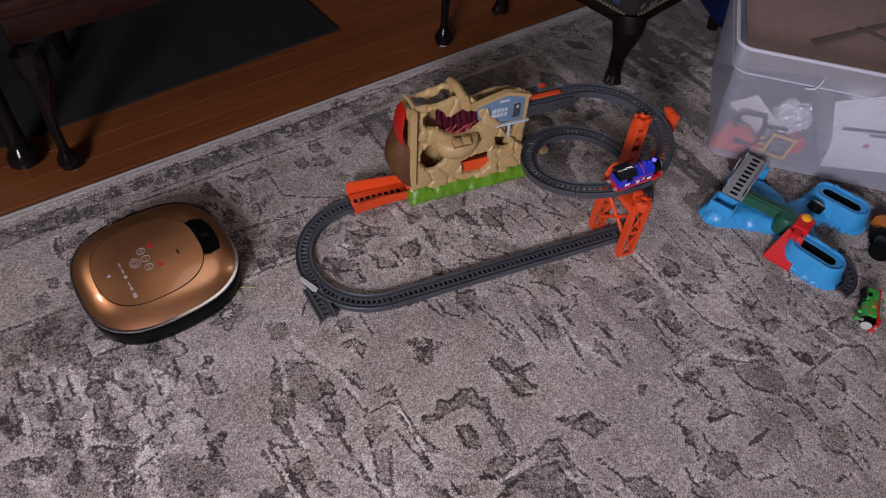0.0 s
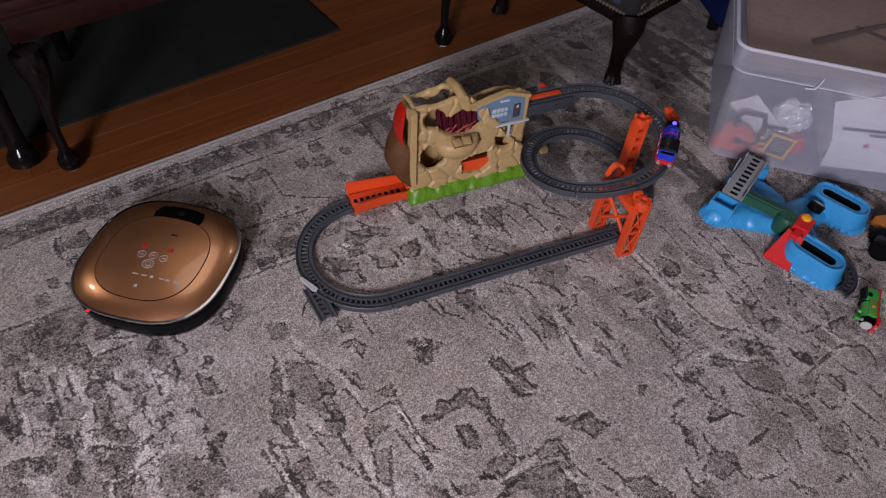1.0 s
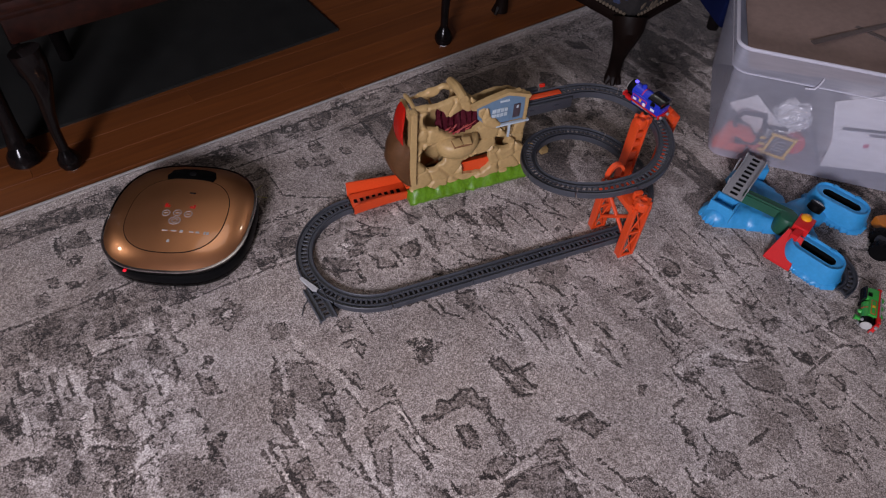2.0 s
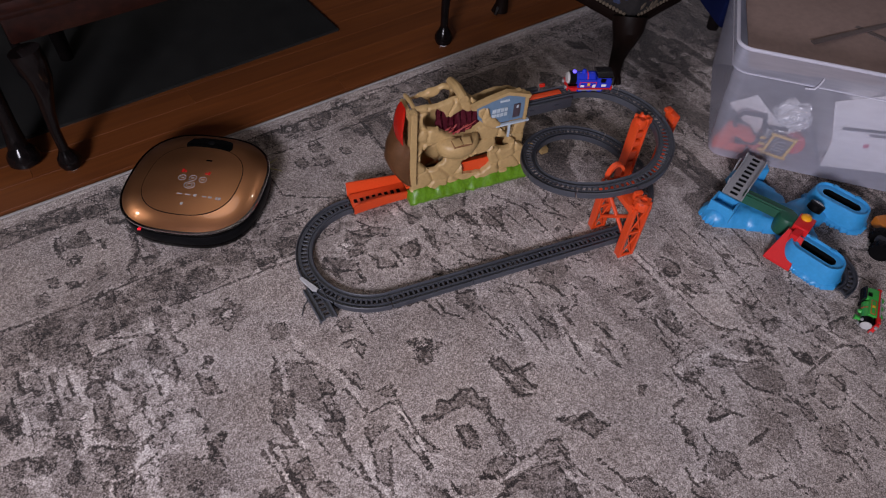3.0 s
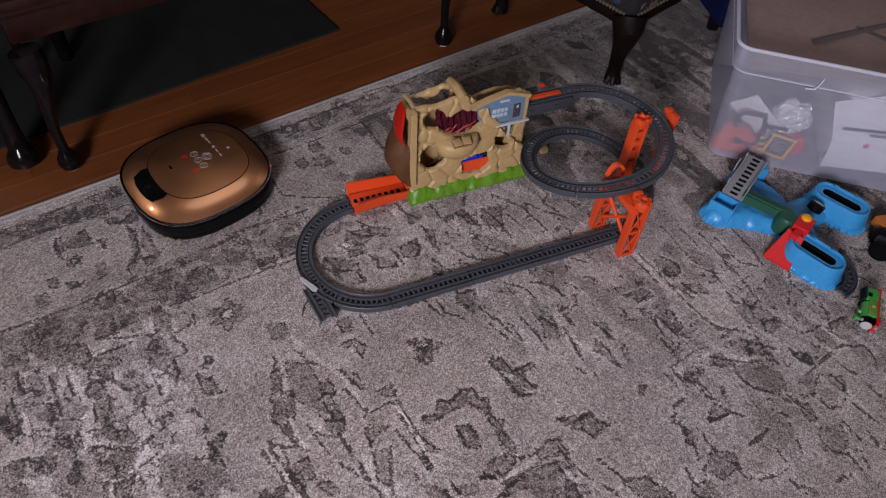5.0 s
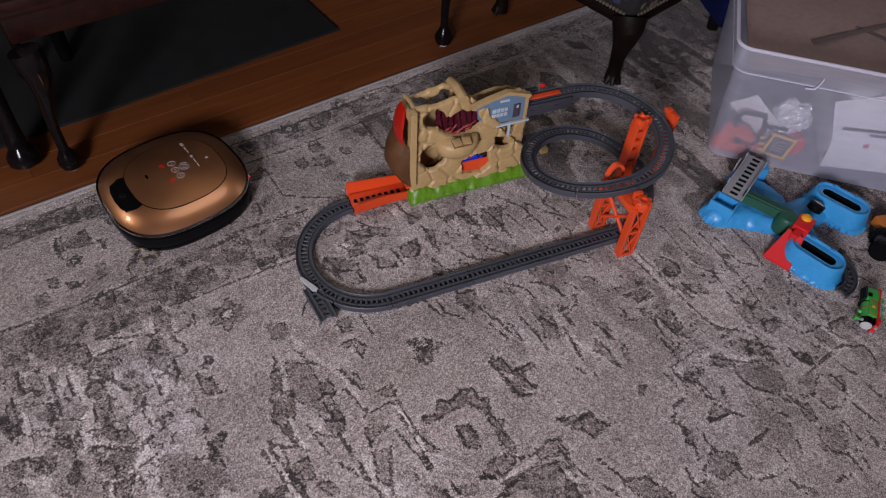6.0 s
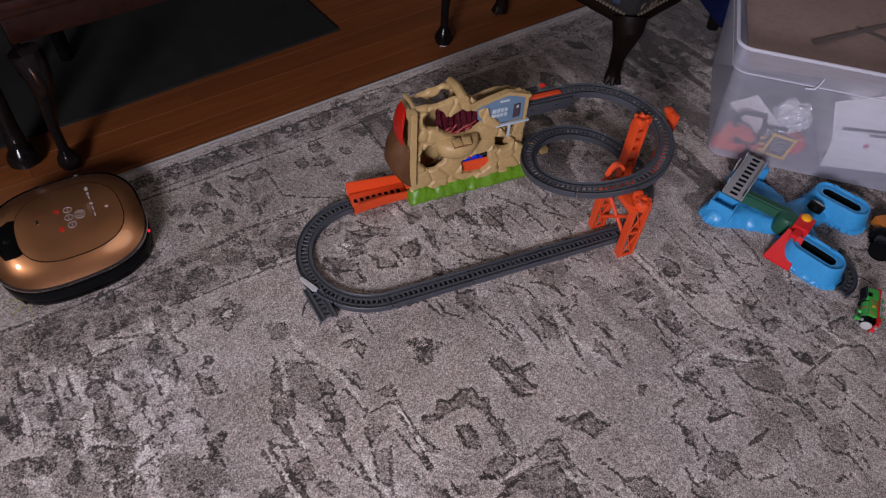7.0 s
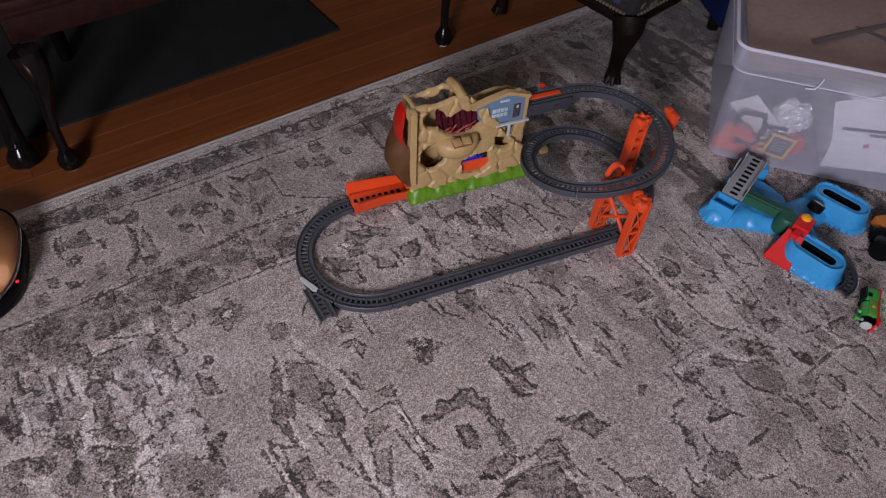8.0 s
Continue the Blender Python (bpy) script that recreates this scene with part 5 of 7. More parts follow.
def shell(levels, count=72):
    bm = bmesh.new()
    rings = [[bm.verts.new((*squircle(2 * math.pi * k / count, r), z)) for k in range(count)] for r, z in levels]
    for a, b in zip(rings, rings[1:]):
        for k in range(count):
            bm.faces.new((a[k], a[(k + 1) % count], b[(k + 1) % count], b[k]))
    bm.faces.new(rings[0])
    bm.faces.new(rings[-1])
    return bm


def patch(outline, lift, depth=0.0008, inner=None):
    """A thin raised patch that follows the lid."""
    bm = bmesh.new()
    hi = [bm.verts.new((x, y, dome(x, y) + lift)) for x, y in outline]
    lo = [bm.verts.new((x, y, dome(x, y) + lift - depth)) for x, y in outline]
    n = len(hi)
    if inner:
        hi2 = [bm.verts.new((x, y, dome(x, y) + lift)) for x, y in inner]
        lo2 = [bm.verts.new((x, y, dome(x, y) + lift - depth)) for x, y in inner]
        for k in range(n):
            j = (k + 1) % n
            bm.faces.new((hi[k], hi[j], hi2[j], hi2[k]))
            bm.faces.new((hi[k], hi[j], lo[j], lo[k]))
            bm.faces.new((hi2[k], hi2[j], lo2[j], lo2[k]))
        return bm
    cx, cy = sum(p[0] for p in outline) / n, sum(p[1] for p in outline) / n
    c = bm.verts.new((cx, cy, dome(cx, cy) + lift))
    mid = [bm.verts.new(((x + cx) / 2, (y + cy) / 2, dome((x + cx) / 2, (y + cy) / 2) + lift)) for x, y in outline]
    for k in range(n):
        j = (k + 1) % n
        bm.faces.new((hi[k], hi[j], mid[j], mid[k]))
        bm.faces.new((mid[k], mid[j], c))
        bm.faces.new((hi[k], hi[j], lo[j], lo[k]))
    return bm


def ring(x, y, r, w, n=20, sx=1.0):
    o = [(x + sx * r * math.cos(2 * math.pi * k / n), y + r * math.sin(2 * math.pi * k / n)) for k in range(n)]
    i = [(x + sx * (r - w) * math.cos(2 * math.pi * k / n), y + (r - w) * math.sin(2 * math.pi * k / n)) for k in range(n)]
    return o, i


def bar(x, y, sx, sy):
    return [(x - sx / 2, y - sy / 2), (x + sx / 2, y - sy / 2), (x + sx / 2, y + sy / 2), (x - sx / 2, y + sy / 2)]


def robot_vacuum():
    ob = thing("robot_vacuum", "bronze square robot vacuum cleaner with black base on the rug", "robot vacuum")
    levels = [(0.17 * r, dome(0.17 * r, 0)) for r in (1.0, 0.985, 0.97, 0.95, 0.92, 0.88, 0.84, 0.8, 0.75, 0.7, 0.62, 0.5, 0.38, 0.25, 0.12, 0.02)]
    levels = [(0.1695, 0.0575)] + levels
    part("cover", shell(levels), M_BRONZE, ob, "glossy bronze cover", smooth=60)
    part("trim", shell([(0.168, 0.0565), (0.1712, 0.0570), (0.1716, 0.0590), (0.1708, 0.0608), (0.168, 0.0610)]), M_CHROME, ob, "thin chrome trim")
    part("base", shell([(0.120, 0.000), (0.164, 0.000), (0.1685, 0.005), (0.1695, 0.016), (0.1675, 0.045), (0.168, 0.0575), (0.15, 0.0585)]), M_GLOSSBLACK, ob, "black glossy base", smooth=50)
    part("bumper", shell([(0.162, 0.014), (0.1690, 0.0165), (0.1705, 0.028), (0.1705, 0.040), (0.1690, 0.044), (0.16, 0.045)]), M_BLACK, ob, "black bumper")
    # lid and its joint
    n = 64
    o = [squircle(2 * math.pi * k / n, 0.1165, 2.6) for k in range(n)]
    o = [(x, y - 0.012) for x, y in o]
    i = [(x * 0.985, (y + 0.012) * 0.985 - 0.012) for x, y in o]
    lid = part("lid", patch(i, 0.0012, 0.002), M_BRONZE, ob, "bronze lid", smooth=60)
    part("lid_joint", patch(o, 0.0006, 0.002, i), M_BLACK, lid, "dark joint round the lid")
    # camera window at the front
    win = [(-0.056, 0.098), (-0.03, 0.1015), (0.0, 0.1025), (0.03, 0.1015), (0.056, 0.098), (0.060, 0.112), (0.052, 0.136), (0.03, 0.143), (0.0, 0.145), (-0.03, 0.143), (-0.052, 0.136), (-0.060, 0.112)]
    w = part("camera_window", patch(win, 0.0022, 0.003), M_GLOSSBLACK, ob, "black glass camera window")
    part("lens", lathe([(0.009, 0), (0.009, 0.002), (0.006, 0.003)], (0.0, 0.122, dome(0, 0.122) + 0.001)), M_BLACK, w)
    # printed signs
    for x, y in ((-0.024, -0.016), (0.002, -0.014), (0.028, -0.016)):
        a, b = ring(x, y, 0.0095, 0.0013)
        part("icon", patch(a, 0.0018, 0.0006, b), M_PRINT, lid, "pale printed ring")
        part("icon", patch(bar(x, y, 0.009, 0.0016), 0.0018, 0.0006), M_PRINT, lid)
    a, b = ring(0.002, -0.038, 0.0115, 0.0014, sx=1.2)
    part("icon", patch(a, 0.0018, 0.0006, b), M_PRINT, lid)
    a, b = ring(0.002, -0.038, 0.006, 0.0012, sx=1.2)
    part("icon", patch(a, 0.0018, 0.0006, b), M_PRINT, lid)
    for x, s, hgt in ((-0.012, 0.018, 0.004), (0.008, 0.018, 0.004), (0.026, 0.010, 0.010), (0.049, 0.014, 0.004), (0.063, 0.012, 0.007), (0.079, 0.006, 0.011), (0.086, 0.008, 0.011)):
        part("print_bar", patch(bar(x, -0.068, s * 0.72, hgt * 0.7), 0.0018, 0.0006), M_PRINT, lid)
    part("print_bar", patch(bar(0.003, -0.097, 0.006, 0.007), 0.0018, 0.0006), M_PRINT, lid)
    part("logo", patch(bar(0.020, 0.052, 0.015, 0.005), 0.0018, 0.0006), M_CHROME, lid)
    for x, y, sx, sy in ((-0.030, 0.008, 0.006, 0.011), (-0.023, 0.006, 0.004, 0.006), (0.036, 0.008, 0.005, 0.011), (0.029, 0.006, 0.006, 0.005)):
        part("display", patch(bar(x, y, sx, sy), 0.0018, 0.0006), M_REDLED, lid, "glowing red digits")
    part("rear_lamp", box((-0.085, -0.1615, 0.046), (0.007, 0.006, 0.004), 0.001), M_REDSPOT, ob, "small glowing red lamp")
    for x in (-0.095, 0.095):
        part("sensor", lathe([(0.004, 0), (0.004, 0.003), (0.002, 0.004)], (x, 0.147, 0.043), pose(0, 0, 0, -90, 0, 0)), M_WHITE, ob, "pale round sensor")
        brush = part("side_brush", lathe([(0.010, 0.006), (0.010, 0.012), (0.005, 0.013)], (x * 1.3, 0.128, 0)), M_BLACK, ob)
        for k in range(6):
            a = k * math.pi / 3
            part("bristle", rod((x * 1.3, 0.128, 0.008), (x * 1.3 + 0.05 * math.cos(a), 0.128 + 0.05 * math.sin(a), 0.003), 0.0012, 0.0005, 6), M_BRISTLE, brush)
    for x in (-0.1, 0.1):
        part("wheel", rod((x - 0.01, 0, 0.030), (x + 0.01, 0, 0.030), 0.030, n=24), M_BLACK, ob)
    return ob


ROBOT = robot_vacuum()

# ================= toy railway =================
TRACK_Z, HALF = 0.0135, 0.157
RAIL = [(0.0235, -0.0135), (0.0235, 0.001), (0.0215, 0.0024), (0.0195, 0.001), (0.0188, -0.003), (0.0115, -0.003), (0.0108, 0.0002), (0.0078, 0.0002), (0.0078, -0.006), (0.0200, -0.007), (0.0200, -0.0135)]
RAIL = [(a * 0.87, u) for a, u in RAIL]
TIE = None
SPIRAL_R, SPIRAL_X = 0.160, 0.593
SPIRAL = ((0, 0.014), (45, 0.030), (90, 0.050), (135, 0.072), (180, 0.091), (235, 0.114), (270, 0.133), (322, 0.179), (350, 0.199), (405, 0.214), (450, 0.219), (500, 0.225), (540, 0.228))


def spiral(turn):
    """The track's top centre at a turn (degrees) along the climbing loop, in the railway's frame."""
    z = np.interp(turn, [a for a, _ in SPIRAL], [b for _, b in SPIRAL])
    a = radians(turn - 90)
    return Vector((SPIRAL_X + SPIRAL_R * math.cos(a), SPIRAL_R * math.sin(a), float(z)))


def track(name, label, path, ties, group="grey track pieces", mat_=None):
    """One piece of track: two rails on a ladder of cross ties."""
    global TIE
    mid = path[len(path) // 2]
    ob = thing(name, label, "toy track", (mid.x, mid.y, max(mid.z - 0.0135, 0)), SET, group)
    for s in (1, -1):
        prof = [(a * s, u) for a, u in RAIL]
        part("rail", sweep(prof, path), mat_ or M_TRACK, ob)
    if TIE is None:
        bm = box((0, 0, -0.003), (0.0052, 0.0165, 0.004), 0.0006, seg=1)
        TIE = bpy.data.meshes.new("tie")
        bm.to_mesh(TIE)
        bm.free()
        TIE.materials.append(M_TRACK)
    run = [0.0]
    for a, b in zip(path, path[1:]):
        run.append(run[-1] + (b - a).length)
    base = BASES[ob.name]
    for k in range(ties):
        s = run[-1] * (k + 0.5) / ties
        i = min(max(int(np.searchsorted(run, s)) - 1, 0), len(path) - 2)
        w = (s - run[i]) / (run[i + 1] - run[i])
        p, d = path[i].lerp(path[i + 1], w), path[i + 1] - path[i]
        t = new("tie", TIE)
        t.parent = ob
        t.matrix_basis = Matrix.Translation(p - base) @ pose(0, 0, 0, 0, -math.degrees(math.atan2(d.z, math.hypot(d.x, d.y))), math.degrees(math.atan2(d.y, d.x)))
    return ob


def straight(a, b, n=6):
    a, b = Vector(a), Vector(b)
    return [a.lerp(b, k / n) for k in range(n + 1)]


def railway_track():
    gap = 0.0008
    for k in range(3):
        track("straight_track", "dark grey plastic straight toy track on the rug", straight((0.2 * k + gap, -HALF, TRACK_Z), (0.2 * k + 0.2 - gap, -HALF, TRACK_Z)), 16)
    for k in range(4):
        a0, a1 = 90 + 45 * k + 0.3, 135 + 45 * k - 0.3
        path = [Vector((HALF * math.cos(radians(a0 + (a1 - a0) * i / 10)), HALF * math.sin(radians(a0 + (a1 - a0) * i / 10)), TRACK_Z)) for i in range(11)]
        track("curved_track", "dark grey plastic curved toy track on the rug", path, 10)
    # siding of the switch, with its lever
    ob = track("switch_track", "dark grey switch siding with pale grey lever", straight((-0.161, -0.062, TRACK_Z - 0.0012), (-0.146, -0.158, TRACK_Z - 0.0012)), 7)
    part("lever", slab([(-0.181, -0.034), (-0.174, -0.031), (-0.147, -0.076), (-0.153, -0.083), (-0.162, -0.078)], 0.0150, 0.0190, 0.001), M_LEVER, ob, "pale grey switch lever")
    part("lever_wire", tube([(-0.175, -0.09, 0.008), (-0.19, -0.105, 0.004), (-0.2, -0.128, 0.003)], 0.0012, 6), M_TRACKDARK, ob)
    for k in range(12):
        a0, a1 = 45 * k + 0.3, 45 * k + 44.7
        path = [spiral(a0 + (a1 - a0) * i / 10) for i in range(11)]
        track("spiral_track", "dark grey plastic track piece of the raised climbing loop", path, 10)
    z = SPIRAL[-1][1]
    ob = track("upper_track", "grey raised track with an orange plate running into the mountain", straight((SPIRAL_X - 0.002, SPIRAL_R, z), (0.44, SPIRAL_R, z)), 12)
    part("plate", box((0.515, SPIRAL_R, z + 0.0022), (0.10, 0.016, 0.003), 0.001), M_ORANGE, ob, "flat orange plate between the rails")
    part("side_panel", box((0.513, SPIRAL_R - 0.028, z - 0.014), (0.145, 0.008, 0.030), 0.003), M_TRACKDARK, ob, "dark grey side panel")
    part("side_panel", box((0.490, SPIRAL_R + 0.030, z - 0.006), (0.05, 0.012, 0.022), 0.003), M_TRACKDARK, ob)
    part("latch", box((0.528, SPIRAL_R + 0.030, z + 0.008), (0.014, 0.008, 0.008), 0.002), M_REDGLOSS, ob, "small red latch")
    for x in (0.47, 0.54):
        part("clip", box((x, SPIRAL_R - 0.033, z - 0.012), (0.012, 0.004, 0.006), 0.001), M_TRACKDARK, ob)


railway_track()


def lattice_post(ob, x, y, z0, z1, w, d, holes):
    """A hollow orange post: four corner bars, a back plate with openings and cross bars."""
    t = 0.007
    post = part("post", box((x - w / 2 + t / 2, y - d / 2 + t / 2, (z0 + z1) / 2), (t, t, z1 - z0), 0.0015), M_ORANGE, ob)
    part("bar", box((x + w / 2 - t / 2, y - d / 2 + t / 2, (z0 + z1) / 2), (t, t, z1 - z0), 0.0015), M_ORANGE, post)
    step = (z1 - z0) / holes
    for k in range(holes + 1):
        z = z0 + k * step
        part("bar", box((x, y - d / 2 + t / 2, min(max(z, z0 + t / 2), z1 - t / 2)), (w - 2 * t, t * 0.7, t), 0.001), M_ORANGE, post)
        if k < holes:
            for s in (1, -1):
                part("brace", rod((x - s * (w / 2 - t), y - d / 2 + t / 2, z + t / 2), (x + s * (w / 2 - t), y - d / 2 + t / 2, z + step - t / 2), 0.0018, n=8), M_ORANGE, post)
    part("web", box((x - w / 2 + t / 2, y + t / 2, (z0 + z1) / 2), (t * 0.5, d - t, z1 - z0), 0.001), M_ORANGE, post)
    part("web", box((x + w / 2 - t / 2, y + t / 2, (z0 + z1) / 2), (t * 0.5, d - t, z1 - z0), 0.001), M_ORANGE, post)
    return post


def trestles():
    # low trestle astride the floor track
    ob = thing("trestle", "orange plastic lattice trestle astride the floor track", "toy support", (0.585, -0.16, 0), SET, "orange track supports")
    lattice_post(ob, 0.592, -0.212, 0.0, 0.172, 0.044, 0.022, 2)
    lattice_post(ob, 0.574, -0.108, 0.0, 0.165, 0.040, 0.022, 2)
    part("crossbar", box((0.583, -0.160, 0.160), (0.034, 0.11, 0.018), 0.004), M_ORANGE, ob)
    for s in (1, -1):
        part("brace", rod((0.575, -0.118, 0.085 + 0.04 * s), (0.59, -0.2, 0.085 - 0.04 * s), 0.005, n=10), M_ORANGE, ob)
    for y, z, r in ((-0.212, 0.180, 0.85),):
        cap = part("cap", lathe([(0.020 * r, -0.014), (0.022 * r, -0.008), (0.022 * r, 0.006), (0.018 * r, 0.010), (0.010 * r, 0.011), (0.009 * r, 0.006)], (0.593, y, z)), M_ORANGE, ob, "ribbed orange cap")
        for k in range(8):
            a = k * math.pi / 4
            part("tooth", box((0.593 + 0.0205 * r * math.cos(a), y + 0.0205 * r * math.sin(a), z), (0.005, 0.006, 0.020), 0.001, pose(0, 0, 0, 0, 0, 45 * k)), M_ORANGE, cap)
        part("clip", box((0.593, y + 0.024, z + 0.004), (0.022, 0.012, 0.022), 0.004), M_ORANGE, cap)
    pts = [(0.566 + 0.022 * (1 - math.cos(math.pi * k / 10)), -0.102 + 0.004 * math.sin(math.pi * k / 10), 0.165 + 0.036 * math.sin(math.pi * k / 10)) for k in range(11)]
    part("arch", sweep([(0.006, -0.004), (0.006, 0.004), (-0.006, 0.004), (-0.006, -0.004)], pts), M_ORANGE, ob, "orange arch")
    # tall trestle at the outer turn
    ob = thing("trestle", "tall orange plastic trestle holding the upper loop", "toy support", (0.75, 0.0, 0), SET, "orange track supports")
    x, y = 0.705, -0.004
    shaft = bmesh.new()
    box((x - 0.0135, y, 0.113), (0.006, 0.030, 0.226), 0.002, bm=shaft)
    box((x + 0.0135, y, 0.113), (0.006, 0.030, 0.226), 0.002, bm=shaft)
    post = part("post", shaft, M_ORANGE, ob)
    for z, hgt in ((0.05, 0.1), (0.122, 0.03), (0.161, 0.016), (0.190, 0.018), (0.217, 0.018)):
        part("web", box((x, y - 0.008, z), (0.022, 0.008, hgt), 0.002), M_ORANGE, post)
    part("web", box((x, y + 0.012, 0.112), (0.022, 0.004, 0.222), 0.001), M_ORANGE, post)
    cap = part("cap", lathe([(0.017, -0.012), (0.018, 0), (0.016, 0.008), (0.011, 0.010), (0.009, 0.004)], (x, y, 0.228), n=10), M_ORANGE, ob, "notched orange cap")
    for k in range(6):
        a = k * math.pi / 3
        part("tooth", box((x + 0.0155 * math.cos(a), y + 0.0155 * math.sin(a), 0.228), (0.008, 0.007, 0.024), 0.0015, pose(0, 0, 0, 0, 0, 60 * k)), M_ORANGE, cap)
    part("clip", box((x + 0.021, y, 0.225), (0.012, 0.018, 0.018), 0.003), M_ORANGE, cap)
    x = 0.804
    post = part("post", box((x, y, 0.106), (0.012, 0.030, 0.212), 0.003), M_ORANGE, ob)
    part("cap", box((x - 0.004, y, 0.216), (0.020, 0.036, 0.022), 0.005), M_ORANGE, ob)
    part("clip", box((x - 0.014, y + 0.010, 0.231), (0.018, 0.016, 0.012), 0.004), M_ORANGE, ob)
    part("crossbar", box((0.757, y, 0.008), (0.09, 0.030, 0.014), 0.003), M_ORANGE, ob)


trestles()


def ramp():
    ob = thing("orange_ramp", "orange plastic trough leading out of the toy mountain", "toy track", (0.07, 0.17, 0), SET)
    x0, x1 = 0.002, 0.150
    y = 0.166
    part("deck", box(((x0 + x1) / 2, y, 0.010), (x1 - x0, 0.046, 0.008), 0.001), M_ORANGE, ob)
    for s, h0, h1, lean in ((1, 0.042, 0.036, 0.006), (-1, 0.036, 0.030, 0.006)):
        bm = bmesh.new()
        rows = []
        for k in range(9):
            t = k / 8
            x = x0 + (x1 - x0) * t
            flare = 0.010 * (1 - t) ** 2
            yy = y + s * (0.0255 + flare)
            hgt = h0 + (h1 - h0) * t + 0.003 * math.sin(math.pi * t)
            rows.append([bm.verts.new(c) for c in ((x, yy, 0.0), (x, yy + s * lean, hgt), (x, yy + s * (lean - 0.004), hgt), (x, yy - s * 0.004, 0.0))])
        for a, b in zip(rows, rows[1:]):
            for k in range(4):
                bm.faces.new((a[k], a[(k + 1) % 4], b[(k + 1) % 4], b[k]))
        bm.faces.new(rows[0])
        bm.faces.new(rows[-1])
        part("side_wall", bm, M_ORANGE, ob)
    # black plates on the deck paint the shade in its row of holes
    for k in range(8):
        part("slot", box((x0 + 0.012 + k * 0.0165, y - 0.004, 0.0145), (0.009, 0.012, 0.0016)), M_BLACK, ob, "black plate standing for a shaded slot")
    part("rib", sweep([(0.003, 0), (0.003, 0.006), (-0.003, 0.006), (-0.003, 0)], [(x0 + 0.02, y - 0.018, 0.014), (0.07, y - 0.014, 0.016), (0.11, y - 0.018, 0.014)]), M_ORANGE, ob)


ramp()

# ================= toy mountain =================
def rock_wall(outline, holes, y, thick, lean, cell=0.0032, seed=0.0, relief=0.0058):
    """An upright shell of blocky stone with openings, in the railway's frame."""
    xs, zs = [p[0] for p in outline], [p[1] for p in outline]
    x0, z0 = min(xs), min(zs)
    nx, nz = int((max(xs) - x0) / cell) + 2, int((max(zs) - z0) / cell) + 2
    wob = lambda x, z: (x + 0.004 * noise.noise((x * 60, z * 60, seed)), z + 0.004 * noise.noise((x * 60, z * 60, seed + 9)))
    keep = {}
    for i in range(nx):
        for j in range(nz):
            x, z = wob(x0 + (i + 0.5) * cell, z0 + (j + 0.5) * cell)
            keep[i, j] = inside(outline, x, z) and not any(inside(h, x, z) for h in holes)
    bm = bmesh.new()
    front = {}

    def vert(i, j):
        if (i, j) not in front:
            front[i, j] = bm.verts.new((x0 + i * cell, y, z0 + j * cell))
        return front[i, j]

    for (i, j), ok in keep.items():
        if ok:
            bm.faces.new((vert(i, j), vert(i + 1, j), vert(i + 1, j + 1), vert(i, j + 1)))
    rim = [v for v in bm.verts if v.is_boundary]
    for _ in range(3):
        move = {}
        for v in rim:
            near = [e.other_vert(v).co for e in v.link_edges if e.is_boundary]
            if len(near) == 2:
                move[v] = v.co * 0.4 + (near[0] + near[1]) * 0.3
        for v, c in move.items():
            v.co = c
    rims = set(rim)
    for v in bm.verts:
        p = Vector((v.co.x * 19, v.co.z * 22, seed))
        dist, pts = noise.voronoi(p)
        block = min(dist[1] - dist[0], 0.10) / 0.10
        tilt = noise.cell(Vector((round(pts[0].x, 3), round(pts[0].y, 3), seed)) * 7.0)
        bulge = relief * (block - 0.5) + 0.0025 * tilt + 0.0010 * noise.noise(p * 3.1) + 0.003 * noise.noise(p * 0.5)
        if v in rims:
            bulge -= 0.0035
        v.co.y = y + lean * (v.co.z - z0) - bulge
    made = bmesh.ops.extrude_face_region(bm, geom=bm.faces[:])
    back = [g for g in made["geom"] if isinstance(g, bmesh.types.BMVert)]
    for v in back:
        v.co.y = y + lean * (v.co.z - z0) + thick
    return bm


def blob(x, z, rx, rz, n=9, seed=1):
    r = random.Random(seed)
    return [(x + rx * (0.85 + 0.3 * r.random()) * math.cos(2 * math.pi * k / n), z + rz * (0.85 + 0.3 * r.random()) * math.sin(2 * math.pi * k / n)) for k in range(n)]


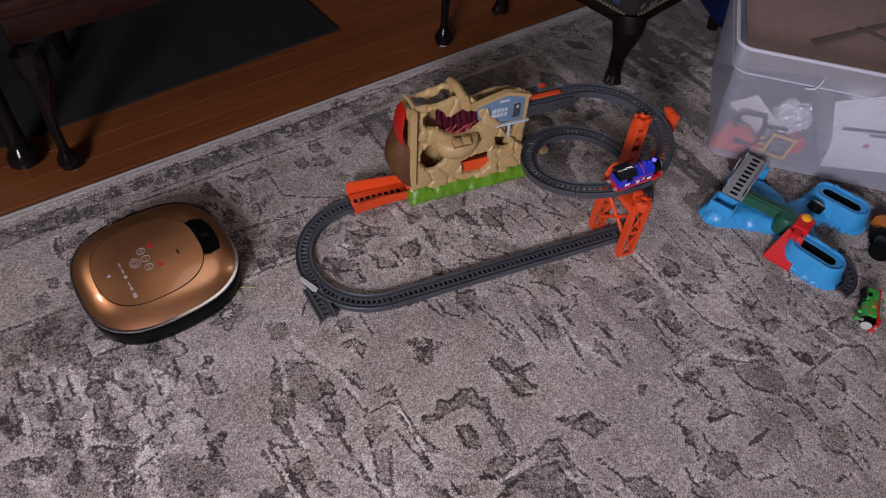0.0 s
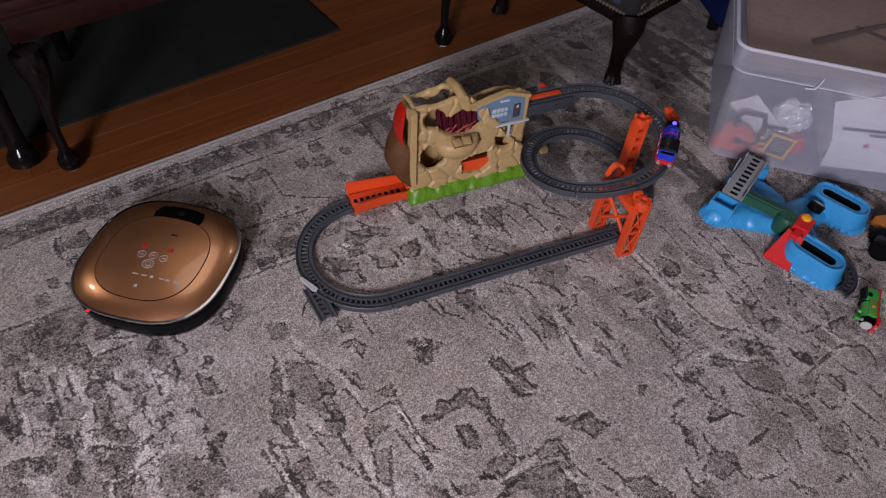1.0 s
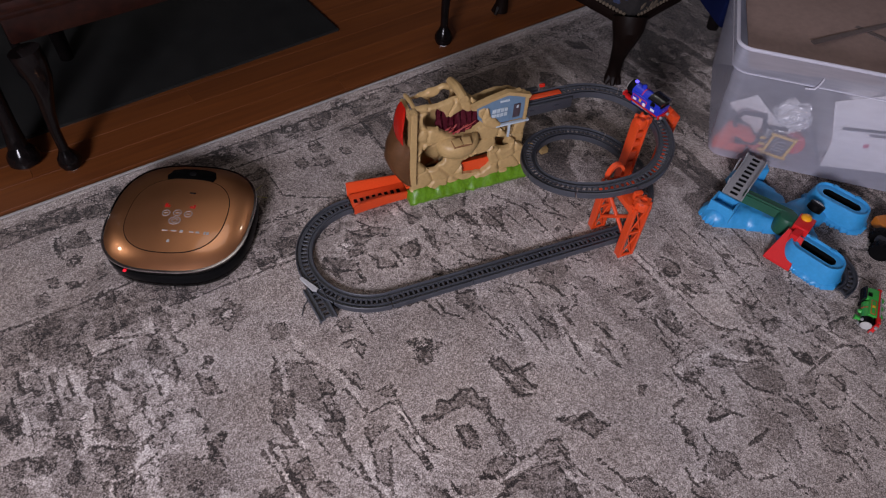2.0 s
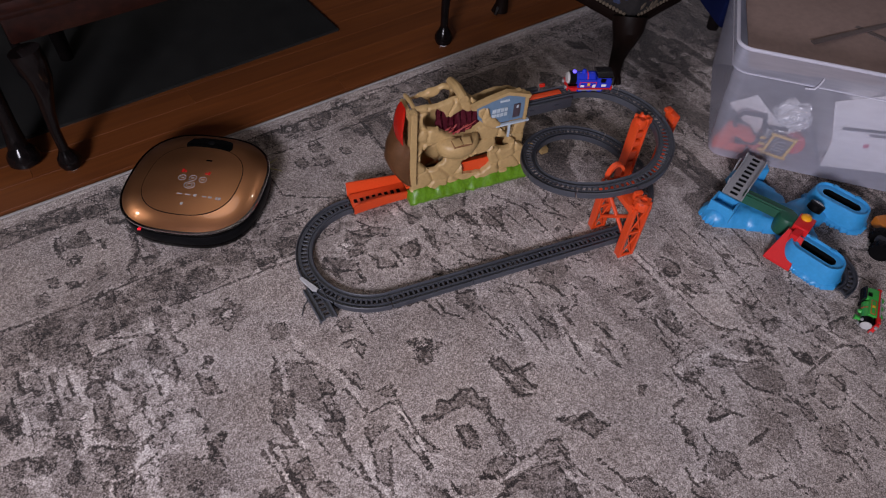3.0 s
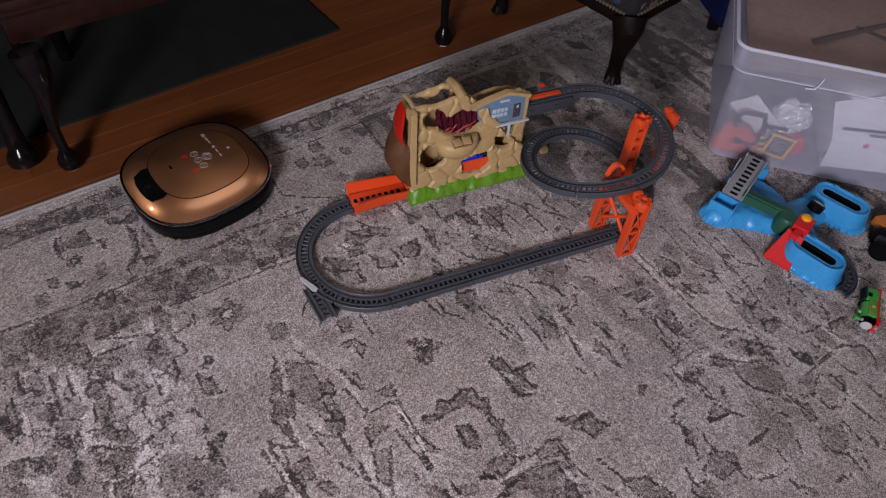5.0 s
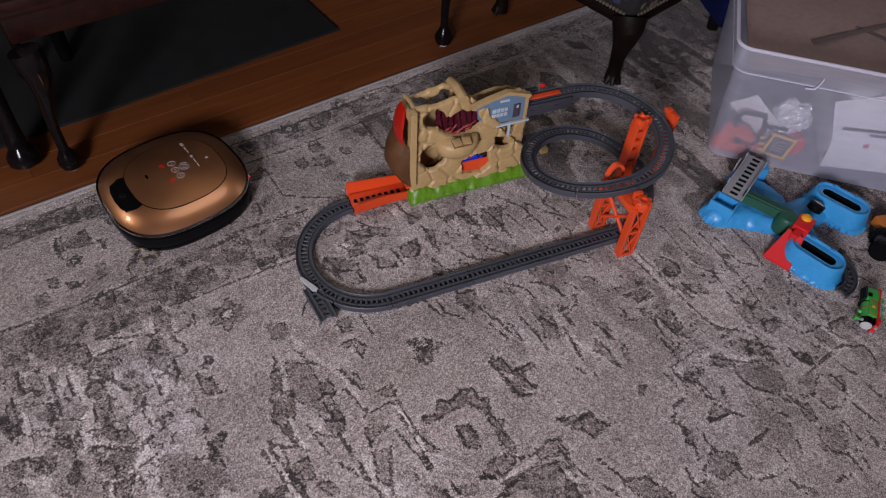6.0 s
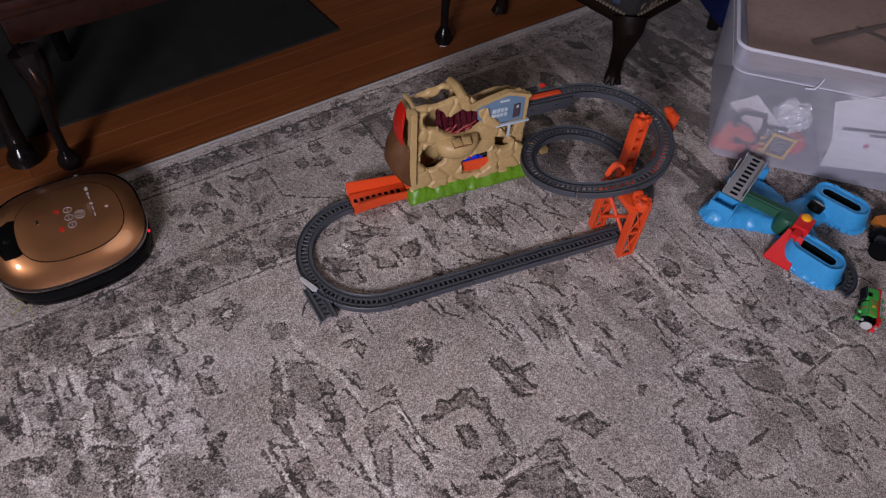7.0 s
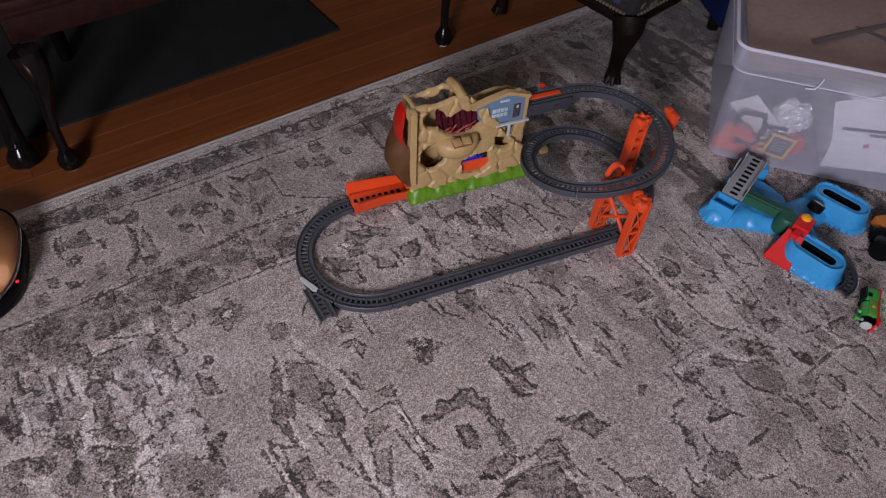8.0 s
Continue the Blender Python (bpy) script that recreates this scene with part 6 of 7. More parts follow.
def mountain():
    ob = thing("toy_mountain", "sand-coloured plastic toy mountain with caves and a green base", "toy mountain", (0.31, 0.17, 0), SET)
    outline = [(0.152, 0.02), (0.160, 0.09), (0.151, 0.165), (0.166, 0.292), (0.21, 0.288), (0.25, 0.296), (0.292, 0.303), (0.322, 0.276), (0.345, 0.235), (0.385, 0.185), (0.425, 0.142), (0.445, 0.115), (0.468, 0.10), (0.472, 0.02)]
    caves = [blob(0.214, 0.251, 0.029, 0.030, seed=2), blob(0.287, 0.222, 0.056, 0.036, 11, seed=3), blob(0.218, 0.134, 0.040, 0.046, seed=8), [(0.296, 0.048), (0.294, 0.095), (0.318, 0.104), (0.352, 0.110), (0.372, 0.108), (0.368, 0.08), (0.376, 0.062), (0.350, 0.044), (0.32, 0.048)], [(0.378, 0.118), (0.384, 0.150), (0.410, 0.150), (0.432, 0.128), (0.428, 0.106), (0.400, 0.108)]]
    part("rock_face", rock_wall(outline, caves, 0.130, 0.012, 0.02, seed=3.0), M_SAND, ob, "blocky sand-coloured rock face with caves", smooth=55)
    back = [(0.155, 0.0), (0.158, 0.262), (0.20, 0.28), (0.255, 0.292), (0.29, 0.291), (0.318, 0.262), (0.34, 0.236), (0.37, 0.243), (0.40, 0.25), (0.44, 0.243), (0.478, 0.225), (0.48, 0.0)]
    windows = [blob(0.197, 0.236, 0.034, 0.034, seed=4), blob(0.256, 0.252, 0.024, 0.027, seed=5), blob(0.2, 0.14, 0.03, 0.04, seed=6), blob(0.30, 0.2, 0.03, 0.02, seed=7)]
    part("rock_back", rock_wall(back, windows, 0.205, 0.008, -0.02, seed=8.0, relief=0.004), M_SAND, ob, smooth=50)
    # green foot of the rock
    bm = bmesh.new()
    rows = []
    for k in range(65):
        x = 0.146 + 0.334 * k / 64
        bump = 0.005 * noise.noise((x * 60, 1, 0)) + 0.003 * noise.noise((x * 150, 2, 0))
        rise = 0.034 + 0.012 * noise.noise((x * 25, 5, 0)) + 0.006 * noise.noise((x * 80, 5, 0))
        rows.append([bm.verts.new(c) for c in ((x, 0.112 + bump, 0.0), (x, 0.109 + bump, 0.010), (x, 0.115 + bump * 1.5, rise * 0.5), (x, 0.121 - bump, rise * 0.75), (x, 0.128, rise), (x, 0.140, rise), (x, 0.14, 0.0))])
    for a, b in zip(rows, rows[1:]):
        for k in range(7):
            bm.faces.new((a[k], a[(k + 1) % 7], b[(k + 1) % 7], b[k]))
    bm.faces.new(rows[0])
    bm.faces.new(rows[-1])
    part("grass_foot", bm, M_GRASS, ob, "bright green moulded grass foot", smooth=50)
    # cheek on the left end, with the opening for trains under it
    part("end_frame", plate([(0.150, 0.060), (0.146, 0.15), (0.150, 0.292), (0.166, 0.294), (0.163, 0.15), (0.166, 0.06)], 0.118, 0.142, 0.003), M_SAND, ob)
    part("end_frame", box((0.155, 0.170, 0.266), (0.012, 0.07, 0.020), 0.004), M_SAND, ob)
    # arch ribs over the top
    for x, z, r, w in ((0.282, 0.297, 0.013, 0.0), (0.166, 0.283, 0.006, 0.0)):
        pts = [(x + w * k / 8, 0.128 + 0.084 * k / 8, z - 0.006 * (k / 8) + 0.006 * math.sin(math.pi * k / 8)) for k in range(9)]
        part("roof_rib", tube(pts, [r * (0.9 + 0.25 * noise.noise((k * 0.9, x * 40, 0))) for k in range(9)], 10), M_SAND, ob)
    # ledge with two bricks
    bm = bmesh.new()
    loops = []
    for rx, ry, z in ((0.018, 0.010, 0.122), (0.036, 0.024, 0.134), (0.050, 0.035, 0.150), (0.055, 0.040, 0.166), (0.054, 0.039, 0.180), (0.049, 0.034, 0.187), (0.010, 0.006, 0.189)):
        row = []
        for k in range(19):
            a = math.pi * k / 18
            f = 1 + 0.10 * noise.noise((math.cos(a) * 2.2, math.sin(a) * 2.2, z * 45))
            row.append(bm.verts.new((0.274 + rx * f * math.cos(a), 0.129 - ry * f * math.sin(a), z)))
        loops.append(row)
    for a, b in zip(loops, loops[1:]):
        for k in range(18):
            bm.faces.new((a[k], a[k + 1], b[k + 1], b[k]))
    ledge = part("ledge", bm, M_SAND, ob, "rounded stone ledge", smooth=60)
    for x, y, a in ((0.262, 0.104, 6), (0.2865, 0.104, -6)):
        part("brick", box((x, y, 0.189), (0.022, 0.022, 0.012), 0.0025, pose(0, 0, 0, 10, 0, a)), M_SAND, ledge)
    part("brick_joint", box((0.274, 0.104, 0.1885), (0.0475, 0.0235, 0.006), 0.001, pose(0, 0, 0, 8, 0, 0)), M_BROWN, ledge, "dark joint round the bricks")
    # lava behind the upper cave
    bm = bmesh.new()
    rows = []
    for j in range(11):
        row = []
        for i in range(27):
            x, z = 0.225 + 0.125 * i / 26, 0.168 + 0.088 * j / 10
            row.append(bm.verts.new((x, 0.160 + 0.006 * math.sin(i * 1.9 + noise.noise((i * 0.4, j * 0.3, 0)) * 2) - 0.02 * (1 - j / 10) ** 2, z)))
        rows.append(row)
    for a, b in zip(rows, rows[1:]):
        for k in range(26):
            bm.faces.new((a[k], a[k + 1], b[k + 1], b[k]))
    bmesh.ops.solidify(bm, geom=bm.faces[:], thickness=0.003)
    lava = part("lava_wall", bm, M_LAVA, ob, "dark maroon folded lava wall", smooth=60)
    rng = random.Random(8)
    for k in range(14):
        x = rng.uniform(0.238, 0.335)
        z = rng.uniform(0.186, 0.206)
        part("lava_flow", tube([(x, 0.141, z), (x + 0.006, 0.139, z + 0.003), (x + rng.uniform(0.01, 0.02), 0.142, z + rng.uniform(0.004, 0.012))], [0.001, rng.uniform(0.001, 0.0028), 0.001], 6), M_LAVAGLOW, lava, "brighter red lava streak")
    # red slide door and brown boulder chute at the end
    bm = bmesh.new()
    rows = []
    for j in range(13):
        z = 0.135 + 0.15 * j / 12
        w = 0.031 * math.sqrt(max(0.02, 1 - (abs(j - 6) / 6.4) ** 3))
        out = 0.020 * math.sin(math.pi * (j + 0.6) / 13.2)
        rows.append([bm.verts.new((0.150 - out * (0.6 + 0.4 * math.cos(a)) * 1.2, 0.172 + w * math.sin(a), z)) for a in [-math.pi / 2 + math.pi * k / 10 for k in range(11)]])
    for a, b in zip(rows, rows[1:]):
        for k in range(10):
            bm.faces.new((a[k], a[k + 1], b[k + 1], b[k]))
    bmesh.ops.solidify(bm, geom=bm.faces[:], thickness=-0.004)
    part("red_door", bm, M_REDGLOSS, ob, "glossy red curved door", smooth=60)
    bm = bmesh.new()
    rows = []
    for j in range(15):
        t = j / 14
        z = 0.062 + 0.148 * t
        bulge = 0.056 * math.sin(math.pi * (0.12 + 0.80 * t)) ** 0.8
        row = []
        for k in range(15):
            a = -math.pi / 2 + math.pi * k / 14
            top = 0.03 * t * t * (1 - abs(k - 7) / 7) * 1.0
            row.append(bm.verts.new((0.158 - bulge * (0.25 + 0.75 * math.cos(a)) - 0.004 * noise.noise((k * 0.7, j * 0.6, 3)), 0.172 + 0.052 * math.sin(a), z - 0.02 * t * (k < 5))))
        rows.append(row)
    for a, b in zip(rows, rows[1:]):
        for k in range(14):
            bm.faces.new((a[k], a[k + 1], b[k + 1], b[k]))
    bmesh.ops.solidify(bm, geom=bm.faces[:], thickness=-0.005)
    part("boulder_chute", bm, M_BROWN, ob, "brown rounded boulder chute", smooth=60)
    # solid black block stands for the shade in the gap by the door
    part("door_slot_shade", box((0.160, 0.150, 0.18), (0.010, 0.018, 0.11), 0.002), M_BLACK, ob)
    # inner orange track and floor
    part("inner_track", box((0.31, 0.168, 0.036), (0.33, 0.05, 0.008), 0.001), M_ORANGE, ob, "orange inner track")
    part("inner_wall", box((0.33, 0.1425, 0.059), (0.12, 0.003, 0.042), 0.001), M_ORANGE, ob)
    part("inner_base", box((0.315, 0.17, 0.016), (0.32, 0.06, 0.030), 0.002), M_BROWN, ob)
    # shed front under the eaves
    wall = part("shed_front", plate([(0.316, 0.278), (0.322, 0.230), (0.350, 0.204), (0.449, 0.204), (0.444, 0.272), (0.395, 0.290)], 0.124, 0.130, 0.001), M_SHED, ob, "grey-blue shed front sticker")
    part("eave", sweep([(0.006, -0.004), (0.006, 0.005), (-0.008, 0.005), (-0.008, -0.004)], [(0.300, 0.124, 0.272), (0.350, 0.124, 0.287), (0.392, 0.124, 0.296), (0.420, 0.124, 0.287), (0.454, 0.124, 0.274)]), M_SAND, ob, "sand-coloured eave")
    part("corner_post", box((0.449, 0.124, 0.238), (0.008, 0.010, 0.075), 0.002), M_SAND, ob)
    part("rail_bar", box((0.415, 0.120, 0.200), (0.090, 0.008, 0.005), 0.001), M_SHEDPALE, ob, "pale bar under the shed")
    part("rail_bar", box((0.408, 0.120, 0.178), (0.005, 0.006, 0.042), 0.001), M_SHEDPALE, ob)
    part("shed_door", box((0.424, 0.1225, 0.235), (0.018, 0.003, 0.040), 0.0006), M_SHEDDARK, wall, "dark painted door")
    part("door_pane", box((0.424, 0.1212, 0.248), (0.006, 0.002, 0.007)), M_SHEDPALE, wall)
    for z in (0.232, 0.246):
        win = part("window", box((0.378, 0.1225, z), (0.040, 0.003, 0.010), 0.0006), M_SHEDPALE, wall, "pale painted window")
        for k in range(3):
            part("glazing_bar", box((0.368 + 0.010 * k, 0.1208, z), (0.0012, 0.0015, 0.010)), M_SHED, win)
    part("sign", box((0.388, 0.1225, 0.272), (0.024, 0.003, 0.005)), M_SHEDPALE, wall)
    for k, x in enumerate((0.352, 0.46)):
        part("ridge_stone", box((0.425 + 0.012 * k, 0.131, 0.287 - 0.006 * k), (0.014, 0.012, 0.010), 0.003, pose(0, 0, 0, 5, 8 * k, 20)), M_SAND, ob)
    part("rock_spur", rock_wall([(0.425, 0.06), (0.430, 0.15), (0.452, 0.19), (0.462, 0.205), (0.474, 0.195), (0.472, 0.06)], [], 0.150, 0.02, 0.0, seed=15.0), M_SAND, ob, smooth=50)
    part("rock_lip", rock_wall([(0.318, 0.262), (0.345, 0.262), (0.356, 0.235), (0.384, 0.205), (0.368, 0.190), (0.338, 0.215), (0.322, 0.245)], [], 0.119, 0.012, 0.0, seed=21.0, relief=0.003), M_SAND, ob, smooth=40)
    part("knob", lathe([(0.006, -0.008), (0.007, 0), (0.004, 0.006)], (0.486, 0.128, 0.10), pose(0, 0, 0, 0, 90, 0)), M_SAND, ob)
    return ob


mountain()


def cream_clip():
    ob = thing("sand_clip", "small sand-coloured plastic clip lying on the rug", "toy piece", (0.258, 1.443, 0))
    part("block", box((0.262, 1.440, 0.008), (0.024, 0.018, 0.016), 0.003, pose(0, 0, 0, 0, 0, 30)), M_SAND, ob)
    part("pin", rod((0.262, 1.45, 0.010), (0.262, 1.45, 0.018), 0.004), M_SAND, ob)


cream_clip()

# ================= engines =================
def engine(name, label, body, trim, base, m, group="toy engines", cab=True):
    """A toy tank engine, 11.5 cm long, nose towards +x, wheels on z = 0."""
    ob = thing(name, label, "toy train", base, m, group)
    L = 0.058
    b = part("boiler", rod((-0.012, 0, 0.034), (0.050, 0, 0.034), 0.0165, n=28), body, ob)
    part("smokebox", rod((0.036, 0, 0.034), (0.0525, 0, 0.034), 0.0172, n=28), M_BLACK, b)
    part("band", rod((0.006, 0, 0.034), (0.0085, 0, 0.034), 0.0170, n=28), trim, b)
    part("face", lathe([(0.0145, 0), (0.0150, 0.002), (0.012, 0.005), (0.003, 0.006)], (0.0525, 0, 0.034), pose(0, 0, 0, 0, 90, 0)), M_FACE, ob, "plain pale grey disc at the nose")
    if not cab:
        part("funnel", lathe([(0.0055, 0), (0.0048, 0.008), (0.0065, 0.015), (0.0072, 0.018), (0.004, 0.018)], (0.040, 0, 0.048)), body, b)
    part("dome", lathe([(0.0062, 0), (0.006, 0.005), (0.0045, 0.009), (0.001, 0.0105)], (0.016, 0, 0.0485)), body, b)
    for s in (1, -1):
        t = part("side_tank", box((0.006, s * 0.0165, 0.028), (0.052, 0.008, 0.023), 0.003), body, ob)
        part("stripe", box((0.006, s * 0.0207, 0.028), (0.044, 0.0008, 0.013), 0.0003), trim, t, "red lining")
        part("stripe", box((0.006, s * 0.0212, 0.028), (0.040, 0.0008, 0.010), 0.0003), body, t)
        part("number_bar", box((0.004, s * 0.0217, 0.028), (0.007, 0.0008, 0.008), 0.0003), M_YELLOW, t)
        if not cab:
            part("lamp", lathe([(0.0045, 0), (0.0045, 0.004), (0.003, 0.005)], (0.046, s * 0.009, 0.0475), pose(0, 0, 0, 0, 40, 0)), M_STEEL, ob)
        for x, w, hgt in ((0.020, 0.010, 0.006), (-0.010, 0.008, 0.009), (-0.036, 0.012, 0.007)) if cab else ():
            part("print_bar", box((x, s * 0.0222 if x > -0.02 else s * 0.0204, 0.024), (w, 0.0008, hgt), 0.0003), M_WHITE, ob, "white printed mark")
        part("running_plate", box((0, s * 0.0165, 0.0145), (0.104, 0.010, 0.004), 0.001), trim, ob)
        for x in (-0.030, -0.004, 0.022):
            w = part("wheel", rod((x, s * 0.0105, 0.0095), (x, s * 0.0145, 0.0095), 0.0095, n=22), M_BLUE if body is M_BLUE else M_LOCOGREEN, ob)
            part("hub", rod((x, s * 0.0146, 0.0095), (x, s * 0.0162, 0.0095), 0.003, n=12), M_STEEL, w)
        part("coupling_rod", box((-0.004, s * 0.0172, 0.0085), (0.060, 0.0016, 0.0032), 0.0006), M_STEEL, ob)
        part("cylinder", rod((0.032, s * 0.0165, 0.0105), (0.046, s * 0.0165, 0.0105), 0.0055, n=14), trim, ob)
    if cab:
        part("lamp", lathe([(0.0050, 0), (0.0050, 0.004), (0.003, 0.006)], (0.041, 0, 0.0495)), M_HEADLAMP, ob, "glowing blue-violet lamp")
    part("cab", box((-0.035, 0, 0.032), (0.034, 0.040, 0.033), 0.003), body, ob)
    for s in (1, -1):
        part("cab_window", box((-0.032, s * 0.0198, 0.039), (0.013, 0.0012, 0.012), 0.002), M_BLACK, ob)
    roof = sweep([(0.0225, 0.0), (0.021, 0.004), (0.012, 0.0075), (0, 0.0088), (-0.012, 0.0075), (-0.021, 0.004), (-0.0225, 0.0)], [(-0.055, 0, 0.0475), (-0.015, 0, 0.0475)])
    part("roof", roof, M_ROOF, ob, "glossy black cab roof")
    part("bunker", box((-0.0515, 0, 0.026), (0.010, 0.038, 0.024), 0.003), body, ob)
    part("coal", box((-0.0515, 0, 0.040), (0.008, 0.032, 0.006), 0.002), M_BLACK, ob)
    for x in (0.0555, -0.0575):
        beam = part("buffer_beam", box((x, 0, 0.0145), (0.005, 0.040, 0.011), 0.001), trim, ob, "red buffer beam")
        for s in (1, -1):
            part("buffer", rod((x, s * 0.013, 0.0145), (x + math.copysign(0.007, x), s * 0.013, 0.0145), 0.0042, n=12), M_STEEL, beam)
    part("frame", box((0, 0, 0.0105), (0.104, 0.018, 0.007), 0.001), M_BLACK, ob)
    return ob


ENGINE = engine("toy_engine", "blue toy tank engine with red trim and black roof", M_BLUE, M_RED, (0, 0, 0), IDENT)

GREEN = engine("toy_engine", "green toy engine with red trim lying on its side", M_LOCOGREEN, M_RED, (0, 0, 0), IDENT, cab=False)
GREEN.matrix_basis = pose(1.030, 0.942, 0.0192, 88, 0, 247) @ Matrix.Diagonal((0.98, 0.82, 0.86, 1))

# ================= blue play base =================
def play_base():
    ob = thing("play_base", "bright blue plastic toy base with crane and red slide", "toy playset", (0.88, 1.2, 0))

    def cap(x, y, ax, ay, bx, by, r):
        dx, dy = bx - ax, by - ay
        t = min(1, max(0, ((x - ax) * dx + (y - ay) * dy) / (dx * dx + dy * dy)))
        return math.hypot(x - ax - t * dx, y - ay - t * dy) - r

    arms = ((0.712, 1.238, 0.80, 1.245, 0.036, 0.036), (0.80, 1.245, 0.90, 1.235, 0.046, 0.032), (0.90, 1.235, 0.96, 1.27, 0.04, 0.030), (1.002, 1.298, 1.058, 1.254, 0.044, 0.018),
            (0.90, 1.21, 0.905, 1.17, 0.045, 0.034), (0.886, 1.112, 0.932, 1.068, 0.044, 0.018), (0.81, 1.375, 0.87, 1.30, 0.030, 0.028), (0.80, 1.36, 0.80, 1.27, 0.03, 0.03))
    slots = ((1.002, 1.300, 1.058, 1.254, 0.010), (0.886, 1.112, 0.934, 1.066, 0.010))
    x0, y0, cell, nx, ny = 0.655, 1.00, 0.0055, 90, 78
    bm = bmesh.new()
    grid = {}
    for i in range(nx):
        for j in range(ny):
            x, y = x0 + i * cell, y0 + j * cell
            best, z = 9.0, 0.0
            for ax, ay, bx, by, r, hgt in arms:
                s = cap(x, y, ax, ay, bx, by, r)
                s += 0.004 * noise.noise((x * 70, y * 70, 0))
                wall = min(1, max(0, (0.010 - s) / 0.022))
                z = max(z, hgt * wall ** 0.55 if wall > 0 else 0)
                best = min(best, s)
            if best < 0.010:
                z += 0.003 * noise.noise((x * 45, y * 45, 4)) + 0.0015 * noise.noise((x * 130, y * 130, 4))
                grid[i, j] = bm.verts.new((x, y, max(z, 0.002)))
    for (i, j), v in grid.items():
        if all(k in grid for k in ((i + 1, j), (i + 1, j + 1), (i, j + 1))):
            bm.faces.new((v, grid[i + 1, j], grid[i + 1, j + 1], grid[i, j + 1]))
    loose = [v for v in bm.verts if not v.link_faces]
    bmesh.ops.delete(bm, geom=loose, context="VERTS")
    rim = [e for e in bm.edges if e.is_boundary]
    made = bmesh.ops.extrude_edge_only(bm, edges=rim)
    for v in [g for g in made["geom"] if isinstance(g, bmesh.types.BMVert)]:
        v.co.z = 0.0
    base = part("base", bm, M_SKY, ob, "melted-looking blue moulded base", smooth=60)
    for ax, ay, bx, by, r in slots:
        # an upright-walled station with a rim round its slot
        rings = ((0.044, 0.0), (0.041, 0.030), (0.0365, 0.052), (0.035, 0.058), (0.0325, 0.060), (0.0300, 0.0585), (0.029, 0.054), (0.0150, 0.054), (0.0138, 0.053))
        bm = bmesh.new()
        loops = []
        for g, z in rings:
            loops.append([bm.verts.new((x + (0.0016 * noise.noise((x * 160, y * 160, z * 30)) if 0.005 < z < 0.05 and g > 0.03 else 0), y, z)) for x, y in stadium(ax, ay, bx, by, g, 14)])
        for a, b in zip(loops, loops[1:]):
            for k in range(len(a)):
                bm.faces.new((a[k], a[(k + 1) % len(a)], b[(k + 1) % len(a)], b[k]))
        part("station", bm, M_SKY, base, "upright blue station with a long slot")
        # black lining paints the deep shade inside the slot
        well = bmesh.new()
        lo, hi = [[well.verts.new((x, y, z)) for x, y in stadium(ax, ay, bx, by, 0.0139, 14)] for z in (0.024, 0.0528)]
        well.faces.new(lo)
        for k in range(len(lo)):
            well.faces.new((lo[k], lo[(k + 1) % len(lo)], hi[(k + 1) % len(lo)], hi[k]))
        part("slot_well_shade", well, M_BLACK, base, "well of the slot, blackened for its deep shade")
        px, py = (ay - by), (bx - ax)
        n = math.hypot(px, py)
        for t in (0.1, 0.9):
            part("clip", box((ax + (bx - ax) * t + px / n * 0.020, ay + (by - ay) * t + py / n * 0.020, 0.066), (0.012, 0.008, 0.008), 0.0015, pose(0, 0, 0, 0, 0, -39)), M_SKY, base)
    rot = pose(0, 0, 0, 0, 0, -43)
    bx = part("bin", box((0.716, 1.236, 0.018), (0.058, 0.042, 0.036), 0.003, pose(0, 0, 0, 0, 0, -38)), M_SKY, ob, "square open blue bin")
    for a, s in (((0, 0.020), (0.062, 0.006)), ((0, -0.020), (0.062, 0.006)), ((0.029, 0), (0.006, 0.045)), ((-0.029, 0), (0.006, 0.045))):
        c = pose(0, 0, 0, 0, 0, -38) @ Vector((*a, 0))
        part("bin_rim", box((0.716 + c.x, 1.236 + c.y, 0.030), (*s, 0.060), 0.002, pose(0, 0, 0, 0, 0, -38)), M_SKY, bx)
    # crane arm and turret
    arm = part("crane_arm", sweep([(0.016, 0.0), (0.013, 0.024), (-0.013, 0.024), (-0.016, 0.0)], [(0.772, 1.270, 0.040), (0.82, 1.236, 0.044), (0.872, 1.200, 0.044)]), M_DKGREEN, ob, "dark green crane arm")
    part("arm_rib", tube([(0.772, 1.262, 0.067), (0.872, 1.192, 0.070)], 0.003, 8), M_DKGREEN, arm)
    part("turret", lathe([(0.026, 0), (0.027, 0.012), (0.027, 0.040), (0.022, 0.050), (0.008, 0.053)], (0.862, 1.190, 0.020)), M_DKGREEN, ob, "dark green turret")
    knob = part("knob", lathe([(0.020, 0), (0.020, 0.018), (0.014, 0.021)], (0.950, 1.243, 0.045), pose(0, 0, 0, 0, 20, 30)), M_BLACK, ob, "dark round knob")
    for k in (-1, 0, 1):
        part("knob_mark", box((0.955 + 0.005 * k, 1.246 - 0.003 * k, 0.0655), (0.002, 0.016, 0.003), 0.0, pose(0, 0, 0, 0, 20, 30)), M_STEEL, knob)
    # red box with its amber button, and the red slide
    rot = pose(0, 0, 0, 0, 0, -45)
    red = part("red_box", box((0.892, 1.165, 0.052), (0.040, 0.052, 0.050), 0.004, pose(0, 0, 0, 0, 0, -38)), M_RED, ob, "red box")
    part("button", lathe([(0.013, 0), (0.013, 0.004), (0.010, 0.008), (0.004, 0.010)], (0.898, 1.178, 0.076)), M_BUTTON, red, "amber push button")
    bm = bmesh.new()
    top = [Vector((0.852, 1.150, 0.066)), Vector((0.880, 1.118, 0.066))]
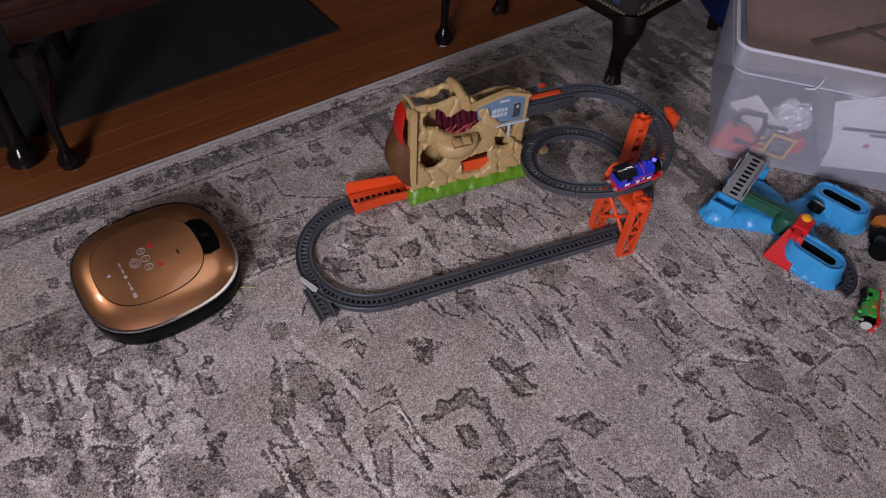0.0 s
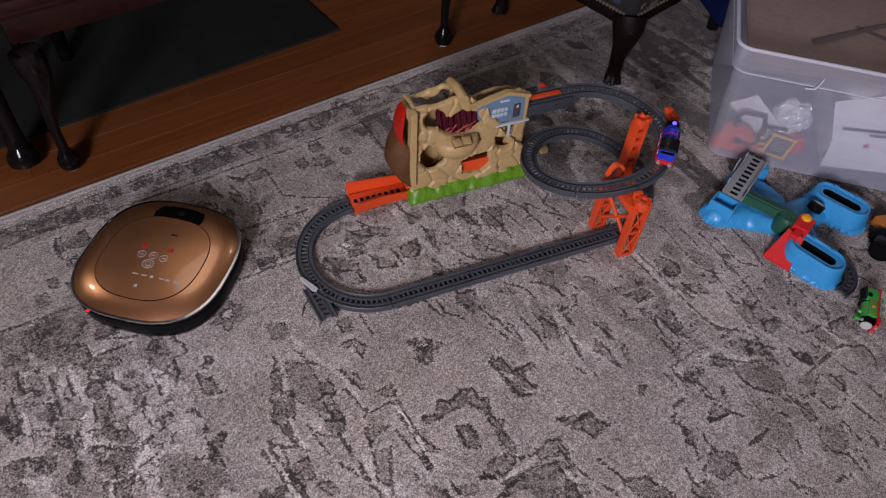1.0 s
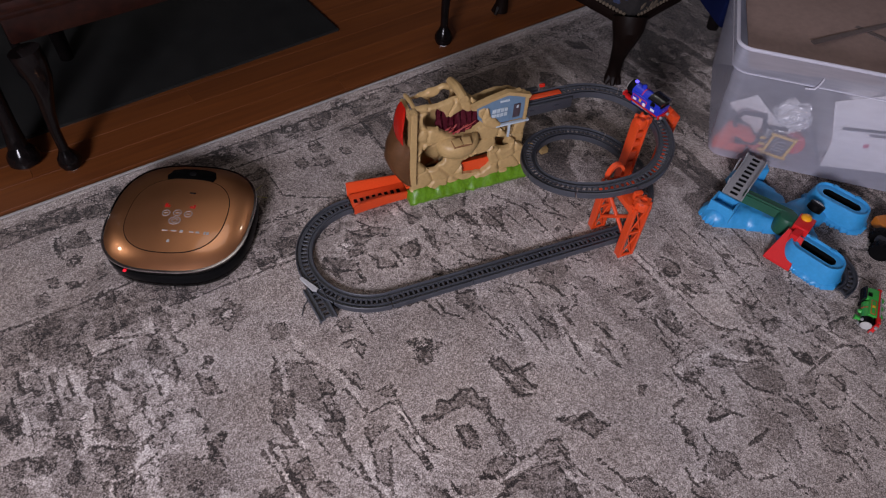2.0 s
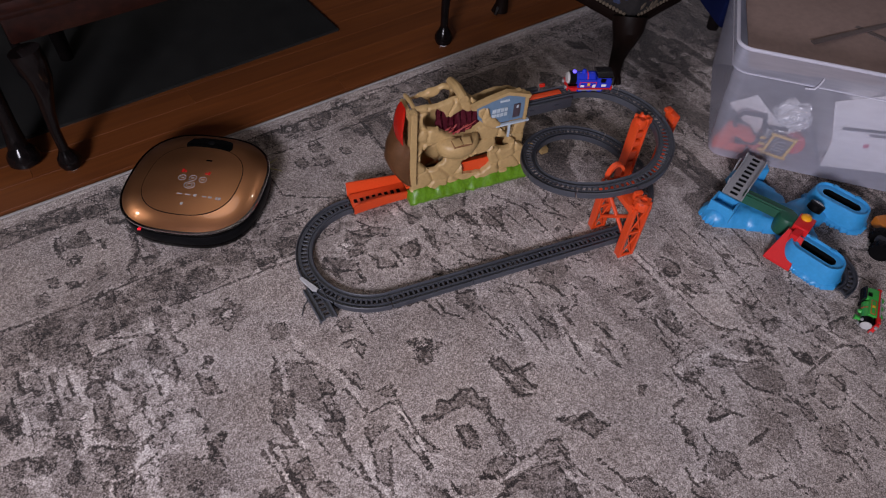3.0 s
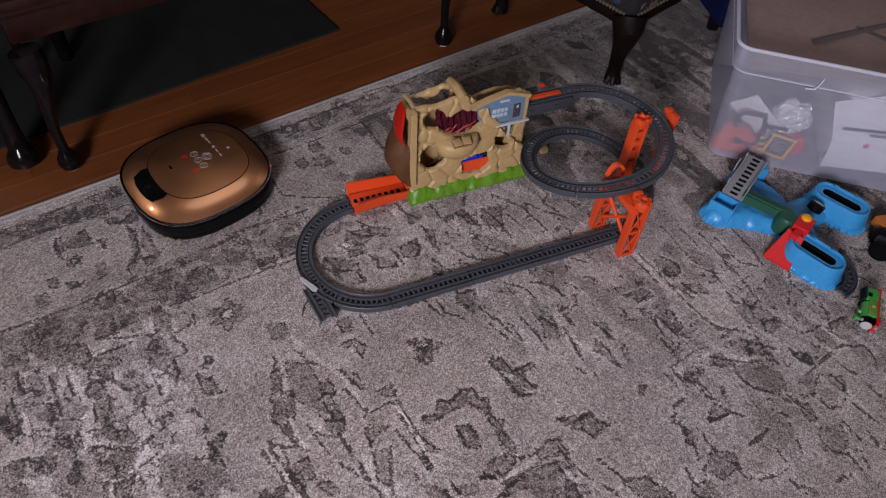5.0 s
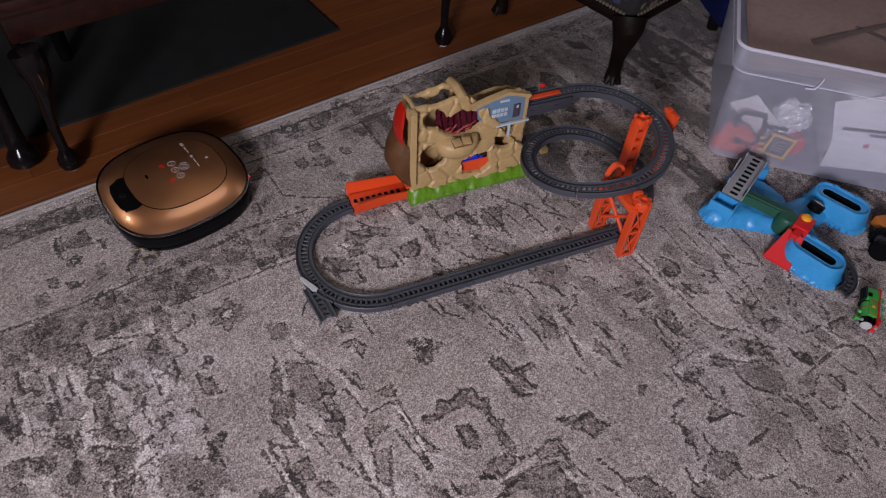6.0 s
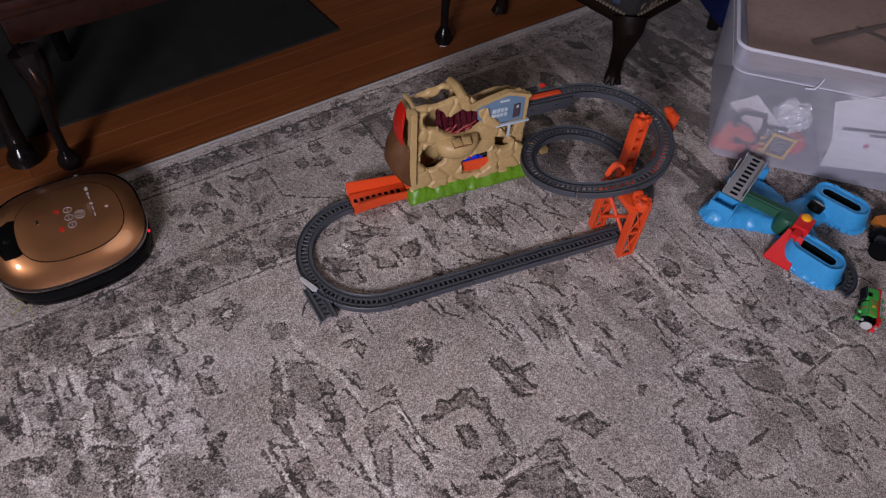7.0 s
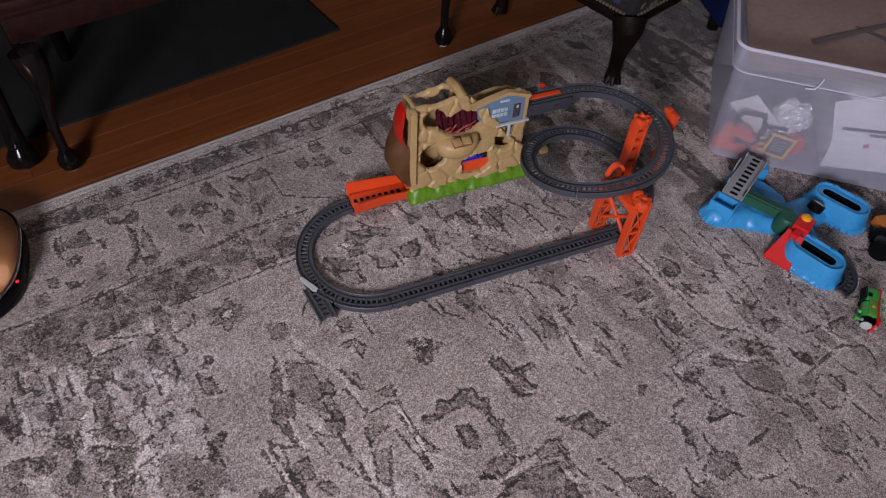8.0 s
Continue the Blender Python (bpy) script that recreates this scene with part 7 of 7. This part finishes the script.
    low = [Vector((0.803, 1.110, 0.004)), Vector((0.855, 1.066, 0.004))]
    rows = []
    for k in range(9):
        t = k / 8
        a, b = top[0].lerp(low[0], t), top[1].lerp(low[1], t)
        a.z = b.z = 0.066 - 0.060 * (t ** 0.85)
        rows.append([bm.verts.new(p) for p in (a + Vector((0, 0, 0.008)), a, b, b + Vector((0, 0, 0.008)), Vector((b.x, b.y, 0)), Vector((a.x, a.y, 0)))])
    for a, b in zip(rows, rows[1:]):
        for k in range(6):
            bm.faces.new((a[k], a[(k + 1) % 6], b[(k + 1) % 6], b[k]))
    bm.faces.new(rows[0])
    bm.faces.new(rows[-1])
    part("slide", bm, M_RED, ob, "red slide")
    part("slide_neck", box((0.872, 1.140, 0.055), (0.020, 0.045, 0.032), 0.003, pose(0, 0, 0, 0, 0, -42)), M_RED, ob)


play_base()


def tilted_track():
    """A grey metal-looking track bridge resting on the play base."""
    ob = thing("track_bridge", "silver-grey toy track bridge resting on the blue base", "toy track", (0.786, 1.33, 0.05))
    m = pose(0.786, 1.330, 0.058, 0, -2, 55.5)

    def add(name, c, s, mat_, parent, bev=0.001):
        bm = box(c, s, bev)
        bmesh.ops.transform(bm, matrix=m, verts=bm.verts[:])
        return part(name, bm, mat_, parent)

    add("deck", (0, 0, 0), (0.178, 0.050, 0.006), M_STEEL, ob)
    for s in (1, -1):
        add("rail", (0, s * 0.012, 0.005), (0.178, 0.004, 0.004), M_STEEL, ob)
        side = add("side_wall", (-0.004, s * 0.026, 0.008), (0.170, 0.003, 0.014), M_STEEL, ob)
        add("upright", (-0.06, s * 0.027, 0.020), (0.004, 0.003, 0.022), M_STEEL, side)
        add("upright", (0.058, s * 0.027, 0.020), (0.004, 0.003, 0.022), M_STEEL, side)
    for k in range(9):
        add("sleeper", (-0.076 + 0.019 * k, 0, 0.0035), (0.008, 0.020, 0.0016), M_BLACK, ob, 0)
    add("back_plate", (0.020, 0.034, 0.012), (0.030, 0.004, 0.026), M_STEEL, ob)
    part("support", box((0.85, 1.385, 0.027), (0.03, 0.03, 0.054), 0.004), M_SKY, ob)


tilted_track()


def loose_pieces():
    # short curved black track leaning by the blue base
    path = [Vector((0.958 + 0.075 * math.cos(a) - 0.03, 1.070 + 0.075 * math.sin(a), 0.014)) for a in [radians(-62 + 118 * k / 10) for k in range(11)]]
    ob = thing("curved_track", "short black curved toy track beside the blue base", "toy track", (0.99, 1.07, 0))
    for s in (1, -1):
        part("rail", sweep([(a * s * 0.75, u) for a, u in RAIL], path), M_TRACKDARK, ob)
    for k in range(10):
        a = radians(-58 + 12 * k)
        part("tie", box((0.928 + 0.075 * math.cos(a), 1.07 + 0.075 * math.sin(a), 0.010), (0.014, 0.005, 0.005), 0, pose(0, 0, 0, 0, 0, math.degrees(a))), M_TRACKDARK, ob)
    # wheeled dark truck with orange load at the picture's border
    ob = thing("toy_truck", "dark grey toy truck with big wheels and orange tray", "toy vehicle", (1.13, 1.17, 0))
    part("chassis", box((1.140, 1.165, 0.030), (0.085, 0.046, 0.020), 0.004, pose(0, 0, 0, 0, 0, 20)), M_TRACKDARK, ob)
    part("tray", box((1.148, 1.222, 0.030), (0.070, 0.050, 0.028), 0.005, pose(0, 0, 0, 0, 0, 15)), M_TRAY, ob, "orange tray")
    for x, y in ((1.098, 1.135), (1.165, 1.120), (1.115, 1.18)):
        w = part("wheel", rod((x - 0.008, y - 0.010, 0.024), (x + 0.006, y + 0.008, 0.024), 0.024, n=24), M_BLACK, ob, "knobbly black tyre")
        for k in range(12):
            a = k * math.pi / 6
            part("tread", box((x - 0.001 + 0.0235 * math.cos(a) * 0.78, y - 0.001 - 0.0235 * math.cos(a) * 0.62, 0.024 + 0.0235 * math.sin(a)), (0.010, 0.016, 0.005), 0.001, pose(0, 0, 0, 0, 0, -40)), M_BLACK, w)


loose_pieces()

# ================= storage tote and what lies in it =================
TOTE = pose(0.735, 1.480, 0.004, 0, 0, -13)      # x along its front, y to its back


def tote():
    ob = thing("storage_tote", "large translucent plastic storage tote without its lid", "storage box", (0.33, 0.23, 0), TOTE)
    lx, ly, hgt, draft, r = 0.66, 0.46, 0.372, 0.044, 0.036

    def loop(grow, z, rad):
        pts = []
        for cx, cy, a0 in ((lx + grow - rad, -grow + rad, -90), (lx + grow - rad, ly + grow - rad, 0), (-grow + rad, ly + grow - rad, 90), (-grow + rad, -grow + rad, 180)):
            for k in range(7):
                a = radians(a0 + 15 * k)
                pts.append(Vector((cx + rad * math.cos(a), cy + rad * math.sin(a), z)))
        return pts

    def skin(levels, cap_first=True):
        bm = bmesh.new()
        rings = [[bm.verts.new(p) for p in loop(g, z, rad)] for g, z, rad in levels]
        n = len(rings[0])
        for a, b in zip(rings, rings[1:]):
            for k in range(n):
                bm.faces.new((a[k], a[(k + 1) % n], b[(k + 1) % n], b[k]))
        if cap_first:
            bm.faces.new(rings[0])
        return bm

    wall = skin([(0, 0, r), (0.004, 0.012, r), (draft * 0.75, hgt * 0.80, r)])
    bmesh.ops.solidify(wall, geom=wall.faces[:], thickness=0.002)
    part("wall", wall, M_TOTE, ob, "milky clear tote wall")
    collar = skin([(draft * 0.75, hgt * 0.80, r), (draft * 0.75 + 0.010, hgt * 0.81, r), (draft + 0.006, hgt * 0.985, r), (draft + 0.006, hgt, r)], False)
    bmesh.ops.solidify(collar, geom=collar.faces[:], thickness=0.0025)
    part("collar", collar, M_TOTE, ob, "stepped clear collar")
    g = draft + 0.008
    lip = tube(loop(g, hgt, r) + loop(g, hgt, r)[:2], 0.0045, 8)
    part("lip", lip, M_TOTERIM, ob, "rolled rim of the tote")
    bead = tube([p for p in loop(draft * 0.75 + 0.006, hgt * 0.805, r)] + loop(draft * 0.75 + 0.006, hgt * 0.805, r)[:2], 0.0022, 6)
    part("bead", bead, M_TOTERIM, ob)
    for x in (0.155, 0.50):
        part("notch", tube([(x - 0.02, -draft - 0.008, hgt * 0.80), (x, -draft - 0.010, hgt * 0.81), (x + 0.006, -draft - 0.012, hgt * 0.86), (x + 0.008, -draft - 0.012, hgt * 0.90)], 0.0022, 6), M_TOTERIM, ob)
    return ob


tote()


def tote_contents():
    def loose(name, label, cat, bm, mat_):
        return single(name, bm, mat_, label, cat, TOTE)

    big = thing("cardboard_box", "large white cardboard box standing in the tote", "box", (0.42, 0.23, 0.008), TOTE)
    lean = Matrix.Translation((0.435, 0.185, 0.148)) @ pose(0, 0, 0, 0, -6, 0) @ Matrix.Translation((-0.435, -0.185, -0.128))

    def leant(name, bm, mat_, label=""):
        bmesh.ops.transform(bm, matrix=lean, verts=bm.verts[:])
        part(name, bm, mat_, big, label)

    leant("carton", box((0.455, 0.185, 0.128), (0.34, 0.30, 0.235), 0.003, pose(0, 0, 0, 0, 0, 2)), M_CARD)
    leant("flap", box((0.365, 0.0290, 0.200), (0.20, 0.003, 0.115), 0.001, pose(0, 0, 0, 0, -16, 2)), M_CARD, "loose white flap")
    leant("print_bar", box((0.40, 0.0265, 0.150), (0.20, 0.003, 0.008), 0, pose(0, 0, 0, 0, 0, 2)), M_BLACK, "dark printed bar")
    leant("print_bar", box((0.44, 0.0275, 0.136), (0.14, 0.003, 0.006), 0, pose(0, 0, 0, 0, 0, 2)), M_SHEDDARK)
    leant("print_dot", lathe([(0.009, 0), (0.009, 0.002), (0.006, 0.003)], (0.375, 0.0345, 0.095), pose(0, 0, 0, 90, 0, 0)), M_PINK, "pink printed dot")
    leant("print_figure", box((0.300, 0.033, 0.085), (0.016, 0.003, 0.060), 0), M_SHEDDARK)
    leant("print_figure", box((0.304, 0.033, 0.05), (0.040, 0.003, 0.014), 0), M_SHEDDARK)
    flap = loose("cardboard_sheet", "dull brown cardboard sheet lying in the tote", "cardboard", box((0.330, 0.25, 0.298), (0.66, 0.40, 0.004), 0.001, pose(0, 0, 0, 4, -2, 3)), M_KRAFT)
    for a, x, y in ((36, 0.27, 0.24), (-32, 0.36, 0.235)):
        part("seam", box((x, y, 0.3025), (0.26, 0.014, 0.003), 0.0, pose(0, 0, 0, 4, -2, a)), M_SEAM, flap)
    loose("paper_sheet", "folded white paper sheet leaning in the tote", "paper", box((0.088, 0.058, 0.118), (0.12, 0.004, 0.095), 0.001, pose(0, 0, 0, 22, 38, -8)), M_CARD)
    bm = bmesh.new()
    bmesh.ops.create_icosphere(bm, subdivisions=5, radius=0.05, matrix=Matrix.Translation((0.180, 0.070, 0.128)) @ Matrix.Diagonal((1.0, 0.6, 1.0, 1)))
    for v in bm.verts:
        v.co += Vector((1, 1, 1)) * 0.012 * noise.noise(v.co * 45) + v.normal * (0.018 * abs(noise.noise(v.co * 34)) - 0.012 * abs(noise.noise(v.co * 95)))
    loose("plastic_bag", "crumpled clear plastic bag in the tote", "bag", bm, M_FOIL)
    ob = thing("track_part", "orange plastic track part in the tote", "toy track", (0.06, 0.06, 0.01), TOTE)
    part("arch", tube([(0.022, 0.03, 0.02), (0.04, 0.03, 0.08), (0.075, 0.035, 0.07), (0.12, 0.035, 0.03), (0.15, 0.04, 0.02)], [0.022, 0.024, 0.020, 0.016, 0.012], 10), M_ORANGE, ob)
    part("foot", box((0.05, 0.035, 0.022), (0.09, 0.03, 0.03), 0.006), M_ORANGE, ob)
    ob = thing("track_part", "black bent plastic frame in the tote", "toy track", (0.1, 0.03, 0.06), TOTE)
    part("bar", tube([(0.045, 0.026, 0.050), (0.040, 0.026, 0.120), (0.050, 0.026, 0.140), (0.105, 0.026, 0.142), (0.118, 0.024, 0.10), (0.112, 0.022, 0.05), (0.06, 0.022, 0.045)], 0.0065, 8), M_BLACK, ob)
    part("bar", tube([(0.118, 0.024, 0.11), (0.15, 0.026, 0.112), (0.175, 0.026, 0.114)], 0.005, 8), M_BLACK, ob)
    ob = thing("toy_sign", "yellow-framed toy sign with dark panel in the tote", "toy sign", (0.17, 0.02, 0.012), TOTE)
    rot = pose(0, 0, 0, 0, 8, 0)
    part("panel", box((0.172, 0.020, 0.060), (0.052, 0.004, 0.062), 0.001, rot), M_SHEDDARK, ob)
    for c, s in (((0.172, 0.018, 0.093), (0.066, 0.007, 0.007)), ((0.172, 0.018, 0.027), (0.066, 0.007, 0.007)), ((0.142, 0.018, 0.06), (0.007, 0.007, 0.072)), ((0.202, 0.018, 0.06), (0.007, 0.007, 0.072))):
        part("frame_bar", box(c, s, 0.001, rot), M_YELLOW, ob)
    for k in range(3):
        part("lug", box((0.130 - 0.004 * k, 0.016, 0.04 + 0.02 * k), (0.016, 0.006, 0.007), 0.002), M_YELLOW, ob)
    for k in range(4):
        part("print_bar", box((0.172, 0.0175, 0.045 + 0.010 * k), (0.034, 0.001, 0.003), 0, rot), M_STEEL, ob)
    bm = lathe([(0.004, -0.03), (0.026, -0.022), (0.034, 0), (0.026, 0.024), (0.006, 0.030)], (0.212, 0.055, 0.055), pose(0, 0, 0, 60, 20, 0))
    loose("toy_ball", "red plastic ball-shaped toy in the tote", "toy", bm, M_RED)
    for k, (x, y, z, s, mt) in enumerate(((0.115, 0.05, 0.03, 0.03, M_BLACK), (0.18, 0.06, 0.028, 0.028, M_TRACKDARK), (0.06, 0.09, 0.03, 0.03, M_BROWN), (0.14, 0.10, 0.06, 0.05, M_STEEL))):
        loose("toy_block", "small dark toy part heaped in the tote", "toy", box((x, y, z), (s * 1.5, s, s), 0.005, pose(0, 0, 0, 20 * k, 15, 30 * k)), mt)


tote_contents()
planks()

# ================= what moves =================
def engine_pose(t):
    """Where the blue engine stands at t seconds."""
    def on_loop(turn):
        a, b = spiral(turn - 2), spiral(turn + 2)
        return spiral(turn), b - a

    times = (0.0, 0.5, 1.0, 1.5, 3.0, 3.24)
    turns = (361.0, 383.5, 409.0, 439.0, 524.0, 540.0)
    if t < 3.24:
        p, d = on_loop(float(np.interp(t, times, turns)))
        dive = -math.degrees(math.atan2(d.z, math.hypot(d.x, d.y)))
        head = math.degrees(math.atan2(d.y, d.x))
    else:
        x = float(np.interp(t, (3.24, 3.50, 4.00, 4.10, 4.20, 4.30, 4.40, 4.60, 4.70), (0.593, 0.553, 0.466, 0.450, 0.434, 0.412, 0.388, 0.340, 0.332)))
        z = float(np.interp(t, (3.24, 4.10, 4.20, 4.30, 4.40, 4.60, 4.70), (0.228, 0.230, 0.234, 0.216, 0.150, 0.048, 0.0412)))
        dive = float(np.interp(t, (3.24, 4.08, 4.20, 4.30, 4.40, 4.55, 4.70), (0, 0, 8, 30, 42, 22, 0)))
        p, head = Vector((x, SPIRAL_R + 0.004, z)), 180.0
    return SET @ pose(p.x, p.y, p.z - 0.0005 if t < 4.6 else p.z, 0, dive, head)


def motions():
    steps = [0.0, 0.25, 0.5, 0.75, 1.0, 1.25, 1.5, 1.75, 2.0, 2.25, 2.5, 2.75, 3.0, 3.25, 3.5, 3.75, 4.0, 4.1, 4.2, 4.3, 4.4, 4.5, 4.6, 4.7, 5.0, 8.0]
    walk(ENGINE, [(t, engine_pose(t)) for t in steps])
    walk(ROBOT, [(t, pose(x, y, 0, 0, 0, a)) for t, x, y, a in (
        (0.0, -0.648, 0.913, -51.3), (0.5, -0.650, 0.918, -33.6), (1.0, -0.644, 0.927, -9.5), (1.5, -0.638, 0.967, 4.6), (1.75, -0.635, 1.010, 4.0),
        (2.2, -0.630, 1.090, -3.0), (2.8, -0.628, 1.166, -10.1), (3.0, -0.628, 1.174, -4.0), (3.5, -0.628, 1.193, 40.3), (4.0, -0.633, 1.207, 79.0),
        (4.5, -0.641, 1.211, 121.7), (4.75, -0.641, 1.213, 130.0), (5.4, -0.641, 1.213, 134.0), (5.8, -0.650, 1.204, 133.0), (6.0, -0.687, 1.173, 132.0), (6.5, -0.781, 1.083, 132.0),
        (7.0, -0.881, 0.996, 124.0), (7.5, -0.998, 0.922, 116.0), (8.0, -1.117, 0.863, 112.0))])


motions()
